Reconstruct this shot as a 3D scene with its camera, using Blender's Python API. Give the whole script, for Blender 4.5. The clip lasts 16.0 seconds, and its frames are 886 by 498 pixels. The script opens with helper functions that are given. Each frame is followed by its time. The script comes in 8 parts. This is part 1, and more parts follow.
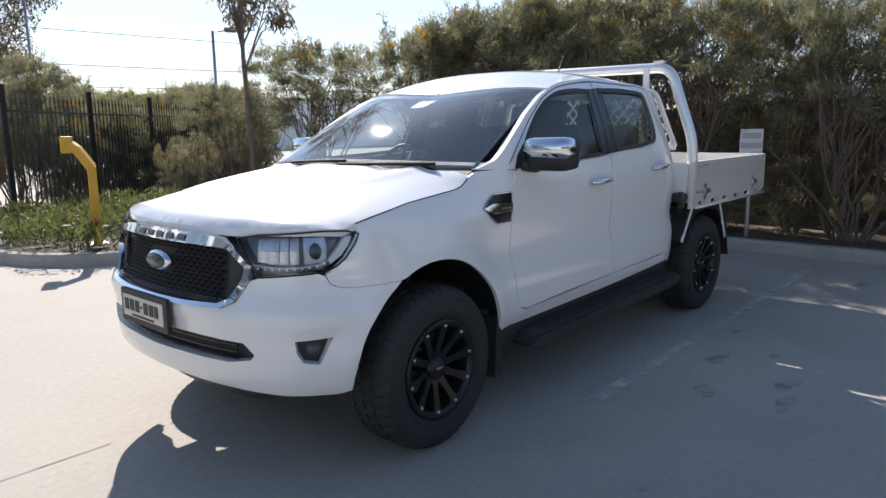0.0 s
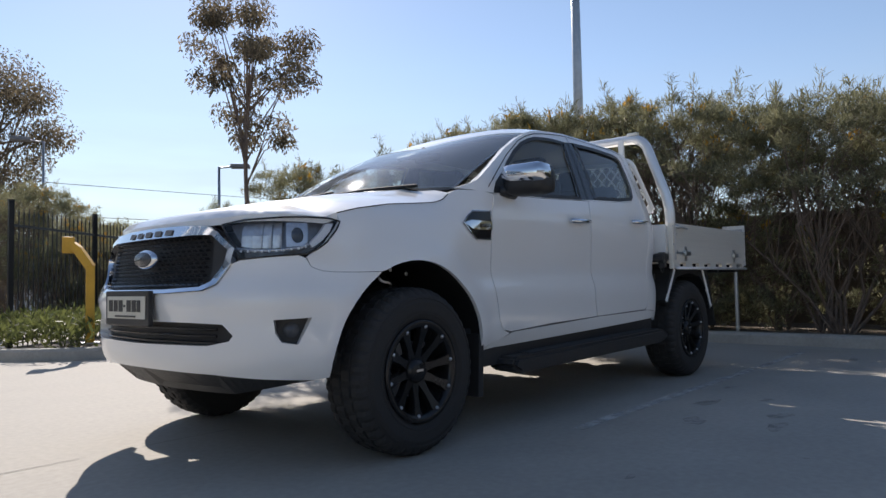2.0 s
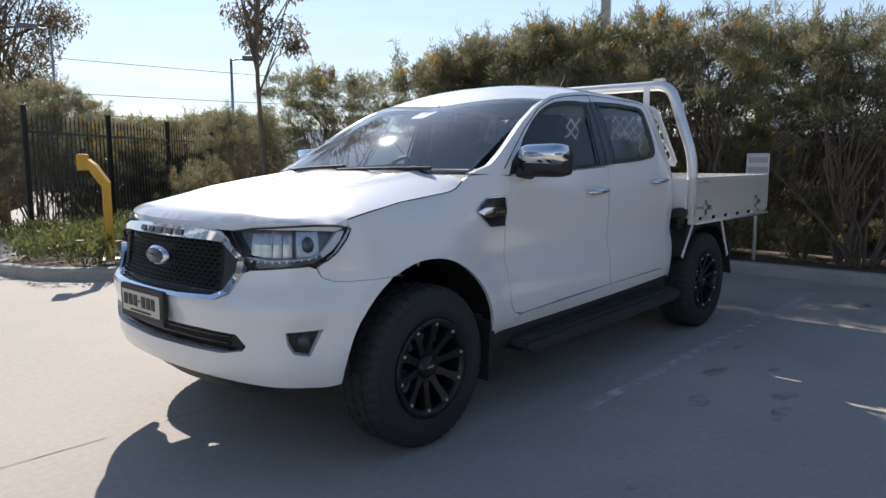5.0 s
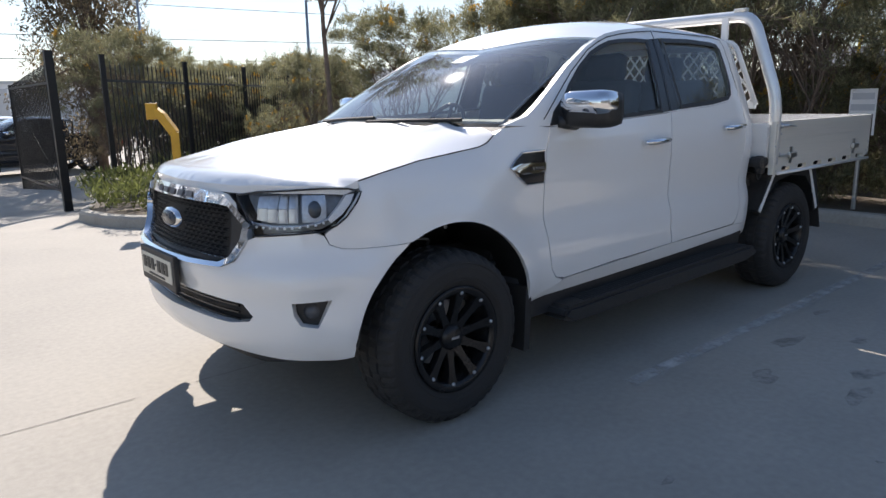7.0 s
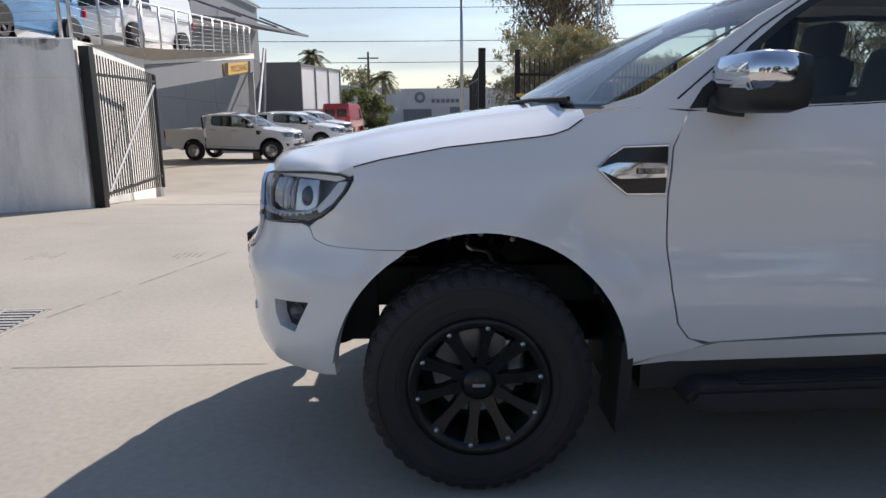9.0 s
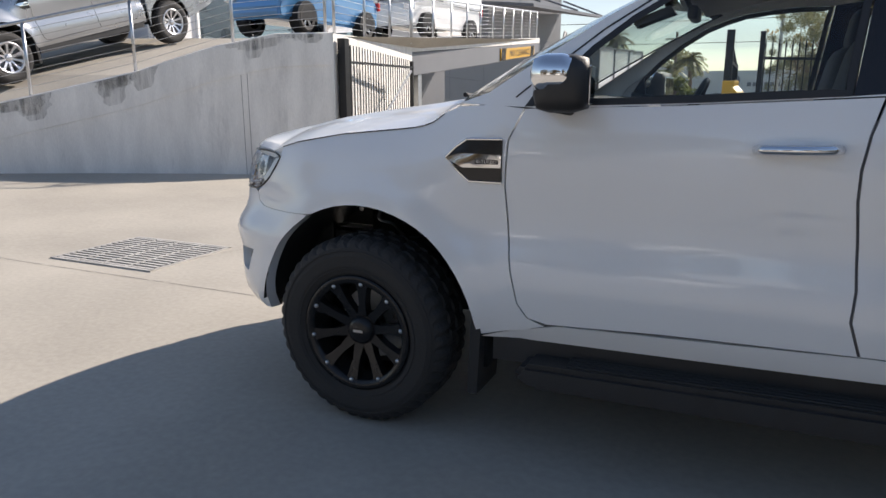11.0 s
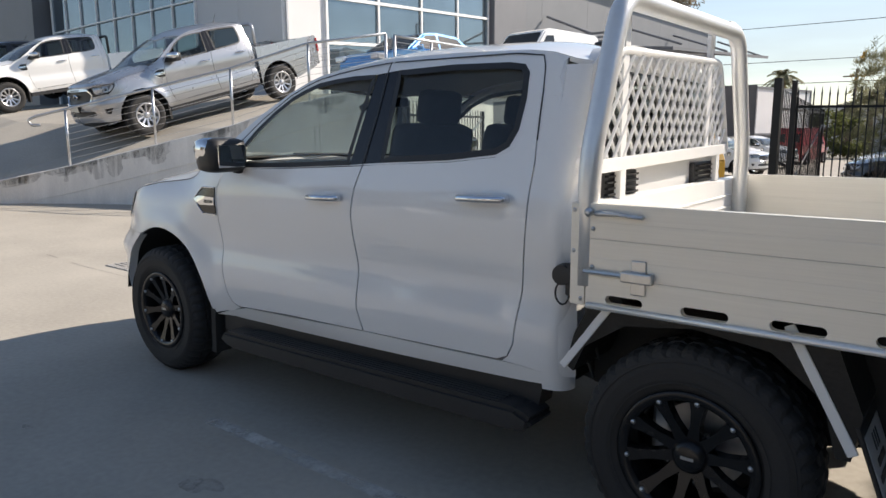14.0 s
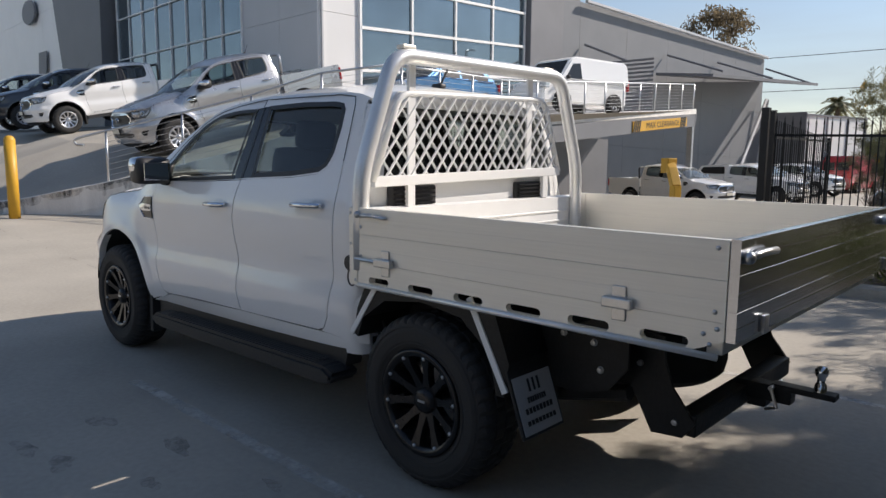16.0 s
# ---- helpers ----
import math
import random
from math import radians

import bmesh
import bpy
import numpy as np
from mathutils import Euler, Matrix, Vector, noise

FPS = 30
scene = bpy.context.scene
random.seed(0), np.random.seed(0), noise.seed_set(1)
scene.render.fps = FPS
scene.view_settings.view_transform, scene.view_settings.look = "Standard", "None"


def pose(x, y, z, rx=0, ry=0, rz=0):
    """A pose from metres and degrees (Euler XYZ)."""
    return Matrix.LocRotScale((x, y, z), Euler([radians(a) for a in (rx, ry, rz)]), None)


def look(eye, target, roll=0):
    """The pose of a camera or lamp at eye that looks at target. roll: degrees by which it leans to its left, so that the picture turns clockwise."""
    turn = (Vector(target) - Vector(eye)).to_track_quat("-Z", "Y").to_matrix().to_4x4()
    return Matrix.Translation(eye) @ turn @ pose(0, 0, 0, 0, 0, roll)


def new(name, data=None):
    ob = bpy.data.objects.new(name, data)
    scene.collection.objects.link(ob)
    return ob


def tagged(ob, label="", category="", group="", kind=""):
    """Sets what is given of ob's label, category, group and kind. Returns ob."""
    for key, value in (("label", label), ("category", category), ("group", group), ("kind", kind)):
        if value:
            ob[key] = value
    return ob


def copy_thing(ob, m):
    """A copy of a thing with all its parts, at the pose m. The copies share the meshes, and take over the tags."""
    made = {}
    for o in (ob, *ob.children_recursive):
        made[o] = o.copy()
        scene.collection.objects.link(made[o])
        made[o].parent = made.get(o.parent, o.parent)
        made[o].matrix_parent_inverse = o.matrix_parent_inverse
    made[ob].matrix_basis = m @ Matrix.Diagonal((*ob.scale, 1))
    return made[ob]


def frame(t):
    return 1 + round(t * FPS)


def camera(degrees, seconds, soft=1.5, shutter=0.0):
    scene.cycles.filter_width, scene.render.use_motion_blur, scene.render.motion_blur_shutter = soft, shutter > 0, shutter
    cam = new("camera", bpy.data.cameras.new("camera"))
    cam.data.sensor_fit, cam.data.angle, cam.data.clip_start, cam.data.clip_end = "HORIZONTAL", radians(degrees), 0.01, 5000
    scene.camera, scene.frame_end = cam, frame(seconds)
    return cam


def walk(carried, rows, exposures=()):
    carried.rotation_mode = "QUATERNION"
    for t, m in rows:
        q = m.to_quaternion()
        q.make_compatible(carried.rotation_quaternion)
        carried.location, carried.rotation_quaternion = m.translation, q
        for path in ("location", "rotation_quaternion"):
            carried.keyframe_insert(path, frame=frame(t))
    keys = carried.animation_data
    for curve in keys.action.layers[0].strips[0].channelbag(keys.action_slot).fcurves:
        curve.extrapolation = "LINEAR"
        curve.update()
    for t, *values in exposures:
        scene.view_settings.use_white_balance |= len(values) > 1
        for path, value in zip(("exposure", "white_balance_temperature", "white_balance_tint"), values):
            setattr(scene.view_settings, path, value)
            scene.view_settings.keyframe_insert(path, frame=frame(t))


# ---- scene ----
cam = camera(65.5, 16.0)
PATH = [
    (0, (-2.28, -2.951, 1.481), (-0.798, -1.653, 1.136), -0.7),
    (0.5, (-2.301, -2.999, 1.31), (-0.803, -1.702, 1.035), -0.9),
    (1, (-2.328, -3.065, 1.087), (-0.819, -1.755, 1.006), -1.0),
    (1.5, (-2.342, -3.126, 0.905), (-0.825, -1.824, 0.966), -1.1),
    (2, (-2.333, -3.102, 0.787), (-0.824, -1.793, 0.885), -1.1),
    (2.5, (-2.325, -3.088, 0.764), (-0.831, -1.764, 0.877), -1.1),
    (3, (-2.324, -3.091, 0.761), (-0.844, -1.751, 0.877), -1.1),
    (3.5, (-2.319, -3.079, 0.758), (-0.852, -1.724, 0.871), -1.1),
    (4, (-2.267, -3.024, 0.902), (-0.804, -1.662, 0.946), -1.0),
    (4.2, (-2.269, -3.025, 1.029), (-0.805, -1.663, 0.994), -0.9),
    (6.5, (-2.25, -3.197, 1.459), (-0.836, -1.839, 1.063), -0.8),
    (7, (-1.872, -3.068, 1.396), (-0.61, -1.575, 0.975), -1.2),
    (7.5, (-1.409, -3.04, 1.356), (-0.443, -1.342, 0.924), -1.5),
    (8, (-0.998, -2.988, 1.312), (-0.324, -1.153, 0.891), -1.3),
    (8.5, (-0.58, -3.023, 1.29), (-0.247, -1.09, 0.897), -0.8),
    (9, (-0.15, -3.044, 1.282), (-0.116, -1.086, 0.879), -0.6),
    (9.5, (0.218, -3.003, 1.232), (0.105, -1.053, 0.808), -0.3),
    (10, (0.58, -3.09, 1.253), (0.288, -1.161, 0.815), -0.2),
    (10.2, (0.718, -3.136, 1.264), (0.311, -1.23, 0.82), -0.1),
    (12.3, (2.48, -3.169, 1.385), (1.386, -1.545, 0.975), -0.5),
    (12.5, (2.621, -3.116, 1.373), (1.514, -1.499, 0.971), -0.6),
    (13, (3.049, -3.063, 1.423), (1.891, -1.478, 1.039), -0.7),
    (13.5, (3.483, -3.086, 1.447), (2.288, -1.522, 1.092), -0.4),
    (14, (3.915, -3.079, 1.451), (2.687, -1.537, 1.117), -0.3),
    (14.5, (4.305, -3.066, 1.455), (3.021, -1.566, 1.136), -0.2),
    (15, (4.676, -3.081, 1.456), (3.365, -1.6, 1.161), 0.1),
    (15.5, (4.996, -3.017, 1.447), (3.665, -1.55, 1.167), 0.3),
    (16, (5.265, -2.964, 1.449), (3.906, -1.521, 1.181), 0.4),
]
walk(cam, [(t, look(eye, target, roll)) for t, eye, target, roll in PATH], exposures=[(0, 0.98, 6600, 14), (1, 1.00, 6600, 14), (1.5, 0.80, 6600, 14), (2, 0.61, 6600, 14), (4, 0.61, 6600, 14), (6.5, 0.95, 6600, 14), (8, 0.74, 6700, 15), (9, 0.58, 6700, 15), (10, 0.70, 6800, 15), (13.3, 0.88, 7200, 13), (16, 0.46, 6900, 14)])

# ---------------------------------------------------------------- daylight
SUN_AZ, SUN_EL = radians(61.6), radians(35.8)
world = bpy.data.worlds.new("world")
scene.world = world
world.use_nodes = True
wn = world.node_tree
sky = wn.nodes.new("ShaderNodeTexSky")
sky.sky_type = "NISHITA"
sky.sun_disc = False
sky.sun_elevation = SUN_EL
sky.sun_rotation = radians(90.0) - SUN_AZ
sky.air_density, sky.dust_density, sky.ozone_density = 1.0, 0.12, 1.0
bg = next(n for n in wn.nodes if n.type == "BACKGROUND")
wn.links.new(sky.outputs[0], bg.inputs[0])
bg.inputs[1].default_value = 0.092
# thin pale haze and streaky cloud towards the horizon
haze = wn.nodes.new("ShaderNodeBackground")
haze.inputs[0].default_value, haze.inputs[1].default_value = (0.74, 0.86, 1.0, 1.0), 0.42
wtc = wn.nodes.new("ShaderNodeTexCoord")
wsep = wn.nodes.new("ShaderNodeSeparateXYZ")
wn.links.new(wtc.outputs["Generated"], wsep.inputs[0])
wband = wn.nodes.new("ShaderNodeMapRange")
wband.inputs["From Min"].default_value, wband.inputs["From Max"].default_value = 0.0, 0.30
wband.inputs["To Min"].default_value, wband.inputs["To Max"].default_value = 0.85, 0.0
wn.links.new(wsep.outputs["Z"], wband.inputs[0])
wmap = wn.nodes.new("ShaderNodeMapping")
wmap.inputs["Scale"].default_value = (2.0, 2.0, 14.0)
wn.links.new(wtc.outputs["Generated"], wmap.inputs[0])
wnoise = wn.nodes.new("ShaderNodeTexNoise")
wnoise.inputs["Scale"].default_value, wnoise.inputs["Detail"].default_value = 1.6, 6.0
wn.links.new(wmap.outputs[0], wnoise.inputs["Vector"])
wr = wn.nodes.new("ShaderNodeMapRange")
wr.inputs["From Min"].default_value, wr.inputs["From Max"].default_value = 0.35, 0.65
wr.inputs["To Min"].default_value, wr.inputs["To Max"].default_value = 0.45, 1.0
wn.links.new(wnoise.outputs["Fac"], wr.inputs[0])
wmul = wn.nodes.new("ShaderNodeMath")
wmul.operation = "MULTIPLY"
wn.links.new(wband.outputs[0], wmul.inputs[0])
wn.links.new(wr.outputs[0], wmul.inputs[1])
wmix = wn.nodes.new("ShaderNodeMixShader")
wn.links.new(wmul.outputs[0], wmix.inputs[0])
wn.links.new(bg.outputs[0], wmix.inputs[1])
wn.links.new(haze.outputs[0], wmix.inputs[2])
wout = next(n for n in wn.nodes if n.type == "OUTPUT_WORLD")
wn.links.new(wmix.outputs[0], wout.inputs[0])
sun_data = bpy.data.lights.new("sun", "SUN")
sun_data.energy, sun_data.angle, sun_data.color = 3.95, radians(0.53), (1.0, 0.95, 0.88)
sun = new("sun", sun_data)
sun.matrix_world = look((0, 0, 0), (-math.cos(SUN_EL) * math.cos(SUN_AZ), -math.cos(SUN_EL) * math.sin(SUN_AZ), -math.sin(SUN_EL)))


# ---------------------------------------------------------------- materials
def rgb(c):
    return (c[0], c[1], c[2], 1.0)


def mat(name, base, rough=0.6, metal=0.0, vary=0.15, scale=6.0, bump=0.0, fine=60.0, coat=0.0, spec=0.5, island=0.0, tint=None, stain=0.0, stretch=None):
    """A principled material with colour variation at two scales, roughness variation and a little relief."""
    m = bpy.data.materials.new(name)
    m.use_nodes = True
    nt = m.node_tree
    b = nt.nodes["Principled BSDF"]
    b.inputs["Metallic"].default_value = metal
    b.inputs["Specular IOR Level"].default_value = spec
    b.inputs["Coat Weight"].default_value = coat
    b.inputs["Coat Roughness"].default_value = 0.03
    tc = nt.nodes.new("ShaderNodeTexCoord")
    big = nt.nodes.new("ShaderNodeTexNoise")
    big.inputs["Scale"].default_value, big.inputs["Detail"].default_value = scale, 5.0
    small = nt.nodes.new("ShaderNodeTexNoise")
    small.inputs["Scale"].default_value, small.inputs["Detail"].default_value = fine, 3.0
    geo = nt.nodes.new("ShaderNodeNewGeometry")
    for n in (big, small):
        src = geo.outputs["Position"] if island < 0 else tc.outputs["Object"]
        if stretch is not None:
            mp = nt.nodes.new("ShaderNodeMapping")
            mp.inputs["Scale"].default_value = stretch
            nt.links.new(src, mp.inputs[0])
            src = mp.outputs[0]
        nt.links.new(src, n.inputs["Vector"])
    add = nt.nodes.new("ShaderNodeMath")
    add.operation = "MULTIPLY_ADD"
    add.inputs[1].default_value = 0.5
    nt.links.new(small.outputs["Fac"], add.inputs[0])
    nt.links.new(big.outputs["Fac"], add.inputs[2])
    ramp = nt.nodes.new("ShaderNodeMapRange")
    ramp.inputs["From Min"].default_value, ramp.inputs["From Max"].default_value = 0.45, 1.05
    ramp.inputs["To Min"].default_value, ramp.inputs["To Max"].default_value = 0.0, 1.0
    nt.links.new(add.outputs[0], ramp.inputs[0])
    mix = nt.nodes.new("ShaderNodeMix")
    mix.data_type = "RGBA"
    lo = [max(0.0, c * (1 - vary)) for c in base]
    hi = [min(1.0, c * (1 + vary)) for c in (tint or base)]
    mix.inputs[6].default_value, mix.inputs[7].default_value = rgb(lo), rgb(hi)
    nt.links.new(ramp.outputs[0], mix.inputs[0])
    colour = mix.outputs[2]
    if island > 0:
        hsv = nt.nodes.new("ShaderNodeHueSaturation")
        mr = nt.nodes.new("ShaderNodeMapRange")
        mr.inputs["To Min"].default_value, mr.inputs["To Max"].default_value = 1 - island, 1 + island
        nt.links.new(geo.outputs["Random Per Island"], mr.inputs[0])
        nt.links.new(mr.outputs[0], hsv.inputs["Value"])
        nt.links.new(colour, hsv.inputs["Color"])
        colour = hsv.outputs[0]
    if stain > 0:
        st = nt.nodes.new("ShaderNodeTexNoise")
        st.inputs["Scale"].default_value, st.inputs["Detail"].default_value = scale * 0.35, 8.0
        st.inputs["Roughness"].default_value = 0.7
        nt.links.new(src, st.inputs["Vector"])
        mr2 = nt.nodes.new("ShaderNodeMapRange")
        mr2.inputs["From Min"].default_value, mr2.inputs["From Max"].default_value = 0.55, 0.75
        mr2.inputs["To Min"].default_value, mr2.inputs["To Max"].default_value = 0.0, stain
        nt.links.new(st.outputs["Fac"], mr2.inputs[0])
        mx = nt.nodes.new("ShaderNodeMix")
        mx.data_type = "RGBA"
        mx.inputs[7].default_value = rgb([c * 0.45 for c in base])
        nt.links.new(colour, mx.inputs[6])
        nt.links.new(mr2.outputs[0], mx.inputs[0])
        colour = mx.outputs[2]
    nt.links.new(colour, b.inputs["Base Color"])
    rr = nt.nodes.new("ShaderNodeMapRange")
    rr.inputs["To Min"].default_value, rr.inputs["To Max"].default_value = max(0.01, rough * 0.85), min(1.0, rough * 1.15)
    nt.links.new(big.outputs["Fac"], rr.inputs[0])
    nt.links.new(rr.outputs[0], b.inputs["Roughness"])
    if bump > 0:
        bp = nt.nodes.new("ShaderNodeBump")
        bp.inputs["Strength"].default_value, bp.inputs["Distance"].default_value = bump, 0.01
        nt.links.new(small.outputs["Fac"], bp.inputs["Height"])
        nt.links.new(bp.outputs[0], b.inputs["Normal"])
    return m


def glass(name, tint, ior=1.5, rough=0.0, veil=0.0):
    """Thin pane: what is behind it, tinted, under a Fresnel gloss and a pale veil painted in for glare."""
    m = bpy.data.materials.new(name)
    m.use_nodes = True
    nt = m.node_tree
    nt.nodes.remove(nt.nodes["Principled BSDF"])
    out = next(n for n in nt.nodes if n.type == "OUTPUT_MATERIAL")
    tr = nt.nodes.new("ShaderNodeBsdfTransparent")
    tr.inputs[0].default_value = rgb(tint)
    gl = nt.nodes.new("ShaderNodeBsdfGlossy")
    gl.inputs["Roughness"].default_value = rough
    lw = nt.nodes.new("ShaderNodeLayerWeight")
    lw.inputs[0].default_value = 0.5
    pw = nt.nodes.new("ShaderNodeMath")
    pw.operation = "POWER"
    pw.inputs[1].default_value = 4.2
    nt.links.new(lw.outputs["Facing"], pw.inputs[0])
    fr = nt.nodes.new("ShaderNodeMapRange")
    fr.inputs["To Min"].default_value, fr.inputs["To Max"].default_value = 1.6 * ((ior - 1) / (ior + 1)) ** 2, 1.0
    nt.links.new(pw.outputs[0], fr.inputs[0])
    mx = nt.nodes.new("ShaderNodeMixShader")
    nt.links.new(fr.outputs[0], mx.inputs[0])
    nt.links.new(tr.outputs[0], mx.inputs[1])
    nt.links.new(gl.outputs[0], mx.inputs[2])
    last = mx
    # bluish diffuse mix that brightens the pane like sky glare and haze
    if veil > 0:
        df = nt.nodes.new("ShaderNodeBsdfDiffuse")
        df.inputs[0].default_value = (0.62, 0.66, 0.70, 1.0)
        dn = nt.nodes.new("ShaderNodeTexNoise")
        dn.inputs["Scale"].default_value, dn.inputs["Detail"].default_value = 3.0, 5.0
        dr = nt.nodes.new("ShaderNodeMapRange")
        dr.inputs["To Min"].default_value, dr.inputs["To Max"].default_value = veil * 0.7, veil * 1.3
        last = nt.nodes.new("ShaderNodeMixShader")
        nt.links.new(dn.outputs["Fac"], dr.inputs[0])
        nt.links.new(dr.outputs[0], last.inputs[0])
        nt.links.new(mx.outputs[0], last.inputs[1])
        nt.links.new(df.outputs[0], last.inputs[2])
    nt.links.new(last.outputs[0], out.inputs[0])
    return m


def leaf_mat(name, base, tint, through_light=0.5):
    m = mat(name, base, 0.55, 0.0, 0.35, 3.0, 0.0, 20.0, island=0.35, tint=tint)
    nt = m.node_tree
    b = nt.nodes["Principled BSDF"]
    out = next(n for n in nt.nodes if n.type == "OUTPUT_MATERIAL")
    tl = nt.nodes.new("ShaderNodeBsdfTranslucent")
    src = b.inputs["Base Color"].links[0].from_socket
    nt.links.new(src, tl.inputs[0])
    mx = nt.nodes.new("ShaderNodeMixShader")
    mx.inputs[0].default_value = through_light
    nt.links.new(b.outputs[0], mx.inputs[1])
    nt.links.new(tl.outputs[0], mx.inputs[2])
    nt.links.new(mx.outputs[0], out.inputs[0])
    return m


def wavy(m):
    """Slight waviness of the clear coat over pressed panels."""
    nt = m.node_tree
    tc = nt.nodes.new("ShaderNodeTexCoord")
    mp = nt.nodes.new("ShaderNodeMapping")
    mp.inputs["Scale"].default_value = (0.35, 0.35, 4.0)
    no = nt.nodes.new("ShaderNodeTexNoise")
    no.inputs["Scale"].default_value, no.inputs["Detail"].default_value = 2.4, 2.0
    bp = nt.nodes.new("ShaderNodeBump")
    bp.inputs["Strength"].default_value, bp.inputs["Distance"].default_value = 0.25, 0.02
    nt.links.new(tc.outputs["Object"], mp.inputs[0])
    nt.links.new(mp.outputs[0], no.inputs["Vector"])
    nt.links.new(no.outputs["Fac"], bp.inputs["Height"])
    nt.links.new(bp.outputs[0], nt.nodes["Principled BSDF"].inputs["Coat Normal"])


WHITE = mat("white_paint", (0.83, 0.83, 0.82), 0.35, 0.0, 0.015, 1.5, 0.0, 400.0, coat=1.0, spec=0.15)
WHITE.node_tree.nodes["Principled BSDF"].inputs["Coat IOR"].default_value = 1.65
wavy(WHITE)
CHROME = mat("chrome", (0.75, 0.76, 0.78), 0.06, 1.0, 0.03, 3.0)
BLACK = mat("black_plastic", (0.022, 0.022, 0.023), 0.5, 0.0, 0.2, 8.0, 0.15, 300.0)
GLOSSBLACK = mat("gloss_black", (0.012, 0.012, 0.014), 0.18, 0.0, 0.1, 8.0)
RUBBER = mat("tyre_rubber", (0.025, 0.024, 0.0235), 0.75, 0.0, 0.2, 9.0, 0.2, 150.0)
RIMBLACK = mat("satin_black_alloy", (0.020, 0.020, 0.021), 0.26, 0.4, 0.15, 9.0)
RIMGREY = mat("milled_alloy", (0.040, 0.040, 0.042), 0.3, 0.7, 0.1, 20.0)
STEEL = mat("zinc_steel", (0.55, 0.56, 0.57), 0.33, 1.0, 0.12, 14.0, 0.05, 150.0)
ALU = mat("mill_aluminium", (0.80, 0.77, 0.70), 0.48, 0.5, 0.07, 3.0, 0.03, 60.0, stretch=(0.06, 0.06, 3.0))
ALUBRIGHT = mat("polished_aluminium", (0.50, 0.52, 0.56), 0.20, 1.0, 0.15, 3.0, 0.03, 60.0, stretch=(0.06, 0.06, 3.0))
ALUWHITE = mat("white_powder_coat", (0.78, 0.78, 0.77), 0.35, 0.0, 0.03, 6.0)
ALUTUBE = mat("polished_aluminium_tube", (0.80, 0.80, 0.79), 0.32, 0.55, 0.05, 6.0)
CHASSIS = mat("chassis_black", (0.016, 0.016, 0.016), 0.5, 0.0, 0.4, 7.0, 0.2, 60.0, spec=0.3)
GLASS_F = glass("clear_glass", (0.93, 0.98, 0.95), 1.42)
GLASS_R = glass("tinted_glass", (0.52, 0.57, 0.56), 1.5)
GLASS_W = glass("windscreen_glass", (0.74, 0.83, 0.79), 1.75, 0.035, 0.08)
LENS = glass("lamp_lens", (0.92, 0.93, 0.94), 1.4)
TRIM = mat("cabin_trim", (0.035, 0.035, 0.037), 0.7, 0.0, 0.2, 5.0, 0.2, 120.0)
CLOTH = mat("seat_cloth", (0.045, 0.045, 0.05), 0.9, 0.0, 0.25, 9.0, 0.3, 200.0)
CONCRETE = mat("concrete_paving", (0.380, 0.350, 0.300), 0.85, 0.0, 0.19, 0.7, 0.12, 28.0, island=-1, stain=0.24)
WALLC = mat("weathered_concrete", (0.80, 0.78, 0.74), 0.85, 0.0, 0.14, 1.1, 0.15, 22.0, stain=0.75, stretch=(4.0, 4.0, 0.9))
KERB = mat("kerb_concrete", (0.36, 0.34, 0.30), 0.9, 0.0, 0.2, 2.0, 0.3, 30.0)
JOINT = mat("joint_sealant", (0.22, 0.21, 0.19), 0.9, 0.0, 0.25, 5.0)
LINEW_FULL = mat("line_paint", (0.56, 0.545, 0.51), 0.85, 0.0, 0.25, 4.0, 0.1, 60.0)
BLOTCH = mat("tyre_stain", (0.30, 0.285, 0.255), 0.85, 0.0, 0.3, 3.0, 0.1, 40.0)
MULCH = mat("bed_mulch", (0.11, 0.085, 0.06), 0.95, 0.0, 0.4, 3.0, 0.8, 25.0)
FENCE = mat("black_fence_steel", (0.012, 0.012, 0.013), 0.45, 0.2, 0.2, 6.0)
YELLOW = mat("yellow_paint", (0.62, 0.34, 0.03), 0.5, 0.0, 0.12, 5.0, 0.05, 60.0, stain=0.3)
GRATE = mat("worn_grate_steel", (0.46, 0.44, 0.41), 0.6, 0.25, 0.2, 6.0)
GALV = mat("galvanised_steel", (0.45, 0.46, 0.47), 0.45, 0.9, 0.15, 9.0)
BARK = mat("gum_bark", (0.17, 0.125, 0.095), 0.9, 0.0, 0.35, 4.0, 0.6, 30.0)
LEAF_GUM = leaf_mat("gum_leaf", (0.11, 0.10, 0.062), (0.20, 0.155, 0.10), 0.6)
LEAF_HEDGE = leaf_mat("grevillea_leaf", (0.155, 0.165, 0.095), (0.25, 0.235, 0.13))
WORKGREY = mat("workshop_cladding", (0.20, 0.21, 0.225), 0.55, 0.0, 0.08, 0.8)
PRIMER = mat("grey_primer", (0.16, 0.16, 0.165), 0.6, 0.0, 0.05)
LEAF_BED = leaf_mat("juniper_leaf", (0.07, 0.095, 0.028), (0.13, 0.14, 0.045))
FLOWER = leaf_mat("golden_flower", (0.40, 0.22, 0.025), (0.52, 0.31, 0.05), 0.4)
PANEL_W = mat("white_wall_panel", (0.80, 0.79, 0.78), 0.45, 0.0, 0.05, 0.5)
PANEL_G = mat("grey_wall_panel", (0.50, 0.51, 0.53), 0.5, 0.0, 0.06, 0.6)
PANEL_D = mat("dark_grey_cladding", (0.17, 0.175, 0.19), 0.55, 0.0, 0.12, 0.8)
SHOPGLASS = mat("curtain_glass", (0.20, 0.26, 0.30), 0.03, 0.75, 0.25, 0.35)
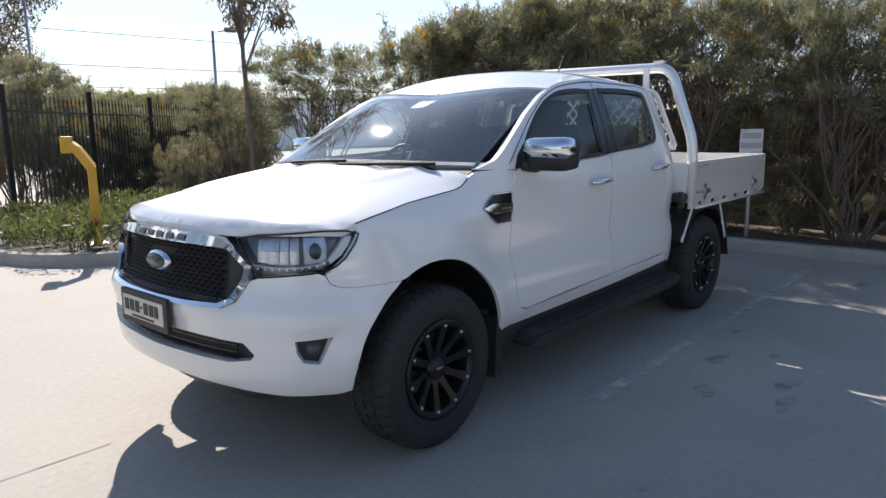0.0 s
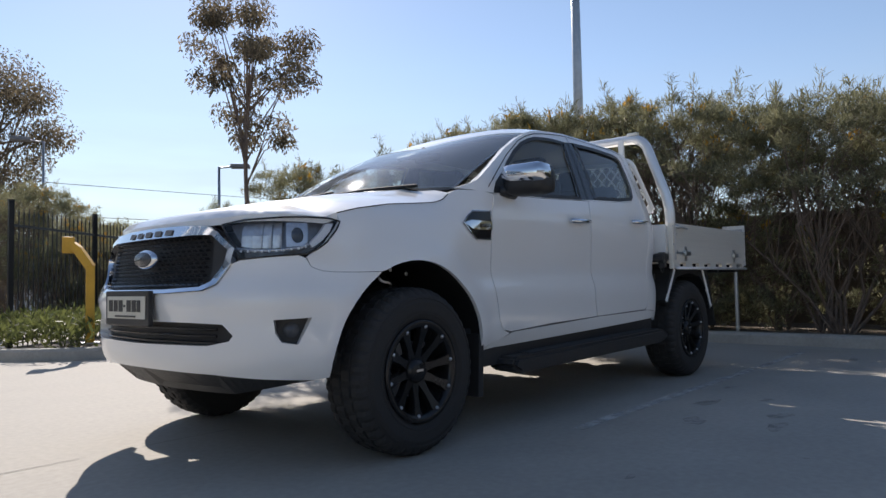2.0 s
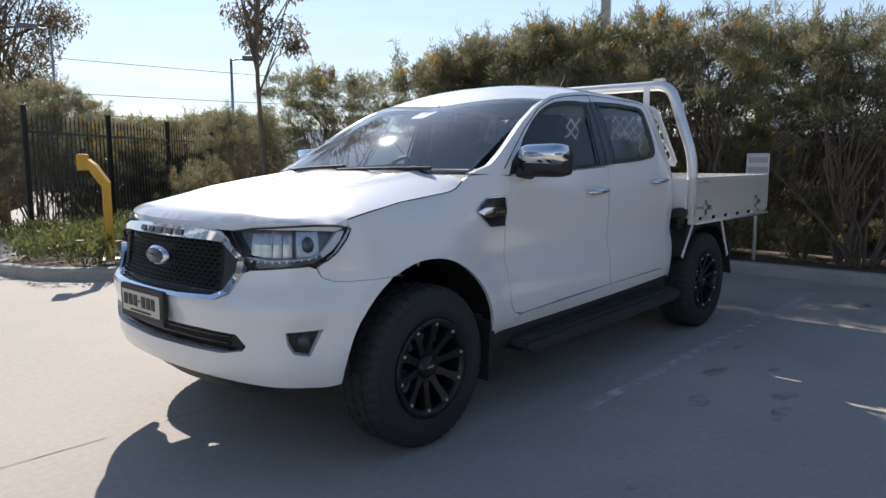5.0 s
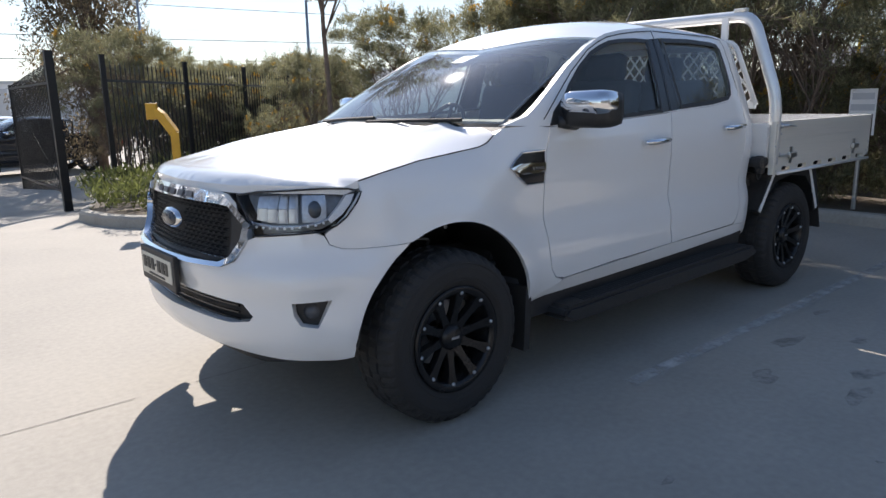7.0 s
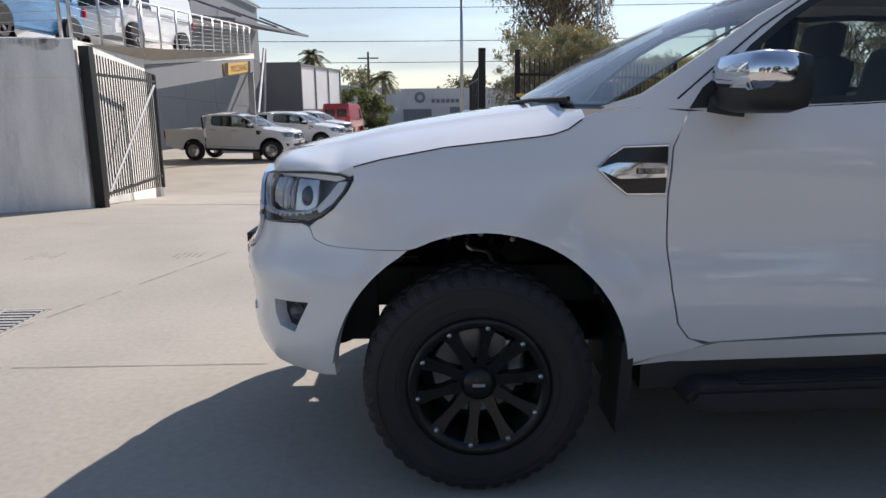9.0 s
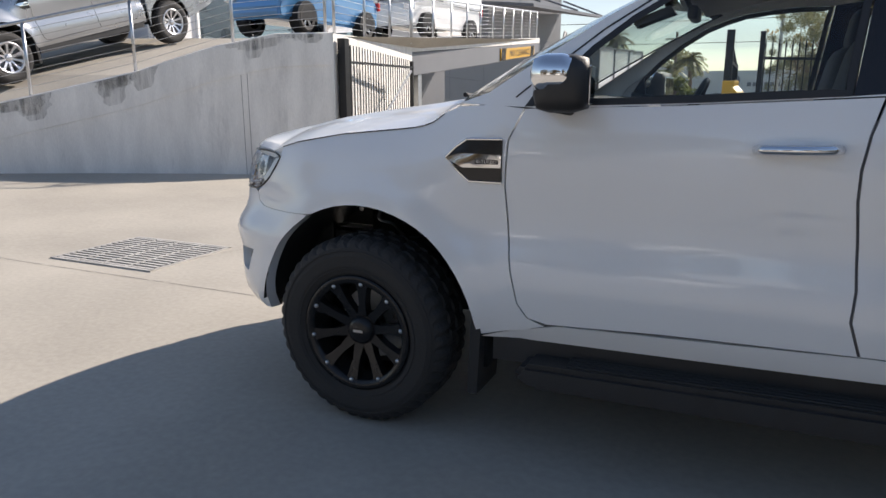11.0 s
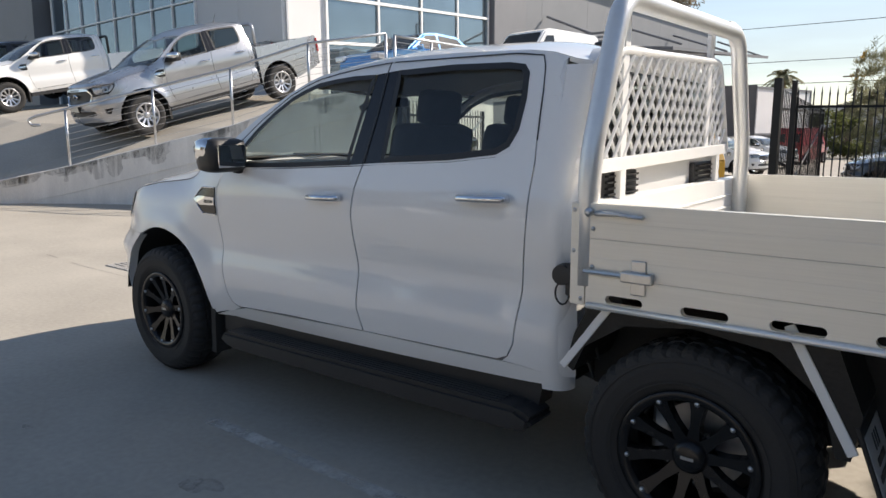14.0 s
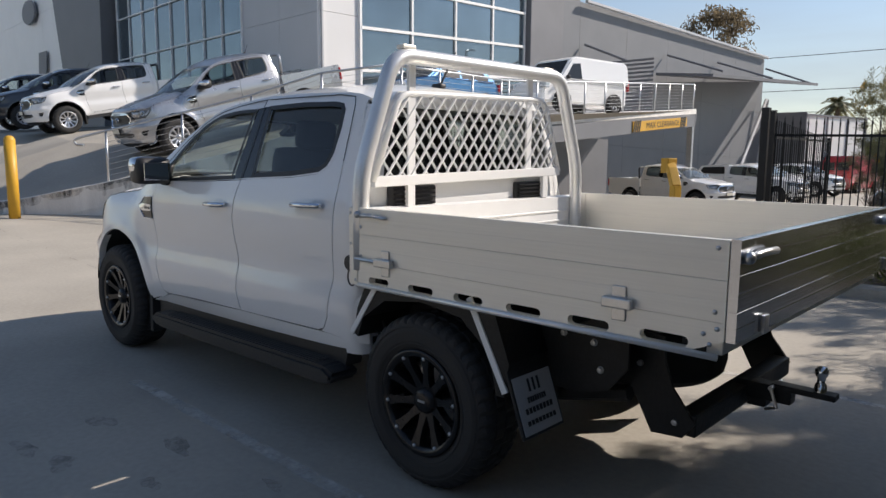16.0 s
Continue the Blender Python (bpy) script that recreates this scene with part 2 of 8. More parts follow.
FRAMEW = mat("white_mullion", (0.80, 0.80, 0.80), 0.4, 0.0, 0.04, 3.0)
ROOFM = mat("roof_sheet", (0.50, 0.51, 0.52), 0.5, 0.2, 0.1, 1.0)


def streak_mat():
    """Thin dark run-off stain, broken up and partly see-through."""
    m = mat("runoff_stain", (0.20, 0.185, 0.16), 0.9, 0.0, 0.3, 5.0)
    nt = m.node_tree
    b = nt.nodes["Principled BSDF"]
    out = next(n for n in nt.nodes if n.type == "OUTPUT_MATERIAL")
    tc = nt.nodes.new("ShaderNodeTexCoord")
    mp = nt.nodes.new("ShaderNodeMapping")
    mp.inputs["Scale"].default_value = (1.0, 1.0, 0.12)
    no = nt.nodes.new("ShaderNodeTexNoise")
    no.inputs["Scale"].default_value, no.inputs["Detail"].default_value = 14.0, 4.0
    mr = nt.nodes.new("ShaderNodeMapRange")
    mr.inputs["From Min"].default_value, mr.inputs["From Max"].default_value = 0.30, 0.85
    mr.inputs["To Min"].default_value, mr.inputs["To Max"].default_value = 0.0, 0.55
    tr = nt.nodes.new("ShaderNodeBsdfTransparent")
    mx = nt.nodes.new("ShaderNodeMixShader")
    nt.links.new(tc.outputs["Object"], mp.inputs[0])
    nt.links.new(mp.outputs[0], no.inputs["Vector"])
    nt.links.new(no.outputs["Fac"], mr.inputs[0])
    nt.links.new(mr.outputs[0], mx.inputs[0])
    nt.links.new(tr.outputs[0], mx.inputs[1])
    nt.links.new(b.outputs[0], mx.inputs[2])
    nt.links.new(mx.outputs[0], out.inputs[0])
    return m


STREAK = streak_mat()


def worn(name, base, scale, lo, hi, most):
    """A thin worn film on the concrete: paint or stain broken up at two scales."""
    m = mat(name, base, 0.85, 0.0, 0.2, 4.0, 0.1, 60.0)
    nt = m.node_tree
    b = nt.nodes["Principled BSDF"]
    out = next(n for n in nt.nodes if n.type == "OUTPUT_MATERIAL")
    tc = nt.nodes.new("ShaderNodeTexCoord")
    no = nt.nodes.new("ShaderNodeTexNoise")
    no.inputs["Scale"].default_value, no.inputs["Detail"].default_value, no.inputs["Roughness"].default_value = scale, 9.0, 0.75
    mr = nt.nodes.new("ShaderNodeMapRange")
    mr.inputs["From Min"].default_value, mr.inputs["From Max"].default_value = lo, hi
    mr.inputs["To Min"].default_value, mr.inputs["To Max"].default_value = 0.0, most
    tr = nt.nodes.new("ShaderNodeBsdfTransparent")
    mx = nt.nodes.new("ShaderNodeMixShader")
    nt.links.new(tc.outputs["Object"], no.inputs["Vector"])
    nt.links.new(no.outputs["Fac"], mr.inputs[0])
    nt.links.new(mr.outputs[0], mx.inputs[0])
    nt.links.new(tr.outputs[0], mx.inputs[1])
    nt.links.new(b.outputs[0], mx.inputs[2])
    nt.links.new(mx.outputs[0], out.inputs[0])
    return m


LINEW = worn("worn_line_paint", (0.66, 0.64, 0.60), 5.0, 0.34, 0.60, 0.75)
SMUDGE = worn("tyre_smudge", (0.20, 0.187, 0.165), 14.0, 0.40, 0.70, 0.6)


# ---------------------------------------------------------------- mesh helpers
def thing(name, label, category, m=None, group="", kind=""):
    ob = new(name)
    ob.empty_display_size = 0.2
    if m is not None:
        ob.matrix_basis = m
    return tagged(ob, label, category, group, kind)


def link_mesh(name, bm, material, parent=None, smooth=False):
    me = bpy.data.meshes.new(name)
    bm.to_mesh(me)
    bm.free()
    for mm in (material if isinstance(material, (list, tuple)) else [material]):
        me.materials.append(mm)
    if smooth:
        for p in me.polygons:
            p.use_smooth = True
    ob = new(name, me)
    ob.parent = parent
    return ob


def part(name, bm, material, parent, label="", smooth=False):
    return tagged(link_mesh(name, bm, material, parent, smooth), label)


def solo(name, bm, material, label, category, kind="", group="", smooth=False):
    return tagged(link_mesh(name, bm, material, None, smooth), label, category, group, kind)


def box(bm, c, s, bevel=0.0, m=None):
    """A box of size s round c, with bevelled edges."""
    g = bmesh.ops.create_cube(bm, size=1.0)
    vs = g["verts"]
    bmesh.ops.scale(bm, vec=Vector(s), verts=vs)
    if bevel > 0:
        es = list({e for v in vs for e in v.link_edges})
        r = bmesh.ops.bevel(bm, geom=es, offset=bevel, segments=2, affect="EDGES", profile=0.6)
        vs = list({v for f in r["faces"] for v in f.verts} | {v for v in vs if v.is_valid})
    bmesh.ops.translate(bm, vec=Vector(c), verts=vs)
    if m is not None:
        bmesh.ops.transform(bm, matrix=m, verts=vs)
    return vs


def tube(bm, pts, r, n=10, caps=True, r1=None, ry=None):
    """A round bar along points; r to r1."""
    pts = [Vector(p) for p in pts]
    rings = []
    prev = None
    for i, p in enumerate(pts):
        d = (pts[min(i + 1, len(pts) - 1)] - pts[max(i - 1, 0)]).normalized()
        ref = prev if prev is not None else (Vector((0, 0, 1)) if abs(d.z) < 0.9 else Vector((1, 0, 0)))
        a = (ref - d * ref.dot(d)).normalized()
        prev = a
        b = d.cross(a)
        rr = r if r1 is None else r + (r1 - r) * i / max(1, len(pts) - 1)
        rings.append([bm.verts.new(p + a * (math.cos(2 * math.pi * k / n) * rr) + b * (math.sin(2 * math.pi * k / n) * (ry or rr))) for k in range(n)])
    for q, w in zip(rings, rings[1:]):
        for k in range(n):
            bm.faces.new((q[k], q[(k + 1) % n], w[(k + 1) % n], w[k]))
    if caps:
        bm.faces.new(rings[0][::-1])
        bm.faces.new(rings[-1])


def bend(pts, r=0.08, n=5):
    """Points of a bent bar: the inner corners rounded."""
    pts = [Vector(p) for p in pts]
    out = [pts[0]]
    for a, b, c in zip(pts, pts[1:], pts[2:]):
        k = min(r, (a - b).length * 0.45, (c - b).length * 0.45)
        p0, p1 = b + (a - b).normalized() * k, b + (c - b).normalized() * k
        for i in range(n + 1):
            t = i / n
            out.append(p0 * (1 - t) ** 2 + b * 2 * t * (1 - t) + p1 * t * t)
    out.append(pts[-1])
    return out


def prism(bm, outline, a, b, axis="y"):
    """A flat outline (pairs) pushed from a to b along an axis."""
    def at(p, k):
        return {"x": (k, p[0], p[1]), "y": (p[0], k, p[1]), "z": (p[0], p[1], k)}[axis]
    lo = [bm.verts.new(at(p, a)) for p in outline]
    hi = [bm.verts.new(at(p, b)) for p in outline]
    n = len(outline)
    bm.faces.new(lo)
    bm.faces.new(hi[::-1])
    for i in range(n):
        bm.faces.new((lo[i], hi[i], hi[(i + 1) % n], lo[(i + 1) % n]))
    return lo + hi


def lathe(bm, profile, n=48, centre=(0, 0, 0), axis="y"):
    """Turns (radius, height) pairs about an axis through centre."""
    rings = []
    for r, h in profile:
        ring = []
        for k in range(n):
            c, s = math.cos(2 * math.pi * k / n) * r, math.sin(2 * math.pi * k / n) * r
            p = {"x": (h, c, s), "y": (c, h, s), "z": (c, s, h)}[axis]
            ring.append(bm.verts.new(Vector(centre) + Vector(p)))
        rings.append(ring)
    for q, w in zip(rings, rings[1:]):
        for k in range(n):
            bm.faces.new((q[k], q[(k + 1) % n], w[(k + 1) % n], w[k]))
    return rings


def clean(bm):
    bmesh.ops.recalc_face_normals(bm, faces=bm.faces[:])
    return bm

# ---------------------------------------------------------------- ground, kerbs and marks
def ground_z(x, y):
    t = min(1.0, max(0.0, (y - 5.0) / 10.0))
    z = -0.70 * t * t * (3 - 2 * t)
    if x < -4.0:
        k = min(1.0, (-4.0 - x) / 5.5) * min(1.0, max(0.0, (7.5 - y) / 3.0))
        z += 0.22 * k
    return z


def make_ground():
    xs = [-600, -200, -80, -40] + [-30 + 1.0 * i for i in range(61)] + [40, 80, 200, 600]
    ys = [-600, -200, -80, -40] + [-20 + 1.0 * i for i in range(61)] + [50, 60, 80, 120, 200, 600]
    bm = bmesh.new()
    grid = [[bm.verts.new((x, y, ground_z(x, y))) for y in ys] for x in xs]
    for i in range(len(xs) - 1):
        for j in range(len(ys) - 1):
            bm.faces.new((grid[i][j], grid[i + 1][j], grid[i + 1][j + 1], grid[i][j + 1]))
    solo("ground", bm, CONCRETE, "pale sunlit concrete paving of a car yard", "ground", "structure", smooth=True)


make_ground()


def strip(name, pts, width, material, label, z=0.004, ragged=0.0, seed=1):
    """A flat mark laid on the ground along points."""
    rnd = random.Random(seed)
    bm = bmesh.new()
    pts = [Vector((p[0], p[1], 0)) for p in pts]
    fine = []
    for a, b in zip(pts, pts[1:]):
        n = max(1, int((b - a).length / (0.05 if ragged > 0.3 else 0.25)))
        fine += [a.lerp(b, i / n) for i in range(n)]
    fine.append(pts[-1])
    rows = []
    for i, p in enumerate(fine):
        d = (fine[min(i + 1, len(fine) - 1)] - fine[max(0, i - 1)]).normalized()
        s = Vector((-d.y, d.x, 0))
        k0, k1 = (1 + ragged * rnd.uniform(-1, 0.3)), (1 + ragged * rnd.uniform(-1, 0.3))
        a, b = p + s * width / 2 * k0, p - s * width / 2 * k1
        rows.append((bm.verts.new((a.x, a.y, ground_z(a.x, a.y) + z)), bm.verts.new((b.x, b.y, ground_z(b.x, b.y) + z))))
    for q, w in zip(rows, rows[1:]):
        if ragged > 0.3 and noise.noise(q[0].co * 3.1 + Vector((seed * 7.3, 0.4, 0))) < -0.22 + 0.15 * rnd.random():
            continue
        bm.faces.new((q[0], q[1], w[1], w[0]))
    return solo(name, bm, material, label, "ground mark", "structure")


strip("parking_line", [(0.9, -1.21), (5.45, -1.21)], 0.085, LINEW, "worn white parking bay line on concrete", ragged=0.25)
strip("parking_line", [(1.0, 1.65), (5.6, 1.65)], 0.085, LINEW, "worn white parking bay line on concrete", ragged=0.25, seed=2)
strip("gate_line", [(-6.5, 7.6), (-0.9, 6.55)], 0.07, LINEW_FULL, "faded white line across the driveway", ragged=0.2, seed=3)
for a in ([(-12, 5.2), (-0.4, 4.75)], [(-9.0, 0.32), (-0.2, 0.32)], [(-2.65, 1.0), (-2.0, 3.2)]):
    strip("concrete_joint", a, 0.008, JOINT, "thin dark expansion joint in the concrete", z=0.003, ragged=0.5, seed=len(a[0]) + 7)


def blotch(x, y, rx, ry, seed, material=SMUDGE):
    rnd = random.Random(seed)
    bm = bmesh.new()
    n = 22
    ph = [rnd.uniform(0, 6.28) for _ in range(3)]
    ring = []
    for k in range(n):
        a = 2 * math.pi * k / n
        r = 1 + 0.22 * math.sin(2 * a + ph[0]) + 0.16 * math.sin(3 * a + ph[1]) + 0.12 * math.sin(5 * a + ph[2])
        px, py = x + math.cos(a) * rx * r, y + math.sin(a) * ry * r
        ring.append(bm.verts.new((px, py, ground_z(px, py) + 0.0035)))
    bm.faces.new(ring)
    solo("oil_stain", bm, material, "small dark stain on the concrete", "stain", "structure")


blotch(0.245, -1.83, 0.035, 0.02, 1)
blotch(1.45, -1.62, 0.10, 0.06, 2)
blotch(1.55, -2.02, 0.11, 0.05, 3)
blotch(2.35, -1.75, 0.06, 0.04, 4)
blotch(0.95, -2.3, 0.012, 0.012, 5)
blotch(-0.9, -2.1, 0.015, 0.012, 6)
blotch(5.0, -1.75, 0.10, 0.05, 8)
blotch(4.4, -2.4, 0.012, 0.012, 9)
blotch(2.05, -1.48, 0.13, 0.05, 10)
blotch(1.85, -1.95, 0.09, 0.06, 11)
blotch(2.75, -1.38, 0.07, 0.03, 12)


def skid(x, y, seed):
    rnd = random.Random(seed)
    for i in range(5):
        bm = bmesh.new()
        x0 = x + i * 0.055
        z0 = ground_z(x, y) + 0.004
        l = rnd.uniform(0.15, 0.3)
        vs = [bm.verts.new(p) for p in ((x0, y - l / 2, z0), (x0 + 0.02, y - l / 2, z0), (x0 + 0.02, y + l / 2, z0), (x0, y + l / 2, z0))]
        bm.faces.new(vs)
        solo("tyre_mark", bm, SMUDGE, "faint tyre tread mark on the concrete", "tyre mark", "structure")


skid(-2.45, 3.05, 1)
skid(-3.75, 3.1, 2)

# the strip drain's grate
grate = thing("drain_grate", "galvanised steel drain grate set in the concrete", "drain grate", pose(-3.2, 0.93, 0))
bm = bmesh.new()
for sx in (-0.53, 0.53):
    box(bm, (sx, 0, 0.004), (0.03, 0.86, 0.016))
for sy in (-0.43, 0.43):
    box(bm, (0, sy, 0.004), (1.09, 0.03, 0.016))
part("frame", bm, GRATE, grate)
# no hollow here: a black sheet paints the shade between the bars
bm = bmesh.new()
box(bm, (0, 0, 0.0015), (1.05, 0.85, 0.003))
part("pit", bm, CHASSIS, grate, "flat near-black sheet for the shade between the bars")
for i in range(14):
    bm = bmesh.new()
    box(bm, (0, -0.39 + i * 0.06, 0.006), (1.05, 0.03, 0.012))
    part("bar", bm, GRATE, grate)
for sx in (-0.26, 0.0, 0.26):
    bm = bmesh.new()
    box(bm, (sx, 0, 0.008), (0.016, 0.84, 0.010))
    part("cross_bar", bm, GRATE, grate)
for gx, gy in ((-2.0, 8.8), (-2.1, 16.5)):
    g2 = thing("drain_cover", "small steel drain cover in the driveway", "drain cover", pose(gx, gy, ground_z(gx, gy)))
    bm = bmesh.new()
    box(bm, (0, 0, 0.004), (0.55, 0.35, 0.012), 0.003)
    part("plate", bm, BLOTCH, g2)
    for i in range(5):
        bm = bmesh.new()
        box(bm, (0, -0.13 + i * 0.065, 0.011), (0.5, 0.03, 0.006))
        part("bar", bm, GALV, g2)

# planted beds with a real kerb
BED = [(6.15, -30), (6.15, 3.0), (5.6, 4.5), (4.4, 5.2), (3.0, 5.2), (1.6, 4.75), (0.85, 4.95), (0.3, 5.75), (0.25, 7.0), (0.75, 8.6)]


def round_line(pts, r=0.5, n=6):
    return [(p.x, p.y) for p in bend([(a, b, 0) for a, b in pts], r, n)]


KERB_LINE = round_line(BED, 0.6)


def make_kerb():
    bm = bmesh.new()
    rows = []
    n = len(KERB_LINE)
    for i, (x, y) in enumerate(KERB_LINE):
        a, b = KERB_LINE[max(0, i - 1)], KERB_LINE[min(n - 1, i + 1)]
        d = Vector((b[0] - a[0], b[1] - a[1], 0)).normalized()
        s = Vector((d.y, -d.x, 0))
        z = ground_z(x, y)
        prof = ((0.0, -0.05), (0.015, 0.10), (0.035, 0.13), (0.14, 0.135), (0.15, 0.0))
        rows.append([bm.verts.new((x + s.x * o, y + s.y * o, z + h)) for o, h in prof])
    for q, w in zip(rows, rows[1:]):
        for k in range(4):
            bm.faces.new((q[k], q[k + 1], w[k + 1], w[k]))
    solo("kerb", clean(bm), KERB, "cast concrete kerb round the planted bed", "kerb", "structure")
    bm = bmesh.new()
    vs = [bm.verts.new((x + 0.0, y, 0.09 + ground_z(x, y))) for x, y in KERB_LINE]
    vs += [bm.verts.new(p) for p in ((0.8, 8.9, -0.1), (9.0, 15.5, -0.2), (40, 30, 0), (40, -30, 0.1))]
    f = bm.faces.new(vs)
    bmesh.ops.triangulate(bm, faces=[f])
    bmesh.ops.translate(bm, vec=(0.08, 0.02, 0), verts=bm.verts[:])
    solo("garden_bed", clean(bm), MULCH, "dark mulch soil of the planted bed", "garden bed", "structure")


make_kerb()

# ---------------------------------------------------------------- ramp wall and upper yard
WALL_A, WALL_D = Vector((-4.80, 6.40, 0)), Vector((-0.7452, -0.6669, 0))
WALL_N = Vector((0.6669, -0.7452, 0))


def wall_top(s):
    """Height of the wall's top at s metres from its end."""
    return float(np.interp(s, [0, 0.9, 1.85, 2.9, 4.25, 5.9, 6.5, 7.7, 9.6, 11.5], [2.22, 2.18, 1.96, 1.60, 1.27, 0.88, 0.76, 0.52, 0.34, 0.26]))


def make_wall():
    bm = bmesh.new()
    n = 40
    rows = []
    for i in range(n + 1):
        s = 11.4 * i / n
        p = WALL_A + WALL_D * s
        zt, zb = wall_top(s), ground_z(p.x, p.y) - 0.4
        zg = max(zb + 0.02, zt - 0.50)
        q = p - WALL_N * 0.25
        o = p + WALL_N * 0.02
        rows.append([bm.verts.new(v) for v in ((p.x, p.y, zb), (p.x, p.y, zg), (o.x, o.y, zg + 0.006), (o.x, o.y, zt - 0.012), (p.x, p.y, zt), (q.x, q.y, zt), (q.x, q.y, zb))])
    for a, b in zip(rows, rows[1:]):
        for k in range(6):
            bm.faces.new((a[k], a[k + 1], b[k + 1], b[k]))
    bm.faces.new(rows[0])
    bm.faces.new(rows[-1][::-1])
    wall = solo("ramp_wall", clean(bm), WALLC, "stained cast concrete retaining wall of the ramp", "retaining wall", "structure")
    rnd = random.Random(77)
    for k in range(46):
        s0 = 0.3 + 10.4 * rnd.random()
        w, h = (rnd.uniform(0.35, 1.1), rnd.uniform(0.06, 0.16)) if k % 2 else (rnd.uniform(0.08, 0.45), rnd.uniform(0.12, 0.42))
        zt = wall_top(s0) - 0.02
        bm = bmesh.new()
        n = 7
        lf, rt = [], []
        for i in range(n):
            t = i / (n - 1)
            ww = w * (1 - 0.55 * t ** 2.0) * rnd.uniform(0.75, 1.2)
            for side_, arr in ((-1, lf), (1, rt)):
                s1 = s0 + side_ * ww / 2
                p = WALL_A + WALL_D * s1 + WALL_N * 0.024
                arr.append(bm.verts.new((p.x, p.y, wall_top(s1) - 0.02 - h * t)))
        for i in range(n - 1):
            bm.faces.new((lf[i], lf[i + 1], rt[i + 1], rt[i]))
        part("stain", bm, STREAK, wall)
    for s in (1.33, 1.42):
        bm = bmesh.new()
        p = WALL_A + WALL_D * s + WALL_N * 0.002
        z0, z1 = ground_z(p.x, p.y), wall_top(s) - 0.5
        box(bm, (0, 0, (z0 + z1) / 2), (0.008, 0.004, z1 - z0), 0, Matrix.Translation(p) @ Matrix.Rotation(math.atan2(WALL_D.y, WALL_D.x), 4, "Z"))
        solo("wall_joint", bm, JOINT, "dark vertical joint in the concrete wall", "joint", "structure")


make_wall()

YARD = [(-4.85, 6.45, 2.16), (-5.5, 5.85, 2.13), (-6.2, 5.2, 1.92), (-6.97, 4.55, 1.55), (-7.97, 3.66, 1.22), (-9.2, 2.56, 0.83), (-10.54, 1.36, 0.49), (-11.9, 0.1, 0.3), (-13.2, -1.1, 0.22),
        (-10.0, 4.5, 1.58), (-9.8, 7.8, 2.36), (-13.0, 3.2, 1.72), (-13.2, 7.0, 2.4), (-17, 4, 2.0), (-17, 9, 2.5), (-22, 2, 2.0), (-40, 5, 2.5), (-40, 40, 2.6), (-24, -6, 0.8), (-40, -14, 0.8), (-18, -3, 0.75),
        (-7.2, 8.0, 2.3), (-5.85, 12.0, 2.28), (-7.1, 25.4, 3.40), (-12.5, 16, 2.85), (-12.6, 25.4, 3.42), (-9.4, 12.3, 2.60)]


def make_yard():
    from mathutils.geometry import delaunay_2d_cdt
    vs, _, fs, *_ = delaunay_2d_cdt([Vector(p[:2]) for p in YARD], [], [], 0, 1e-5)
    zs = {(round(p[0], 3), round(p[1], 3)): p[2] for p in YARD}
    bm = bmesh.new()
    out = [bm.verts.new((v.x, v.y, zs[(round(v.x, 3), round(v.y, 3))])) for v in vs]
    edge = {(round(p[0], 3), round(p[1], 3)) for p in YARD[:9]}
    for f in fs:
        if all((round(vs[i].x, 3), round(vs[i].y, 3)) in edge for i in f):
            continue
        c = sum((out[i].co for i in f), Vector()) / 3
        if (c - WALL_A).dot(WALL_N) > 0 and c.y < 6.4:
            continue
        bm.faces.new([out[i] for i in f])
    solo("upper_yard", bm, CONCRETE, "pale concrete ramp and upper car yard", "ramp", "structure", smooth=False)


make_yard()


# stainless rail on the wall
def make_rail():
    rail = thing("ramp_railing", "stainless steel railing with wire strands on the ramp wall", "railing")
    ss = [0.1, 1.5, 2.9, 4.3, 5.85]
    tops = []
    for s in ss:
        p = WALL_A + WALL_D * s - WALL_N * 0.08
        z = wall_top(s)
        bm = bmesh.new()
        tube(bm, [(p.x, p.y, z - 0.05), (p.x, p.y, z + 1.0)], 0.024, 10)
        part("post", bm, STEEL, rail, smooth=True)
        tops.append(Vector((p.x, p.y, z + 1.0)))
    bm = bmesh.new()
    e = tops[-1] + (tops[-1] - tops[-2]).normalized() * 0.55
    tube(bm, bend([tops[0], *tops[1:], e, e + Vector((-0.10, -0.09, -0.06)), e + Vector((-0.06, -0.05, -0.16)), e + Vector((0.06, 0.05, -0.15))], 0.08), 0.024, 10)
    part("handrail", bm, STEEL, rail, smooth=True)
    for k in range(8):
        bm = bmesh.new()
        tube(bm, [t - Vector((0, 0, 0.11 + 0.11 * k)) for t in tops], 0.004, 5)
        part("wire", bm, STEEL, rail)


make_rail()


def words(text, size, width):
    """Flat lettering in the x, y plane, squeezed to a width."""
    crv = bpy.data.curves.new("lettering", "FONT")
    crv.body, crv.size = text, size
    tmp = bpy.data.objects.new("lettering", crv)
    me = bpy.data.meshes.new_from_object(tmp)
    bpy.data.objects.remove(tmp)
    bpy.data.curves.remove(crv)
    bm = bmesh.new()
    bm.from_mesh(me)
    bpy.data.meshes.remove(me)
    wide = max(v.co.x for v in bm.verts)
    for v in bm.verts:
        v.co.x *= width / wide
    return bm


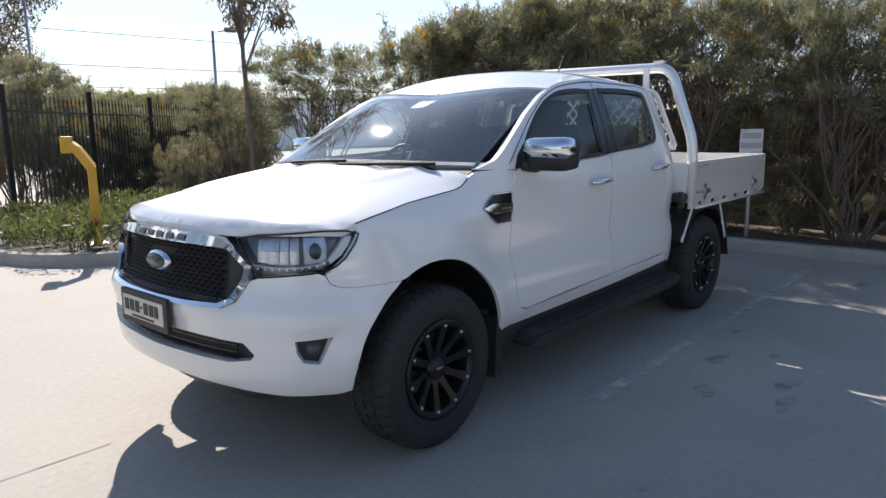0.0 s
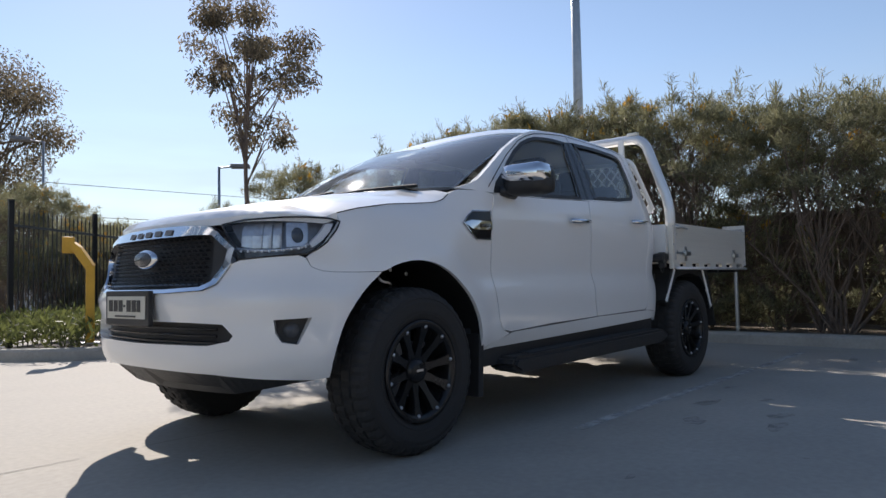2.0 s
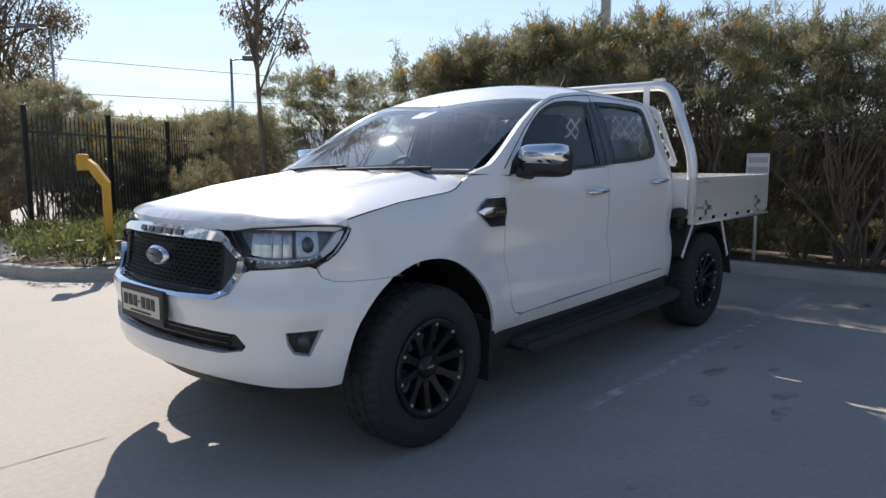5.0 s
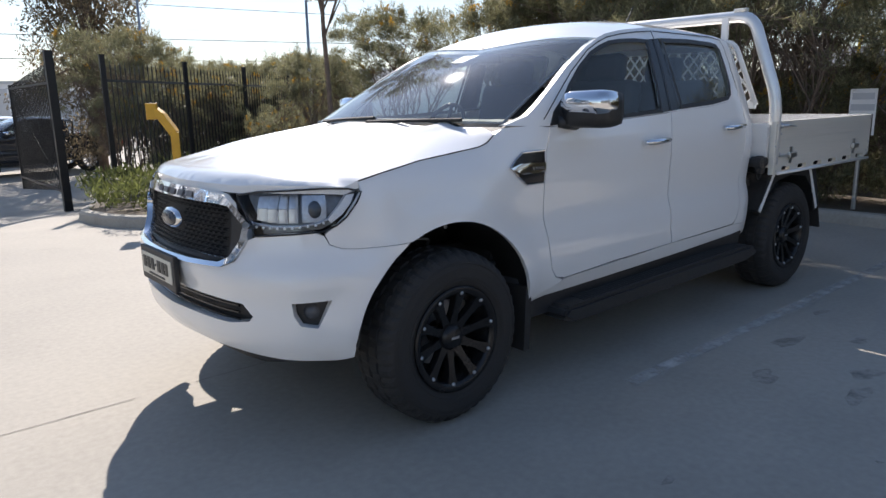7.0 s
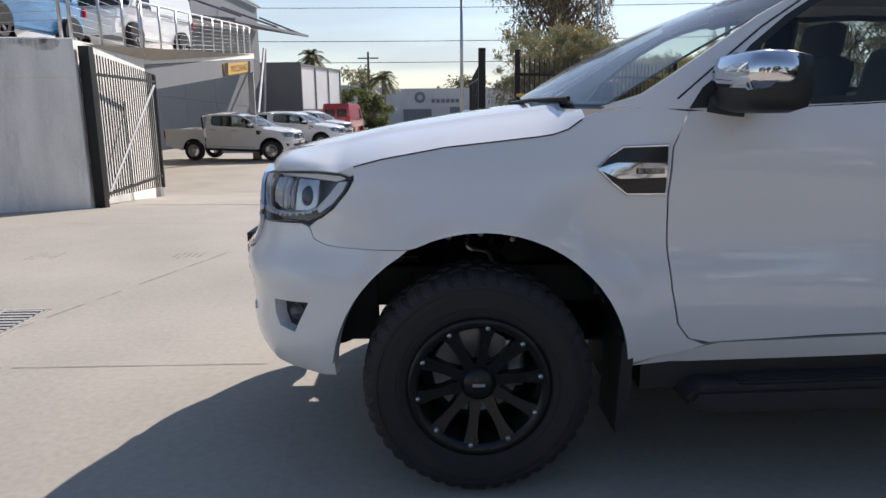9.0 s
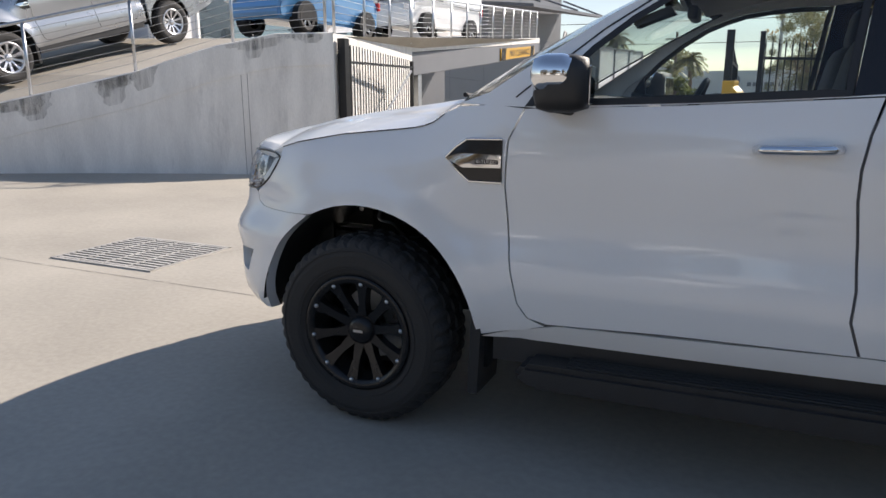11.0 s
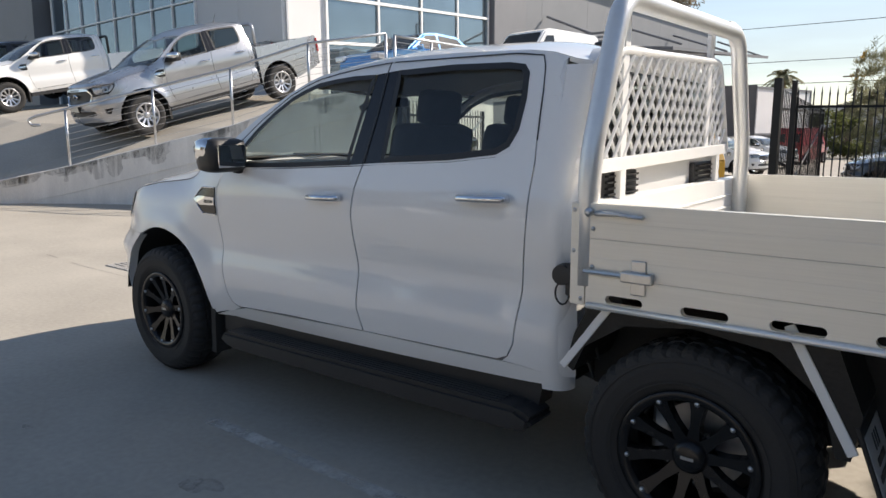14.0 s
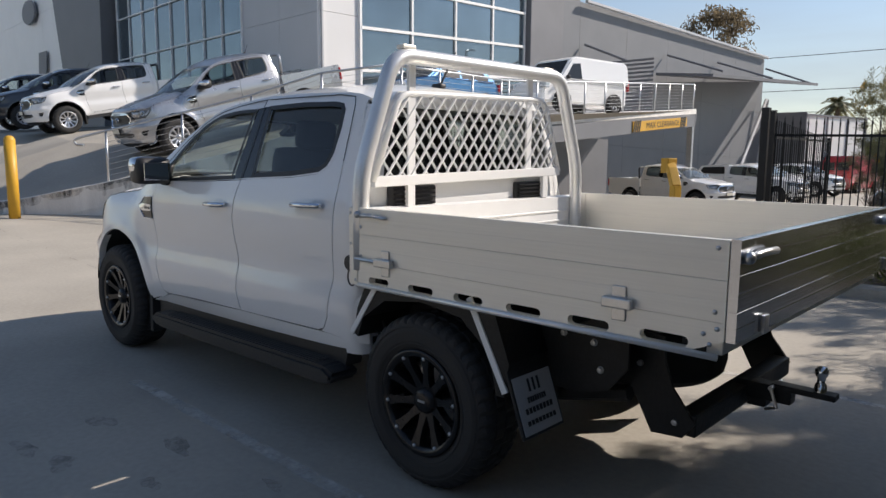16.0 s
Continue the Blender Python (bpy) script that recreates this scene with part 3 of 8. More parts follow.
# ---------------------------------------------------------------- suspended deck with its rail
def make_deck():
    deck = thing("parking_deck", "raised concrete parking deck on grey steel beams", "parking deck", kind="structure")
    a, b = Vector((-5.72, 11.0, 0)), Vector((-7.1, 25.5, 0))
    d = (b - a).normalized()
    ang = math.atan2(d.y, d.x)
    L = (b - a).length
    shear = Matrix.Identity(4)
    shear[2][0] = 0.075
    m = Matrix.Translation(a) @ Matrix.Rotation(ang, 4, "Z") @ shear
    bm = bmesh.new()
    box(bm, (L / 2, 2.5, 2.26), (L, 5.0, 0.20), 0.01, m)
    part("slab", bm, WALLC, deck)
    bm = bmesh.new()
    box(bm, (L / 2, 0.12, 1.90), (L - 0.05, 0.22, 0.50), 0.01, m)
    part("edge_beam", bm, PANEL_D, deck)
    bm = bmesh.new()
    box(bm, (L - 0.02, 2.5, 1.95), (0.12, 5.0, 0.42), 0.01, m)
    part("end_beam", bm, PANEL_D, deck)
    for s in (L - 0.15, 0.6):
        bm = bmesh.new()
        box(bm, (s, 0.15, 0.4 - 0.075 * s / 2), (0.22, 0.22, 2.5 + 0.075 * s), 0.015, m)
        part("column", bm, GALV, deck)
        if s < 1:
            continue
        bm = bmesh.new()
        box(bm, (s, -0.03, -0.2 - 0.075 * s), (0.26, 0.10, 1.1), 0.01, m)
        part("column_guard", bm, YELLOW, deck, "yellow painted column guard")
    # clearance board
    sign = part("clearance_sign", bmesh.new(), YELLOW, deck, "yellow clearance board with dark hazard stripes")
    bm = bmesh.new()
    box(bm, (L - 3.9, -0.02, 1.88), (5.4, 0.03, 0.36), 0.005, m)
    bm.to_mesh(sign.data)
    bm.free()
    for k in range(4):
        for s0 in (L - 6.5, L - 1.9):
            bm = bmesh.new()
            vs = box(bm, (0, 0, 0), (0.09, 0.012, 0.40))
            bmesh.ops.transform(bm, matrix=m @ Matrix.Translation((s0 + k * 0.16, -0.042, 1.88)) @ Matrix.Rotation(0.3, 4, "Y"), verts=bm.verts[:])
            part("stripe", bm, BLACK, sign, "black stripe")
    bm = words("MAX CLEARANCE", 0.30, 3.3)
    for v in bm.verts:
        v.co = m @ Vector((L - 5.45 + v.co.x, -0.044, 1.78 + v.co.y))
    part("lettering", bm, BLACK, sign, "dark clearance lettering")
    # rail on top
    rail = thing("deck_railing", "stainless steel railing with wire strands on the deck edge", "railing")
    p0 = Vector((-4.9, 6.6, 2.2))
    line = [p0, Vector((-5.5, 10.5, 2.3)), Vector((a.x - 0.1, a.y + 0.2, 2.36)), Vector((b.x - 0.1, b.y - 0.1, 2.36 + 0.075 * L))]
    pts = []
    for q, w in zip(line, line[1:]):
        n = max(1, round((w - q).length / 1.45))
        pts += [q.lerp(w, i / n) for i in range(n)]
    pts.append(line[-1])
    for q in pts:
        bm = bmesh.new()
        tube(bm, [q, q + Vector((0, 0, 1.0))], 0.024, 8)
        part("post", bm, STEEL, rail, smooth=True)
    bm = bmesh.new()
    tube(bm, [q + Vector((0, 0, 1.0)) for q in pts], 0.024, 8)
    part("handrail", bm, STEEL, rail, smooth=True)
    for k in range(8):
        bm = bmesh.new()
        tube(bm, [q + Vector((0, 0, 0.89 - 0.11 * k)) for q in pts], 0.004, 4)
        part("wire", bm, STEEL, rail)
    # yard wall from the ramp wall's end to the deck
    bm = bmesh.new()
    pr = [(-4.80, 6.40), (-5.72, 11.0), (-6.0, 11.0), (-5.05, 6.3)]
    lo = [bm.verts.new((x, y, -1.2)) for x, y in pr]
    hi = [bm.verts.new((x, y, 2.2 + 0.03 * (y - 6.4))) for x, y in pr]
    bm.faces.new(hi)
    for i in range(4):
        bm.faces.new((lo[i], lo[(i + 1) % 4], hi[(i + 1) % 4], hi[i]))
    solo("yard_wall", clean(bm), WALLC, "concrete side wall of the upper yard", "retaining wall", "structure")
    bm = bmesh.new()
    box(bm, (-12.2, 18.5, 0.7), (0.3, 17, 3.2))
    solo("undercroft_wall", bm, PANEL_D, "grey wall at the back of the undercroft", "wall", "structure")


make_deck()


# ---------------------------------------------------------------- fence and gates
def spear_bay(parent, a, b, z0, h, mname="picket", spear=True, gap=0.125, mat_=None, r=0.011):
    """Palisade pickets with two rails between a and b."""
    a, b = Vector(a), Vector(b)
    n = max(2, round((b - a).length / gap))
    for i in range(n):
        p = a.lerp(b, (i + 0.5) / n)
        bm = bmesh.new()
        tube(bm, [(p.x, p.y, p.z + z0), (p.x, p.y, p.z + h)], r, 5)
        if spear:
            tube(bm, [(p.x, p.y, p.z + h - 0.02), (p.x, p.y, p.z + h + 0.03), (p.x, p.y, p.z + h + 0.11)], 0.017, 5, r1=0.002)
        part(mname, bm, mat_ or FENCE, parent)
    for zz in (h - 0.20, z0 + 0.12):
        bm = bmesh.new()
        d = b - a
        box(bm, (0, 0, 0), (d.length, 0.04, 0.04), 0, Matrix.Translation((a + b) / 2 + Vector((0, 0, zz))) @ Matrix.Rotation(math.atan2(d.y, d.x), 4, "Z"))
        part("rail", bm, FENCE, parent)


def make_fence():
    fence = thing("boundary_fence", "black steel spear-top boundary fence", "fence", kind="structure")
    f0, f1 = Vector((1.35, 9.02, 0)), Vector((10.6, 16.2, 0))
    n = 5
    for i in range(n + 1):
        p = f0.lerp(f1, i / n)
        bm = bmesh.new()
        box(bm, (p.x, p.y, 0.95), (0.075, 0.075, 2.5), 0.006)
        box(bm, (p.x, p.y, 2.21), (0.09, 0.09, 0.02), 0.004)
        part("post", bm, FENCE, fence)
    for i in range(n):
        spear_bay(fence, f0.lerp(f1, i / n), f0.lerp(f1, (i + 1) / n), -0.1, 2.02)
    gate = thing("driveway_gate", "black steel bar gate leaf standing open", "gate")
    g0, g1 = Vector((-4.72, 6.62, 0)), Vector((-5.0, 9.6, -0.15))
    for p in (g0,):
        bm = bmesh.new()
        box(bm, (p.x, p.y - 0.05, 1.03), (0.14, 0.14, 2.2), 0.008)
        part("gate_post", bm, FENCE, gate)
    spear_bay(gate, g0 + Vector((0, 0.12, 0)), g1, 0.08, 2.05, "bar", False, 0.11, r=0.010)
    for t in (0.05, 0.98):
        p = g0.lerp(g1, t)
        bm = bmesh.new()
        box(bm, (p.x, p.y, p.z + 1.05), (0.05, 0.05, 1.98), 0.004)
        part("stile", bm, FENCE, gate)
    bm = bmesh.new()
    tube(bm, [g0.lerp(g1, 0.08) + Vector((0.02, 0, 0.15)), g0.lerp(g1, 0.95) + Vector((0.02, 0, 1.85))], 0.022, 6)
    part("brace", bm, GALV, gate, "pale diagonal brace")
    gate2 = thing("driveway_gate", "black steel bar gate leaf standing open beside the fence", "gate")
    h0, h1 = Vector((0.86, 10.2, -0.1)), Vector((0.86, 14.3, -0.4))
    bm = bmesh.new()
    box(bm, (h0.x - 0.02, h0.y, 1.0), (0.13, 0.13, 2.7), 0.008)
    part("gate_post", bm, FENCE, gate2)
    spear_bay(gate2, h0 + Vector((0, 0.1, 0)), h1, 0.1, 2.28, "bar", False, 0.125, r=0.010)
    for t in (0.04, 0.98):
        p = h0.lerp(h1, t)
        bm = bmesh.new()
        box(bm, (p.x, p.y, p.z + 1.2), (0.05, 0.05, 2.2), 0.004)
        part("stile", bm, FENCE, gate2)
    bm = bmesh.new()
    tube(bm, [h0.lerp(h1, 0.08) + Vector((0.02, 0, 0.15)), h0.lerp(h1, 0.95) + Vector((0.02, 0, 1.95))], 0.018, 6)
    part("brace", bm, FENCE, gate2)


make_fence()


# yellow reader post in the bed, and the bollard by the ramp
def reader_post(m, group="yellow posts"):
    t = thing("yellow_reader_post", "bent yellow painted steel post with a box head", "reader post", m, group)
    bm = bmesh.new()
    pts = [(0, 0, 0), (0, 0, 0.95), (-0.13, 0.05, 1.16), (-0.2, 0.08, 1.22)]
    for a, b, w in zip(pts, pts[1:], (0.1, 0.1, 0.1)):
        va, vb = Vector(a), Vector(b)
        d = (vb - va)
        q = d.to_track_quat("Z", "X").to_matrix().to_4x4()
        box(bm, (0, 0, d.length / 2), (w, 0.12, d.length + 0.02), 0.008, Matrix.Translation(va) @ q)
    part("post", bm, YELLOW, t)
    bm = bmesh.new()
    box(bm, (-0.24, 0.1, 1.22), (0.14, 0.16, 0.2), 0.012)
    part("head", bm, YELLOW, t)
    bm = bmesh.new()
    box(bm, (0, 0, 0.01), (0.22, 0.22, 0.02), 0.003)
    part("base_plate", bm, GALV, t)
    return t


reader_post(pose(1.24, 5.78, 0.12, 0, 0, -20))
bollard = thing("bollard", "yellow painted steel bollard beside the ramp", "bollard", pose(-9.63, 0.96, 0.19))
bm = bmesh.new()
tube(bm, [(0, 0, 0), (0, 0, 1.5)], 0.10, 20)
lathe(bm, [(0.10, 1.5), (0.08, 1.55), (0.04, 1.58), (0.001, 1.585)], 20, axis="z")
part("tube", bm, YELLOW, bollard, smooth=True)
bm = bmesh.new()
box(bm, (0, 0, 0.008), (0.22, 0.22, 0.016), 0.003)
part("base_plate", bm, YELLOW, bollard)


def lamp_post(x, y, z0, h, arm, label, r=0.085, boxed=True):
    t = thing("street_lamp", label, "street lamp", pose(x, y, z0, 0, 0, arm))
    bm = bmesh.new()
    tube(bm, [(0, 0, 0), (0, 0, h)], r, 14, r1=r * 0.6)
    part("pole", bm, GALV, t, smooth=True)
    bm = bmesh.new()
    tube(bm, [(0, 0, h - 0.03), (0.45, 0, h + 0.02)], r * 0.4, 8)
    part("arm", bm, GALV, t)
    bm = bmesh.new()
    box(bm, (0.55 if boxed else 0.5, 0, h + 0.02), (0.5, 0.28, 0.10), 0.02)
    part("lamp_head", bm, PANEL_D, t)
    return t


lamp_post(11.2, 4.55, 0, 11.0, 200, "tall galvanised car-park lamp post behind the hedge", 0.13)
lamp_post(7.6, 13.4, 0, 4.0, -40, "grey lamp post with a box head behind the fence", 0.055)
lamp_post(4.7, 17.5, -0.3, 5.2, 160, "slim grey street lamp beyond the fence", 0.05)
lamp_post(2.4, 52.0, -0.8, 12.0, 160, "tall grey street lamp by the road", 0.16)

# ---------------------------------------------------------------- the white pick-up
from mathutils.geometry import delaunay_2d_cdt

PLAN = [(-0.880, 0.0), (-0.869, 0.20), (-0.846, 0.40), (-0.798, 0.58), (-0.715, 0.735), (-0.59, 0.835), (-0.42, 0.878), (-0.2, 0.893), (0.2, 0.903), (0.6, 0.906), (1.2, 0.912), (1.8, 0.912), (2.4, 0.900), (2.62, 0.887), (2.70, 0.868), (2.758, 0.815)]


def dense(pts, n=24):
    out = []
    p = [pts[0]] + list(pts) + [pts[-1]]
    p[0] = (2 * pts[0][0] - pts[1][0], -pts[1][1]) if pts[0][1] == 0 else pts[0]
    p[0] = (pts[1][0], -pts[1][1])
    for a, b, c, d in zip(p, p[1:], p[2:], p[3:]):
        for i in range(n):
            t = i / n
            out.append(tuple(0.5 * (2 * b[k] + (c[k] - a[k]) * t + (2 * a[k] - 5 * b[k] + 4 * c[k] - d[k]) * t * t + (3 * b[k] - a[k] - 3 * c[k] + d[k]) * t ** 3) for k in (0, 1)))
    out.append(pts[-1])
    return np.array(out)


CURVE = dense(PLAN)
ARC = np.r_[0, np.cumsum(np.hypot(*np.diff(CURVE, axis=0).T))]
TANG = np.gradient(CURVE, ARC, axis=0)
TANG /= np.linalg.norm(TANG, axis=1)[:, None]
SIDE_Z = [0.42, 0.47, 0.53, 0.60, 0.68, 0.74, 0.79, 0.83, 0.88, 0.96, 1.08, 1.17, 1.23, 1.29, 1.32, 1.50, 1.70, 1.76, 1.80]
SIDE_H = [-0.05, -0.022, -0.006, 0.002, 0.006, 0.002, -0.012, -0.022, -0.019, -0.009, 0.002, -0.004, -0.016, -0.034, -0.042, -0.106, -0.182, -0.212, -0.25]
FEND_H = [-0.03, -0.015, 0.0, 0.004, 0.004, 0.004, 0.004, 0.004, 0.003, 0.000, -0.022, -0.075, -0.12, -0.16, -0.18, -0.2, -0.22, -0.24, -0.26]
NOSE_Z = [0.36, 0.41, 0.47, 0.56, 0.66, 0.72, 0.76, 0.80, 0.86, 0.95, 1.02, 1.06, 1.10, 1.16, 1.25]
NOSE_H = [-0.09, -0.035, -0.005, 0.002, -0.001, 0.016, 0.014, -0.022, -0.042, -0.052, -0.066, -0.082, -0.115, -0.19, -0.3]


def sstep(a, b, x):
    t = min(1.0, max(0.0, (x - a) / (b - a)))
    return t * t * (3 - 2 * t)


def u_of_x(x):
    i0 = int(np.argmin(np.abs(CURVE[:, 1] - 0.70)))
    return float(np.interp(x, CURVE[i0:, 0], ARC[i0:]))


def u_of_y(y):
    i1 = int(np.argmin(np.abs(CURVE[:, 1] - 0.86)))
    return float(np.interp(y, CURVE[:i1, 1], ARC[:i1]))


def skin(u, z, off=0.0, sy=-1):
    """A point of the body's outer skin: u along the plan from the nose's middle, z up, off outwards."""
    x, y = np.interp(u, ARC, CURVE[:, 0]), np.interp(u, ARC, CURVE[:, 1])
    tx, ty = np.interp(u, ARC, TANG[:, 0]), np.interp(u, ARC, TANG[:, 1])
    wf = 1 - sstep(-0.62, -0.25, x)
    wc = sstep(0.1, 0.62, x)
    hs = np.interp(z, SIDE_Z, SIDE_H) * wc + np.interp(z, SIDE_Z, FEND_H) * (1 - wc)
    h = hs * (1 - wf) + np.interp(z, NOSE_Z, NOSE_H) * wf
    d = math.hypot(x - 0.01, z - 0.405)
    h += 0.022 * math.exp(-((d - 0.50) / 0.07) ** 2) * (1 if -0.6 < x < 0.62 else 0)
    h += off
    return Vector((x - ty * h, sy * (y + tx * h), z))


def resample(loop, step):
    out = []
    for a, b in zip(loop, loop[1:] + loop[:1]):
        n = max(1, int(math.ceil(math.hypot(b[0] - a[0], b[1] - a[1]) / step)))
        out += [(a[0] + (b[0] - a[0]) * i / n, a[1] + (b[1] - a[1]) * i / n) for i in range(n)]
    return out


def fair(loop, rounds=1):
    """Cuts the corners of a loop."""
    for _ in range(rounds):
        out = []
        for a, b in zip(loop, loop[1:] + loop[:1]):
            out += [(a[0] * 0.75 + b[0] * 0.25, a[1] * 0.75 + b[1] * 0.25), (a[0] * 0.25 + b[0] * 0.75, a[1] * 0.25 + b[1] * 0.75)]
        loop = out
    return loop


def fill(outline, holes=(), step=0.045):
    """Triangles that fill an outline less its holes, with points inside for curved skins."""
    loops = [resample(list(outline), step)] + [resample(list(h), step) for h in holes]
    pts, edges = [], []
    for lp in loops:
        s = len(pts)
        pts += [Vector(p) for p in lp]
        edges += [(s + i, s + (i + 1) % len(lp)) for i in range(len(lp))]
    nb = len(pts)
    xs, ys = [p[0] for p in outline], [p[1] for p in outline]
    arr = np.array([tuple(p) for p in pts])
    gx = np.arange(min(xs) + step * 0.5, max(xs), step)
    gy = np.arange(min(ys) + step * 0.5, max(ys), step)
    for x in gx:
        for y in gy:
            if np.min((arr[:, 0] - x) ** 2 + (arr[:, 1] - y) ** 2) > (0.5 * step) ** 2:
                pts.append(Vector((x, y)))
    vs, _, fs, ov, _, _ = delaunay_2d_cdt(pts, edges, [], 1, 1e-6)

    def inside(p, lp):
        c = False
        for (x0, y0), (x1, y1) in zip(lp, lp[1:] + lp[:1]):
            if (y0 > p[1]) != (y1 > p[1]) and p[0] < (x1 - x0) * (p[1] - y0) / (y1 - y0) + x0:
                c = not c
        return c
    keep = []
    for f in fs:
        m = ((vs[f[0]].x + vs[f[1]].x + vs[f[2]].x) / 3, (vs[f[0]].y + vs[f[1]].y + vs[f[2]].y) / 3)
        if inside(m, loops[0]) and not any(inside(m, h) for h in loops[1:]):
            keep.append(f)
    fs = keep
    used = sorted({i for f in fs for i in f})
    new_id = {i: k for k, i in enumerate(used)}
    return [(vs[i].x, vs[i].y) for i in used], [tuple(new_id[i] for i in f) for f in fs]


def sheet(place, outline, holes=(), step=0.045, lip=0.02, flip=False):
    """A bent sheet: place(a, b, off) puts a point of the flat outline in space; its edges are folded inwards by lip."""
    pts, faces = fill(outline, holes, step)
    bm = bmesh.new()
    vs = [bm.verts.new(place(a, b, 0.0)) for a, b in pts]
    for f in faces:
        try:
            bm.faces.new([vs[i] for i in (f if not flip else f[::-1])])
        except ValueError:
            pass
    if lip:
        bm.edges.ensure_lookup_table()
        bm.verts.index_update()
        back = {}
        rim = [e for e in bm.edges if len(e.link_faces) == 1]
        todo = [(e.verts[0].index, e.verts[1].index) for e in rim]
        bm.verts.ensure_lookup_table()
        n0 = len(pts)
        for i in {k for e in todo for k in e}:
            a, b = pts[i]
            p0, p1 = place(a, b, 0.0), place(a, b, -lip)
            back[i] = (bm.verts.new(p0), bm.verts.new(p1))
        for i, j in todo:
            bm.faces.new((back[i][0], back[j][0], back[j][1], back[i][1]))
    return bm


def body_sheet(outline, sy, off=0.0, holes=(), step=0.045, lip=0.02, nose=False):
    """Outline in (x, z) for the side, in (u, z) for the nose."""
    conv = (lambda p: p) if nose else (lambda p: (u_of_x(p[0]), p[1]))
    return sheet(lambda a, b, o: skin(a, b, off + o, sy), [conv(p) for p in outline], [[conv(p) for p in h] for h in holes], step, lip, sy > 0)


ute = thing("pickup_truck", "white dual-cab pickup with an aluminium tray and black wheels", "pickup truck")
ARCH = [(0.01 + 0.487 * math.cos(a), 0.408 + 0.487 * math.sin(a)) for a in [math.pi * i / 28 for i in range(29)]]
DOOR_F_EDGE = [(0.76, 0.515), (0.69, 0.53), (0.652, 0.58), (0.625, 0.70), (0.608, 0.84), (0.597, 1.0), (0.606, 1.155), (0.655, 1.262)]
DOOR_MID = [(1.716, 0.552), (1.682, 0.655), (1.686, 0.75), (1.676, 0.88), (1.660, 1.01), (1.658, 1.10), (1.672, 1.20), (1.702, 1.305)]
DOOR_R_EDGE = [(2.45, 0.566), (2.495, 0.585), (2.522, 0.64), (2.55, 0.88), (2.568, 1.10), (2.578, 1.336)]
WIN_F = [(0.76, 1.272), (1.20, 1.285), (1.613, 1.306), (1.66, 1.712), (1.53, 1.714), (1.40, 1.706), (1.284, 1.692), (1.19, 1.665), (1.10, 1.630), (0.98, 1.558), (0.86, 1.465), (0.77, 1.375), (0.73, 1.31)]
PILLAR_B = [(1.619, 1.306), (1.802, 1.320), (1.786, 1.724), (1.666, 1.713)]
WIN_R = [(1.808, 1.320), (2.18, 1.339), (2.40, 1.364), (2.455, 1.395), (2.485, 1.46), (2.492, 1.58), (2.482, 1.68), (2.455, 1.712), (2.38, 1.724), (2.10, 1.732), (1.792, 1.725)]
GAP = 0.003


def shift(pts, dx, dz=0.0):
    return [(x + dx, z + dz) for x, z in pts]


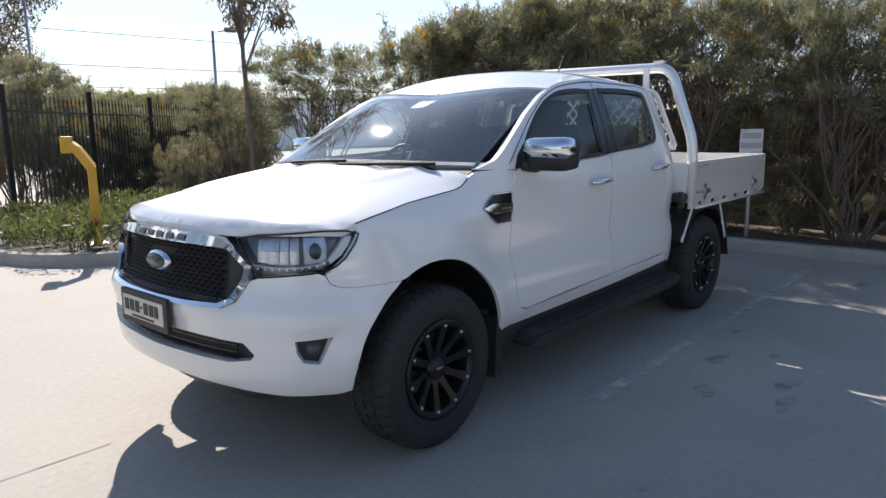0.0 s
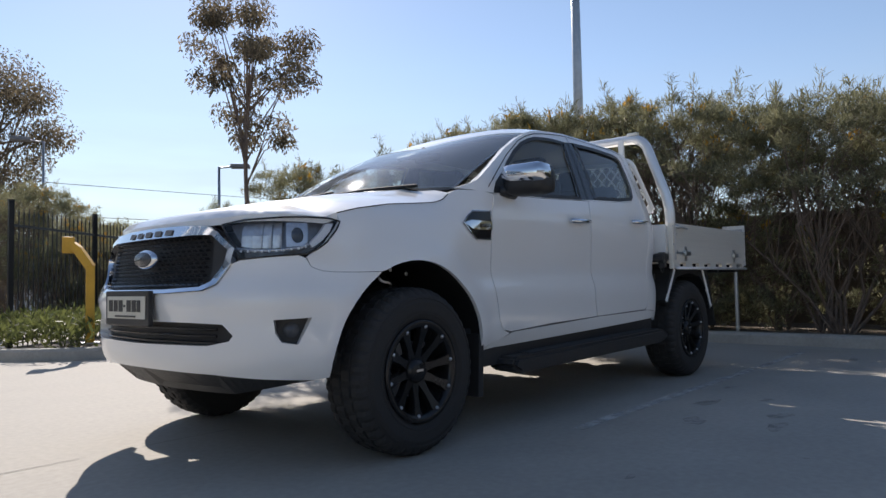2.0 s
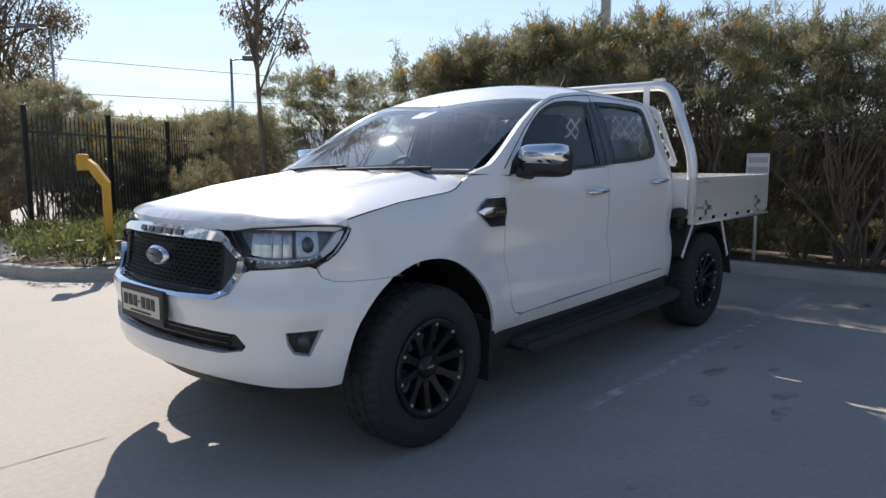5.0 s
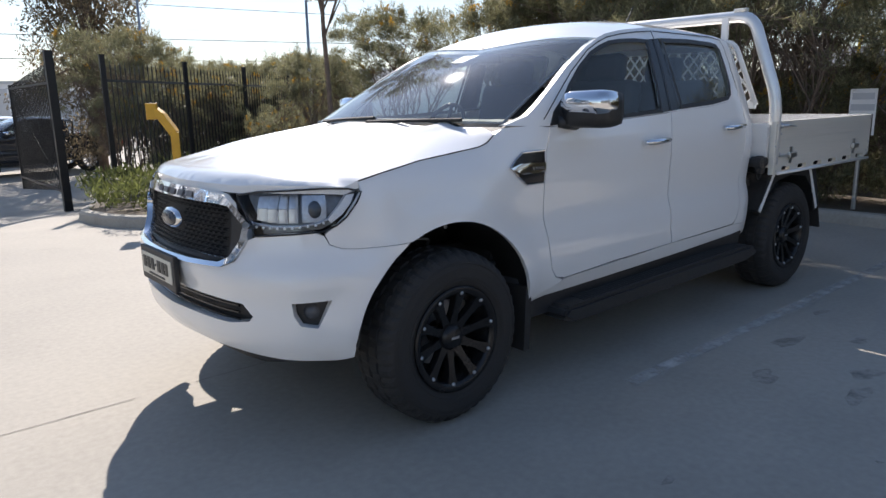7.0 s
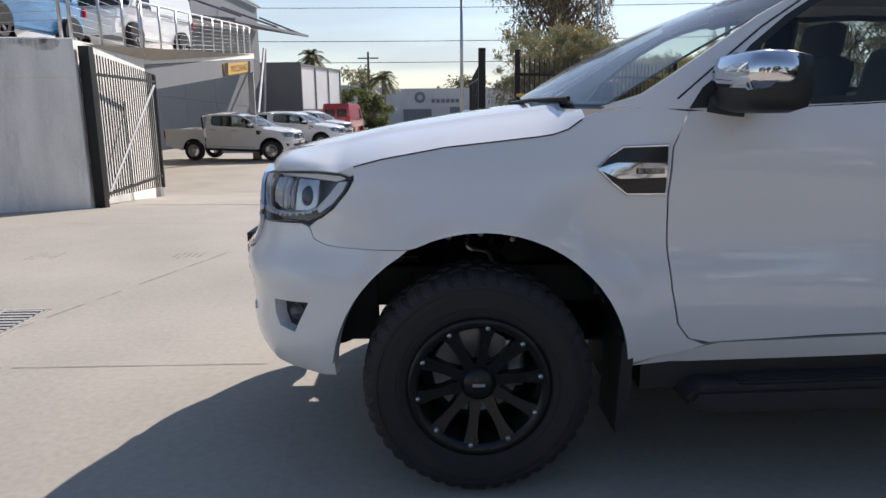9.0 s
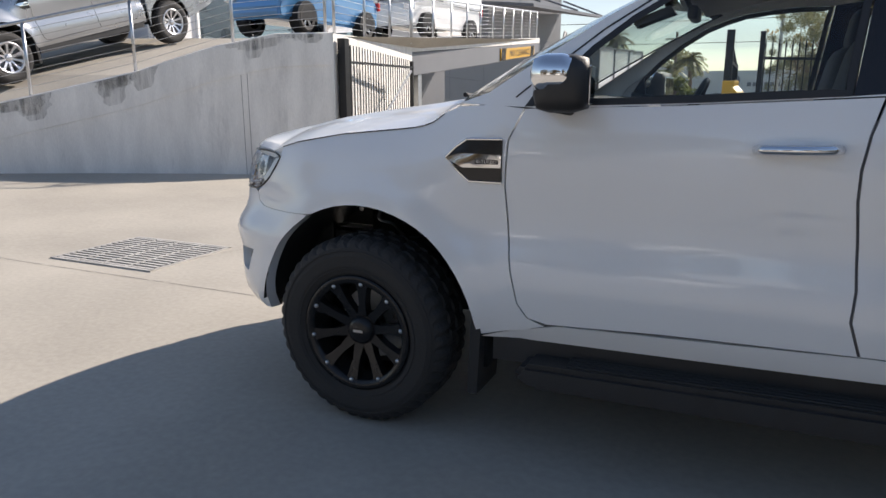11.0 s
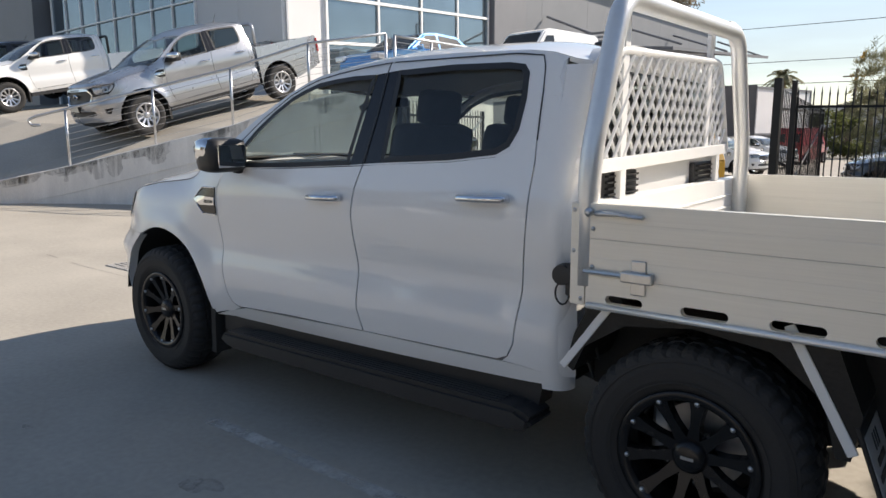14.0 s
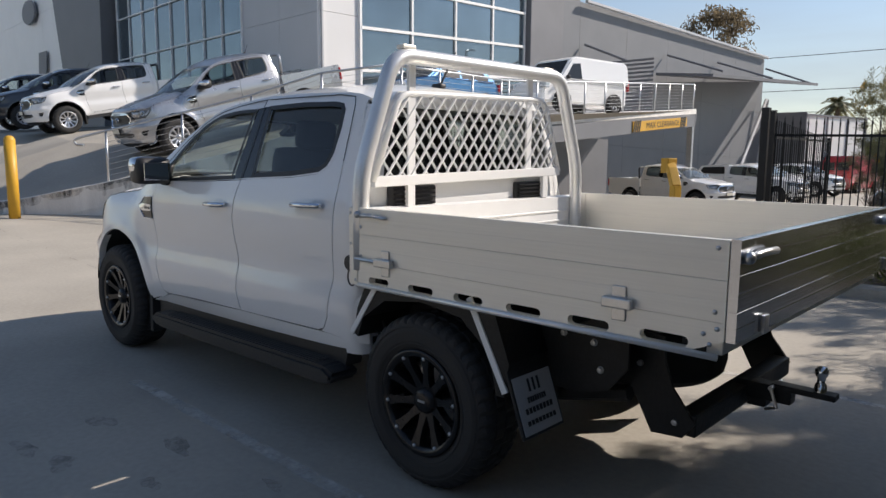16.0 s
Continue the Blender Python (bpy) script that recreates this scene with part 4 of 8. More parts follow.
def side(sy):
    """The side panels, doors and glass on one side: sy = -1 the passenger side."""
    # front wing
    wing = [(-0.222, 0.843)] + [p for p in ARCH[::-1] if p[0] > -0.215] + [(0.505, 0.44), (0.60, 0.465), (0.66, 0.475), (0.75, 0.505)] + shift(DOOR_F_EDGE[1:], -GAP) + \
        [(0.55, 1.275), (0.40, 1.268), (0.345, 1.246), (0.29, 1.208), (0.236, 1.190), (-0.10, 1.156), (-0.30, 1.122), (-0.405, 1.096), (-0.400, 1.060), (-0.43, 1.02), (-0.475, 0.965), (-0.515, 0.935), (-0.562, 0.905), (-0.546, 0.866), (-0.50, 0.848), (-0.44, 0.842), (-0.35, 0.841)]
    part("front_wing", body_sheet(wing, sy, step=0.04), WHITE, ute, smooth=True)
    # sill
    part("sill", body_sheet([(0.505, 0.43), (2.66, 0.495), (2.68, 0.54), (2.53, 0.557), (1.72, 0.547), (0.80, 0.511), (0.6, 0.462)], sy, -0.004, step=0.05), WHITE, ute, smooth=True)
    bm = bmesh.new()
    prism(bm, [(0.55, 0.34), (2.62, 0.40), (2.64, 0.498), (0.55, 0.438)], sy * 0.76, sy * 0.862, "y")
    part("rocker_panel", bm, BLACK, ute)
    # doors
    fd = shift(DOOR_F_EDGE, GAP) + [(1.15, 1.276), (1.60, 1.298), (1.695, 1.303)] + [(x - 0.006, z) for x, z in DOOR_MID[::-1][1:]] + [(1.15, 0.538)]
    door = part("front_door", body_sheet(fd, sy), WHITE, ute, smooth=True)
    rd = [(x + GAP, z) for x, z in DOOR_MID] + [(1.80, 1.312), (2.18, 1.330), (2.40, 1.354), (2.47, 1.385), (2.50, 1.45), (2.506, 1.58), (2.555, 1.60), (2.570, 1.40)] + [(x - GAP, z) for x, z in DOOR_R_EDGE[::-1]] + [(2.1, 0.560)]
    door_r = part("rear_door", body_sheet(rd, sy), WHITE, ute, smooth=True)
    # cab corner
    cc = shift(DOOR_R_EDGE[1:], GAP) + [(2.574, 1.40), (2.560, 1.62), (2.735, 1.62), (2.755, 1.20), (2.755, 0.53), (2.54, 0.559), (2.47, 0.561)]
    part("cab_corner", body_sheet(cc, sy), WHITE, ute, smooth=True)
    # upper frame with the window opening
    ring = WIN_F[:2] + [WIN_F[2], PILLAR_B[1]] + WIN_R[1:] + [PILLAR_B[3]] + WIN_F[4:]
    outer = [(0.395, 1.278), (0.66, 1.268), (0.72, 1.262), (1.20, 1.282), (1.71, 1.308), (2.18, 1.332), (2.405, 1.356), (2.475, 1.388), (2.505, 1.45), (2.507, 1.575), (2.62, 1.585), (2.735, 1.60), (2.695, 1.715), (2.57, 1.752), (2.45, 1.768), (2.10, 1.782), (1.73, 1.784), (1.555, 1.768), (1.40, 1.750), (1.28, 1.728), (1.19, 1.700), (1.08, 1.655), (0.90, 1.560), (0.70, 1.432), (0.52, 1.318)]
    part("cab_frame", body_sheet(outer, sy, 0.001, [ring], 0.04, 0.03), WHITE, ute, smooth=True)
    part("window_pane", body_sheet(WIN_F, sy, -0.010, step=0.07, lip=0), GLASS_F, door, "clear window glass", smooth=True).visible_shadow = False
    part("window_pane", body_sheet(WIN_R, sy, -0.010, step=0.07, lip=0), GLASS_R, door_r, "dark tinted window glass", smooth=True).visible_shadow = False
    part("pillar_cover", body_sheet(PILLAR_B, sy, -0.003, step=0.06), GLOSSBLACK, ute, "black pillar cover", smooth=True)

    def frame_strip(loop, w, off, parent, name="window_seal", m=BLACK, closed=True):
        bm = bmesh.new()
        lp = resample(loop, 0.05) if closed else loop
        cx, cz = sum(p[0] for p in lp) / len(lp), sum(p[1] for p in lp) / len(lp)
        n = len(lp)
        rows = []
        for i, (x, z) in enumerate(lp):
            a, b = lp[(i - 1) % n], lp[(i + 1) % n]
            tx, tz = b[0] - a[0], b[1] - a[1]
            k = math.hypot(tx, tz) or 1
            nx, nz = -tz / k, tx / k
            if nx * (cx - x) + nz * (cz - z) < 0:
                nx, nz = -nx, -nz
            rows.append((bm.verts.new(skin(u_of_x(x), z, off, sy)), bm.verts.new(skin(u_of_x(x + nx * w), z + nz * w, off, sy))))
        for i in range(n if closed else n - 1):
            q, r = rows[i], rows[(i + 1) % n]
            bm.faces.new((q[0], r[0], r[1], q[1]))
        part(name, bm, m, parent)
    frame_strip(WIN_F, 0.022, 0.003, door)
    frame_strip(WIN_R, 0.026, 0.003, door_r)

    def seam(path, name, parent, w=0.006):
        bm = bmesh.new()
        fine = []
        for a, b in zip(path, path[1:]):
            n = max(1, int(math.hypot(b[0] - a[0], b[1] - a[1]) / 0.04))
            fine += [(a[0] + (b[0] - a[0]) * i / n, a[1] + (b[1] - a[1]) * i / n) for i in range(n)]
        fine.append(path[-1])
        rows = []
        for i, (x, z) in enumerate(fine):
            a, b = fine[max(0, i - 1)], fine[min(len(fine) - 1, i + 1)]
            k = math.hypot(b[0] - a[0], b[1] - a[1]) or 1
            nx, nz = -(b[1] - a[1]) / k * w / 2, (b[0] - a[0]) / k * w / 2
            rows.append((bm.verts.new(skin(u_of_x(x + nx), z + nz, 0.0025, sy)), bm.verts.new(skin(u_of_x(x - nx), z - nz, 0.0025, sy))))
        for q, r in zip(rows, rows[1:]):
            bm.faces.new((q[0], r[0], r[1], q[1]))
        part(name, bm, BLACK, parent)
    seam([(2.573, 1.42), (2.562, 1.60), (2.55, 1.70), (2.53, 1.742), (2.40, 1.758), (1.75, 1.764)], "door_seal", door_r)
    seam([(0.62, 1.30), (0.75, 1.405), (0.90, 1.522), (1.08, 1.636), (1.19, 1.682), (1.28, 1.71), (1.41, 1.732), (1.56, 1.75), (1.74, 1.764)], "door_seal", door)
    seam([(1.702, 1.31), (1.725, 1.53), (1.73, 1.765)], "door_seal", door, 0.008)
    # dark gap behind the panels
    part("inner_panel", body_sheet([(0.54, 0.46), (2.69, 0.52), (2.70, 1.24), (0.66, 1.24), (0.58, 1.15), (0.56, 0.9)], sy, -0.016, step=0.08, lip=0), PRIMER, ute, smooth=True)
    seam([(-0.405, 1.0975), (-0.30, 1.123), (-0.10, 1.157), (0.08, 1.1745), (0.20, 1.187), (0.245, 1.194), (0.29, 1.209), (0.335, 1.240)], "bonnet_gap", ute, 0.0045)
    # handles
    for x0, x1, z0, dr in ((1.385, 1.595, 1.152, door), (2.262, 2.49, 1.194, door_r)):
        xm = (x0 + x1) / 2
        p = skin(u_of_x(xm), z0, 0, sy)
        bm = bmesh.new()
        tube(bm, [skin(u_of_x(x0), z0, 0.006, sy), skin(u_of_x(x0 + 0.02), z0 + 0.001, 0.030, sy), skin(u_of_x(xm), z0 + 0.003, 0.036, sy), skin(u_of_x(x1 - 0.02), z0 + 0.006, 0.032, sy), skin(u_of_x(x1), z0 + 0.006, 0.008, sy)], 0.016, 8, ry=0.022)
        h = part("door_handle", bm, CHROME, dr, "chrome handle", smooth=True)
        bm = bmesh.new()
        lathe(bm, [(0.001, -0.001), (0.030, 0.0), (0.034, 0.002)], 20, p + Vector((0.01, sy * 0.0015, 0)))
        for v in bm.verts:
            v.co.x = p.x + (v.co.x - p.x) * 1.7
        part("handle_cup", bm, WHITE, dr, smooth=True)
    bm = bmesh.new()
    lathe(bm, [(0.001, 0), (0.006, 0), (0.007, 0.002)], 12, skin(u_of_x(1.535), 1.156, 0.037, sy))
    part("key_lock", bm, BLACK, door)
    # wing vent
    vo = [(0.372, 1.092), (0.41, 1.128), (0.452, 1.156), (0.588, 1.160), (0.586, 1.010), (0.465, 1.010), (0.42, 1.045)]
    vent = part("wing_vent", body_sheet(vo, sy, 0.006, step=0.04, lip=0.012), GLOSSBLACK, ute, "black and chrome wing vent", smooth=True)
    part("chrome_bar", body_sheet([(0.368, 1.090), (0.43, 1.108), (0.586, 1.106), (0.586, 1.062), (0.44, 1.058)], sy, 0.012, step=0.04, lip=0.01), CHROME, vent, "chrome bar", smooth=True)
    part("letter_field", body_sheet([(0.49, 1.090), (0.575, 1.089), (0.577, 1.074), (0.49, 1.073)], sy, 0.0135, step=0.05, lip=0), BLACK, vent)
    if sy < 0:
        bm = words("BI-TURBO", 0.0165, 1.0)
        a_, b_ = skin(u_of_x(0.494), 1.0765, 0.0155, sy), skin(u_of_x(0.572), 1.0765, 0.0155, sy)
        ex = b_ - a_
        for v in bm.verts:
            v.co = a_ + ex * v.co.x + Vector((0, 0, v.co.y))
        part("lettering", bm, STEEL, vent, "pale raised lettering")
    for a, b in ((vo[:4], 1), (vo[4:] + [vo[0]], 1)):
        bm = bmesh.new()
        tube(bm, [skin(u_of_x(x), z, 0.008, sy) for x, z in a], 0.004, 6)
        part("chrome_edge", bm, CHROME, vent)
    # mirror
    mir = part("wing_mirror", bmesh.new(), BLACK, ute, "chrome capped wing mirror")
    bm = bmesh.new()
    c = Vector((0.82, sy * 1.005, 1.342))
    box(bm, (0, 0, 0), (0.172, 0.236, 0.172), 0.05)
    for v in bm.verts:
        v.co.x += 0.16 * (v.co.y * sy) ** 1 * 0.9
        v.co.x *= 1.0 + 0.6 * max(0, -v.co.x)
    bmesh.ops.translate(bm, vec=c, verts=bm.verts[:])
    bm.to_mesh(mir.data)
    bm.free()
    for p in mir.data.polygons:
        p.use_smooth = True
    bm = bmesh.new()
    box(bm, (0, 0, 0), (0.150, 0.247, 0.122), 0.05)
    for v in bm.verts:
        v.co.x += 0.16 * (v.co.y * sy) * 0.9
    bmesh.ops.translate(bm, vec=c + Vector((-0.024, 0, 0.028)), verts=bm.verts[:])
    part("mirror_cap", bm, CHROME, mir, "chrome cap", smooth=True)
    bm = bmesh.new()
    box(bm, (0, 0, 0), (0.006, 0.17, 0.112), 0.002, Matrix.Translation(c + Vector((0.086, 0, -0.004))) @ Matrix.Rotation(-sy * 0.14, 4, "Z"))
    part("mirror_glass", bm, mat("mirror_silver", (0.85, 0.86, 0.87), 0.02, 1.0, 0.01), mir, "mirror glass")
    bm = bmesh.new()
    tube(bm, [skin(u_of_x(0.72), 1.285, -0.01, sy), c + Vector((0.0, -sy * 0.10, -0.07))], 0.03, 10, ry=0.045)
    part("mirror_arm", bm, BLACK, mir, smooth=True)
    part("mirror_sail", body_sheet([(0.655, 1.270), (0.80, 1.276), (0.79, 1.40), (0.70, 1.335)], sy, 0.004, step=0.05), BLACK, mir, smooth=True)
    # side step
    step = part("side_step", bmesh.new(), BLACK, ute, "black ribbed side step")
    bm = bmesh.new()
    prof = [(0.66, 0.335), (0.70, 0.385), (2.58, 0.418), (2.66, 0.385), (2.64, 0.34), (2.56, 0.32), (0.74, 0.295)]
    prism(bm, prof, sy * 0.80, sy * 0.985, "y")
    bmesh.ops.bevel(bm, geom=[e for e in bm.edges], offset=0.018, segments=2, affect="EDGES")
    bm.to_mesh(step.data)
    bm.free()
    for k in range(5):
        bm = bmesh.new()
        p = [(0.85, sy * (0.86 + 0.022 * k), 0.3905), (2.5, sy * (0.86 + 0.022 * k), 0.4195)]
        tube(bm, p, 0.005, 5)
        part("tread_rib", bm, RUBBER, step)
    for x in (0.95, 1.6, 2.3):
        bm = bmesh.new()
        box(bm, (x, sy * 0.78, 0.375), (0.05, 0.22, 0.03), 0.004)
        part("step_bracket", bm, CHASSIS, step)
    # wheel arch liner
    bm = bmesh.new()
    rows = []
    for i in range(25):
        a = math.pi * (-0.06 + 1.12 * i / 24)
        rows.append([bm.verts.new((0.01 + 0.492 * math.cos(a), sy * y, 0.405 + 0.492 * math.sin(a))) for y in (0.40, 0.58, 0.70, 0.90)])
    for i, (q, r) in enumerate(zip(rows, rows[1:])):
        for k in range(3):
            if i < (18, 21, 22)[k]:
                bm.faces.new((q[k], q[k + 1], r[k + 1], r[k]))
    box(bm, (0.17, sy * 0.42, 0.66), (0.74, 0.04, 0.58))
    box(bm, (0.50, sy * 0.62, 0.44), (0.04, 0.44, 0.30))
    part("arch_liner", bm, CHASSIS, ute, "black wheel arch liner", smooth=True)
    # spring strut, hose and clips seen above the tyre
    strut = part("suspension_strut", bmesh.new(), CHASSIS, ute, "dark coil spring strut in the wheel arch")
    bm = bmesh.new()
    tube(bm, [(0.06, sy * 0.50, 0.42), (0.08, sy * 0.48, 0.86)], 0.028, 10)
    tube(bm, [(0.06 + 0.062 * math.cos(a), sy * 0.49 + 0.062 * math.sin(a), 0.58 + 0.011 * a) for a in np.linspace(0, 24, 90)], 0.008, 6)
    bm.to_mesh(strut.data)
    bm.free()
    bm = bmesh.new()
    tube(bm, bend([(-0.02, sy * 0.66, 0.86), (-0.03, sy * 0.70, 0.80), (0.05, sy * 0.70, 0.79), (0.08, sy * 0.62, 0.70)], 0.03), 0.007, 6)
    part("brake_hose", bm, STEEL, strut, "grey brake hose")
    for hx, hz in ((-0.09, 0.845), (0.02, 0.855), (0.13, 0.835)):
        bm = bmesh.new()
        lathe(bm, [(0.001, sy * 0.004), (0.009, sy * 0.003), (0.011, 0)], 10, (hx, sy * 0.72, hz))
        part("liner_clip", bm, GALV, strut, smooth=True)
    # black panel added between the bumper and the arch liner, to darken the see-through gap
    bm = bmesh.new()
    box(bm, (-0.47, sy * 0.53, 0.595), (0.24, 0.02, 0.35), 0.006)
    part("splash_panel", bm, CHASSIS, ute, "added black panel that darkens the gap behind the bumper")
    # recovery hook below the bumper
    bm = bmesh.new()
    tube(bm, bend([(-0.40, sy * 0.44, 0.50), (-0.52, sy * 0.44, 0.47), (-0.58, sy * 0.44, 0.42), (-0.52, sy * 0.44, 0.375), (-0.46, sy * 0.44, 0.40)], 0.04), 0.011, 8)
    part("recovery_hook", bm, CHASSIS, ute, "black steel recovery hook")
    bm = bmesh.new()
    prism(bm, [(0.46, 0.20), (0.50, 0.20), (0.515, 0.52), (0.475, 0.52)], sy * 0.68, sy * 0.90, "y")
    part("mudflap", bm, RUBBER, ute, "black rubber front mudflap")


side(-1)
side(1)

# ---------------------------------------------------------------- the pick-up: nose, bonnet, roof, glass
def nose(a, b, o):
    return skin(abs(a), b, o, -1 if a < 0 else 1)


def both(half):
    """A half outline from the middle out, and its mirror image."""
    return half + [(-a, b) for a, b in half[::-1] if a > 0]


UX, UY = u_of_x, u_of_y
arch_front = [p for p in ARCH if p[0] < -0.225]
GRILLE = [(0.0, 1.062), (UY(0.25), 1.060), (UY(0.43), 1.048), (UY(0.505), 1.020), (UY(0.605), 0.945), (UY(0.59), 0.885), (UY(0.535), 0.80), (UY(0.48), 0.775), (UY(0.25), 0.765), (0.0, 0.765)]
bump_half = [(0.0, 0.768)] + [(a, b - 0.003) for a, b in GRILLE[::-1][1:5]] + [(UY(0.625), 0.895), (UY(0.72), 0.905), (UX(-0.60), 0.912), (UX(-0.567), 0.90), (UX(-0.548), 0.864), (UX(-0.501), 0.8460), (UX(-0.44), 0.8400), (UX(-0.35), 0.8390), (UX(-0.225), 0.8405)] + \
    [(UX(x), z) for x, z in arch_front] + [(UX(-0.475), 0.405), (UX(-0.55), 0.397), (UY(0.70), 0.412), (UY(0.5), 0.425), (0.0, 0.43)]
INTAKE = [(0.0, 0.642), (UY(0.40), 0.640), (UY(0.575), 0.634), (UY(0.622), 0.588), (UY(0.605), 0.566), (UY(0.50), 0.546), (0.0, 0.542)]
uf = UX(-0.557)
FOG = [(uf, 0.656), (uf - 0.155, 0.650), (uf - 0.15, 0.60), (uf - 0.125, 0.560), (uf - 0.06, 0.548)]


def mirror_loop(lp):
    return [(-a, b) for a, b in lp]


BOWLF = mat("fog_lamp_glass", (0.10, 0.10, 0.105), 0.12, 0.3, 0.1, 20.0)
bumper = part("front_bumper", sheet(nose, both(bump_half), [both(INTAKE), FOG, mirror_loop(FOG)], 0.04, 0.05), WHITE, ute, smooth=True)
part("lower_intake", sheet(lambda a, b, o: nose(a, b, o - 0.055), both(INTAKE), (), 0.06, 0), BLACK, bumper, "black lower intake")
for k in range(3):
    bm = bmesh.new()
    tube(bm, [nose(a, 0.555 + 0.028 * k, -0.035) for a in np.linspace(-UY(0.52), UY(0.52), 25)], 0.006, 6)
    part("intake_bar", bm, GLOSSBLACK, bumper)
for s in (-1, 1):
    fp = FOG if s > 0 else mirror_loop(FOG)
    fog = part("fog_lamp", sheet(lambda a, b, o: nose(a, b, o - 0.045), fp, (), 0.05, 0), BLACK, bumper, "round fog lamp in a black pocket")
    c = nose(s * (uf - 0.088), 0.606, -0.035)
    bm = bmesh.new()
    lathe(bm, [(0.001, 0.012), (0.018, 0.008), (0.028, -0.002), (0.034, -0.012)], 20, (0, 0, 0), "x")
    bmesh.ops.transform(bm, matrix=Matrix.Translation(c) @ Matrix.Rotation(math.pi, 4, "Z") @ Matrix.Rotation(-s * 0.8, 4, "Z"), verts=bm.verts[:])
    part("lamp", bm, BOWLF, fog, "grey lamp glass", smooth=True)
# under-bumper lip
lip = [(0.0, 0.437), (UY(0.6), 0.428), (UX(-0.55), 0.410), (UX(-0.52), 0.390), (UY(0.62), 0.345), (UY(0.5), 0.326), (0.0, 0.322)]
part("bumper_lip", sheet(lambda a, b, o: nose(a, b, o - 0.03 - (0.43 - b) * 0.4), both(lip), (), 0.06, 0.03), BLACK, bumper, "black plastic lip")
# grille
grille = part("grille", sheet(lambda a, b, o: nose(a, b, o - 0.03), both(GRILLE), (), 0.05, 0.0), BLACK, ute, "black mesh grille with a chrome surround")


g_out = both(GRILLE)
g_in = [(a * 0.945, 0.905 + (b - 0.905) * 0.885) for a, b in g_out]
g_in = [(a, min(b, 1.012)) for a, b in g_in]
part("chrome_surround", sheet(lambda a, b, o: nose(a, b, o + 0.014), g_out, [g_in], 0.03, 0.035), CHROME, grille, "chrome surround", smooth=True)
for k in range(5):
    bm = bmesh.new()
    a0 = -0.20 + 0.09 * k
    pts = [nose(a, b, 0.018) for a, b in ((a0, 1.046), (a0 + 0.055, 1.046), (a0 + 0.055, 1.022), (a0, 1.022))]
    bm.faces.new([bm.verts.new(p) for p in pts])
    part("letter", bm, PRIMER, grille)
rows_n = 12
for k in range(rows_n):
    z = 0.796 + k * 0.018
    n = 22
    for i in range(n):
        w = 0.94 / n
        a0 = -0.47 + i * w + (w / 2 if k % 2 else 0)
        if abs(a0 + w / 2) > 0.455 or (abs(a0 + w / 2) < 0.10 and abs(z - 0.915) < 0.05):
            continue
        bm = bmesh.new()
        p = [nose(a, b, o) for a, b, o in ((a0 + 0.003, z, -0.012), (a0 + w - 0.003, z, -0.012), (a0 + w * 0.8, z + 0.008, -0.002), (a0 + w * 0.2, z + 0.008, -0.002))]
        bm.faces.new([bm.verts.new(q) for q in p])
        p2 = [nose(a, b, o) for a, b, o in ((a0 + w * 0.2, z + 0.008, -0.002), (a0 + w * 0.8, z + 0.008, -0.002), (a0 + w * 0.9, z + 0.011, -0.018), (a0 + w * 0.1, z + 0.011, -0.018))]
        bm.faces.new([bm.verts.new(q) for q in p2])
        part("grille_cell", bm, GLOSSBLACK, grille)
for s in (-1, 1):
    part("grille_cheek", sheet(lambda a, b, o: nose(a, b, o - 0.012), [(s * UY(0.475), 1.0), (s * UY(0.50), 0.99), (s * UY(0.548), 0.945), (s * UY(0.535), 0.885), (s * UY(0.50), 0.82), (s * UY(0.475), 0.812)], (), 0.04, 0.02), BLACK, grille, "dark grille cheek")
bm = bmesh.new()
lathe(bm, [(0.001, 0.014), (0.05, 0.012), (0.072, 0.004), (0.075, -0.01)], 40, (0, 0, 0), "x")
for v in bm.verts:
    v.co.y *= 1.28
    v.co.z *= 0.62
    v.co.x *= -1
bmesh.ops.translate(bm, vec=nose(0.001, 0.918, 0.012), verts=bm.verts[:])
badge = part("badge", bm, CHROME, grille, "oval chrome badge", smooth=True)
bm = bmesh.new()
lathe(bm, [(0.001, 0.020), (0.055, 0.018), (0.060, 0.010)], 40, (0, 0, 0), "x")
for v in bm.verts:
    v.co.y *= 1.28
    v.co.z *= 0.58
    v.co.x *= -1
bmesh.ops.translate(bm, vec=nose(0.001, 0.918, 0.0125), verts=bm.verts[:])
part("badge_field", bm, mat("badge_grey", (0.10, 0.105, 0.115), 0.25, 0.6, 0.1), grille, "grey oval field", smooth=True)
# number plate
plate = part("number_plate", bmesh.new(), BLACK, ute, "pale number plate with bars for its writing, in a black holder")
bm = bmesh.new()
box(bm, (-0.910, 0.02, 0.70), (0.022, 0.425, 0.155), 0.006)
bm.to_mesh(plate.data)
bm.free()
bm = bmesh.new()
box(bm, (-0.923, 0.02, 0.703), (0.004, 0.37, 0.10), 0.001)
part("plate", bm, mat("plate_face", (0.62, 0.60, 0.52), 0.4, 0.0, 0.05), plate, "cream plate face")
for k, (y0, w) in enumerate([(0.155, 0.036), (0.105, 0.036), (0.055, 0.036), (0.017, 0.012), (-0.025, 0.036), (-0.075, 0.036), (-0.12, 0.030)]):
    bm = bmesh.new()
    box(bm, (-0.9265, y0 + 0.01, 0.710), (0.003, w, 0.052 if w > 0.02 else 0.010))
    part("plate_bar", bm, BLACK, plate)
bm = bmesh.new()
box(bm, (-0.9265, 0.02, 0.664), (0.003, 0.2, 0.008))
part("plate_caption", bm, BLACK, plate)

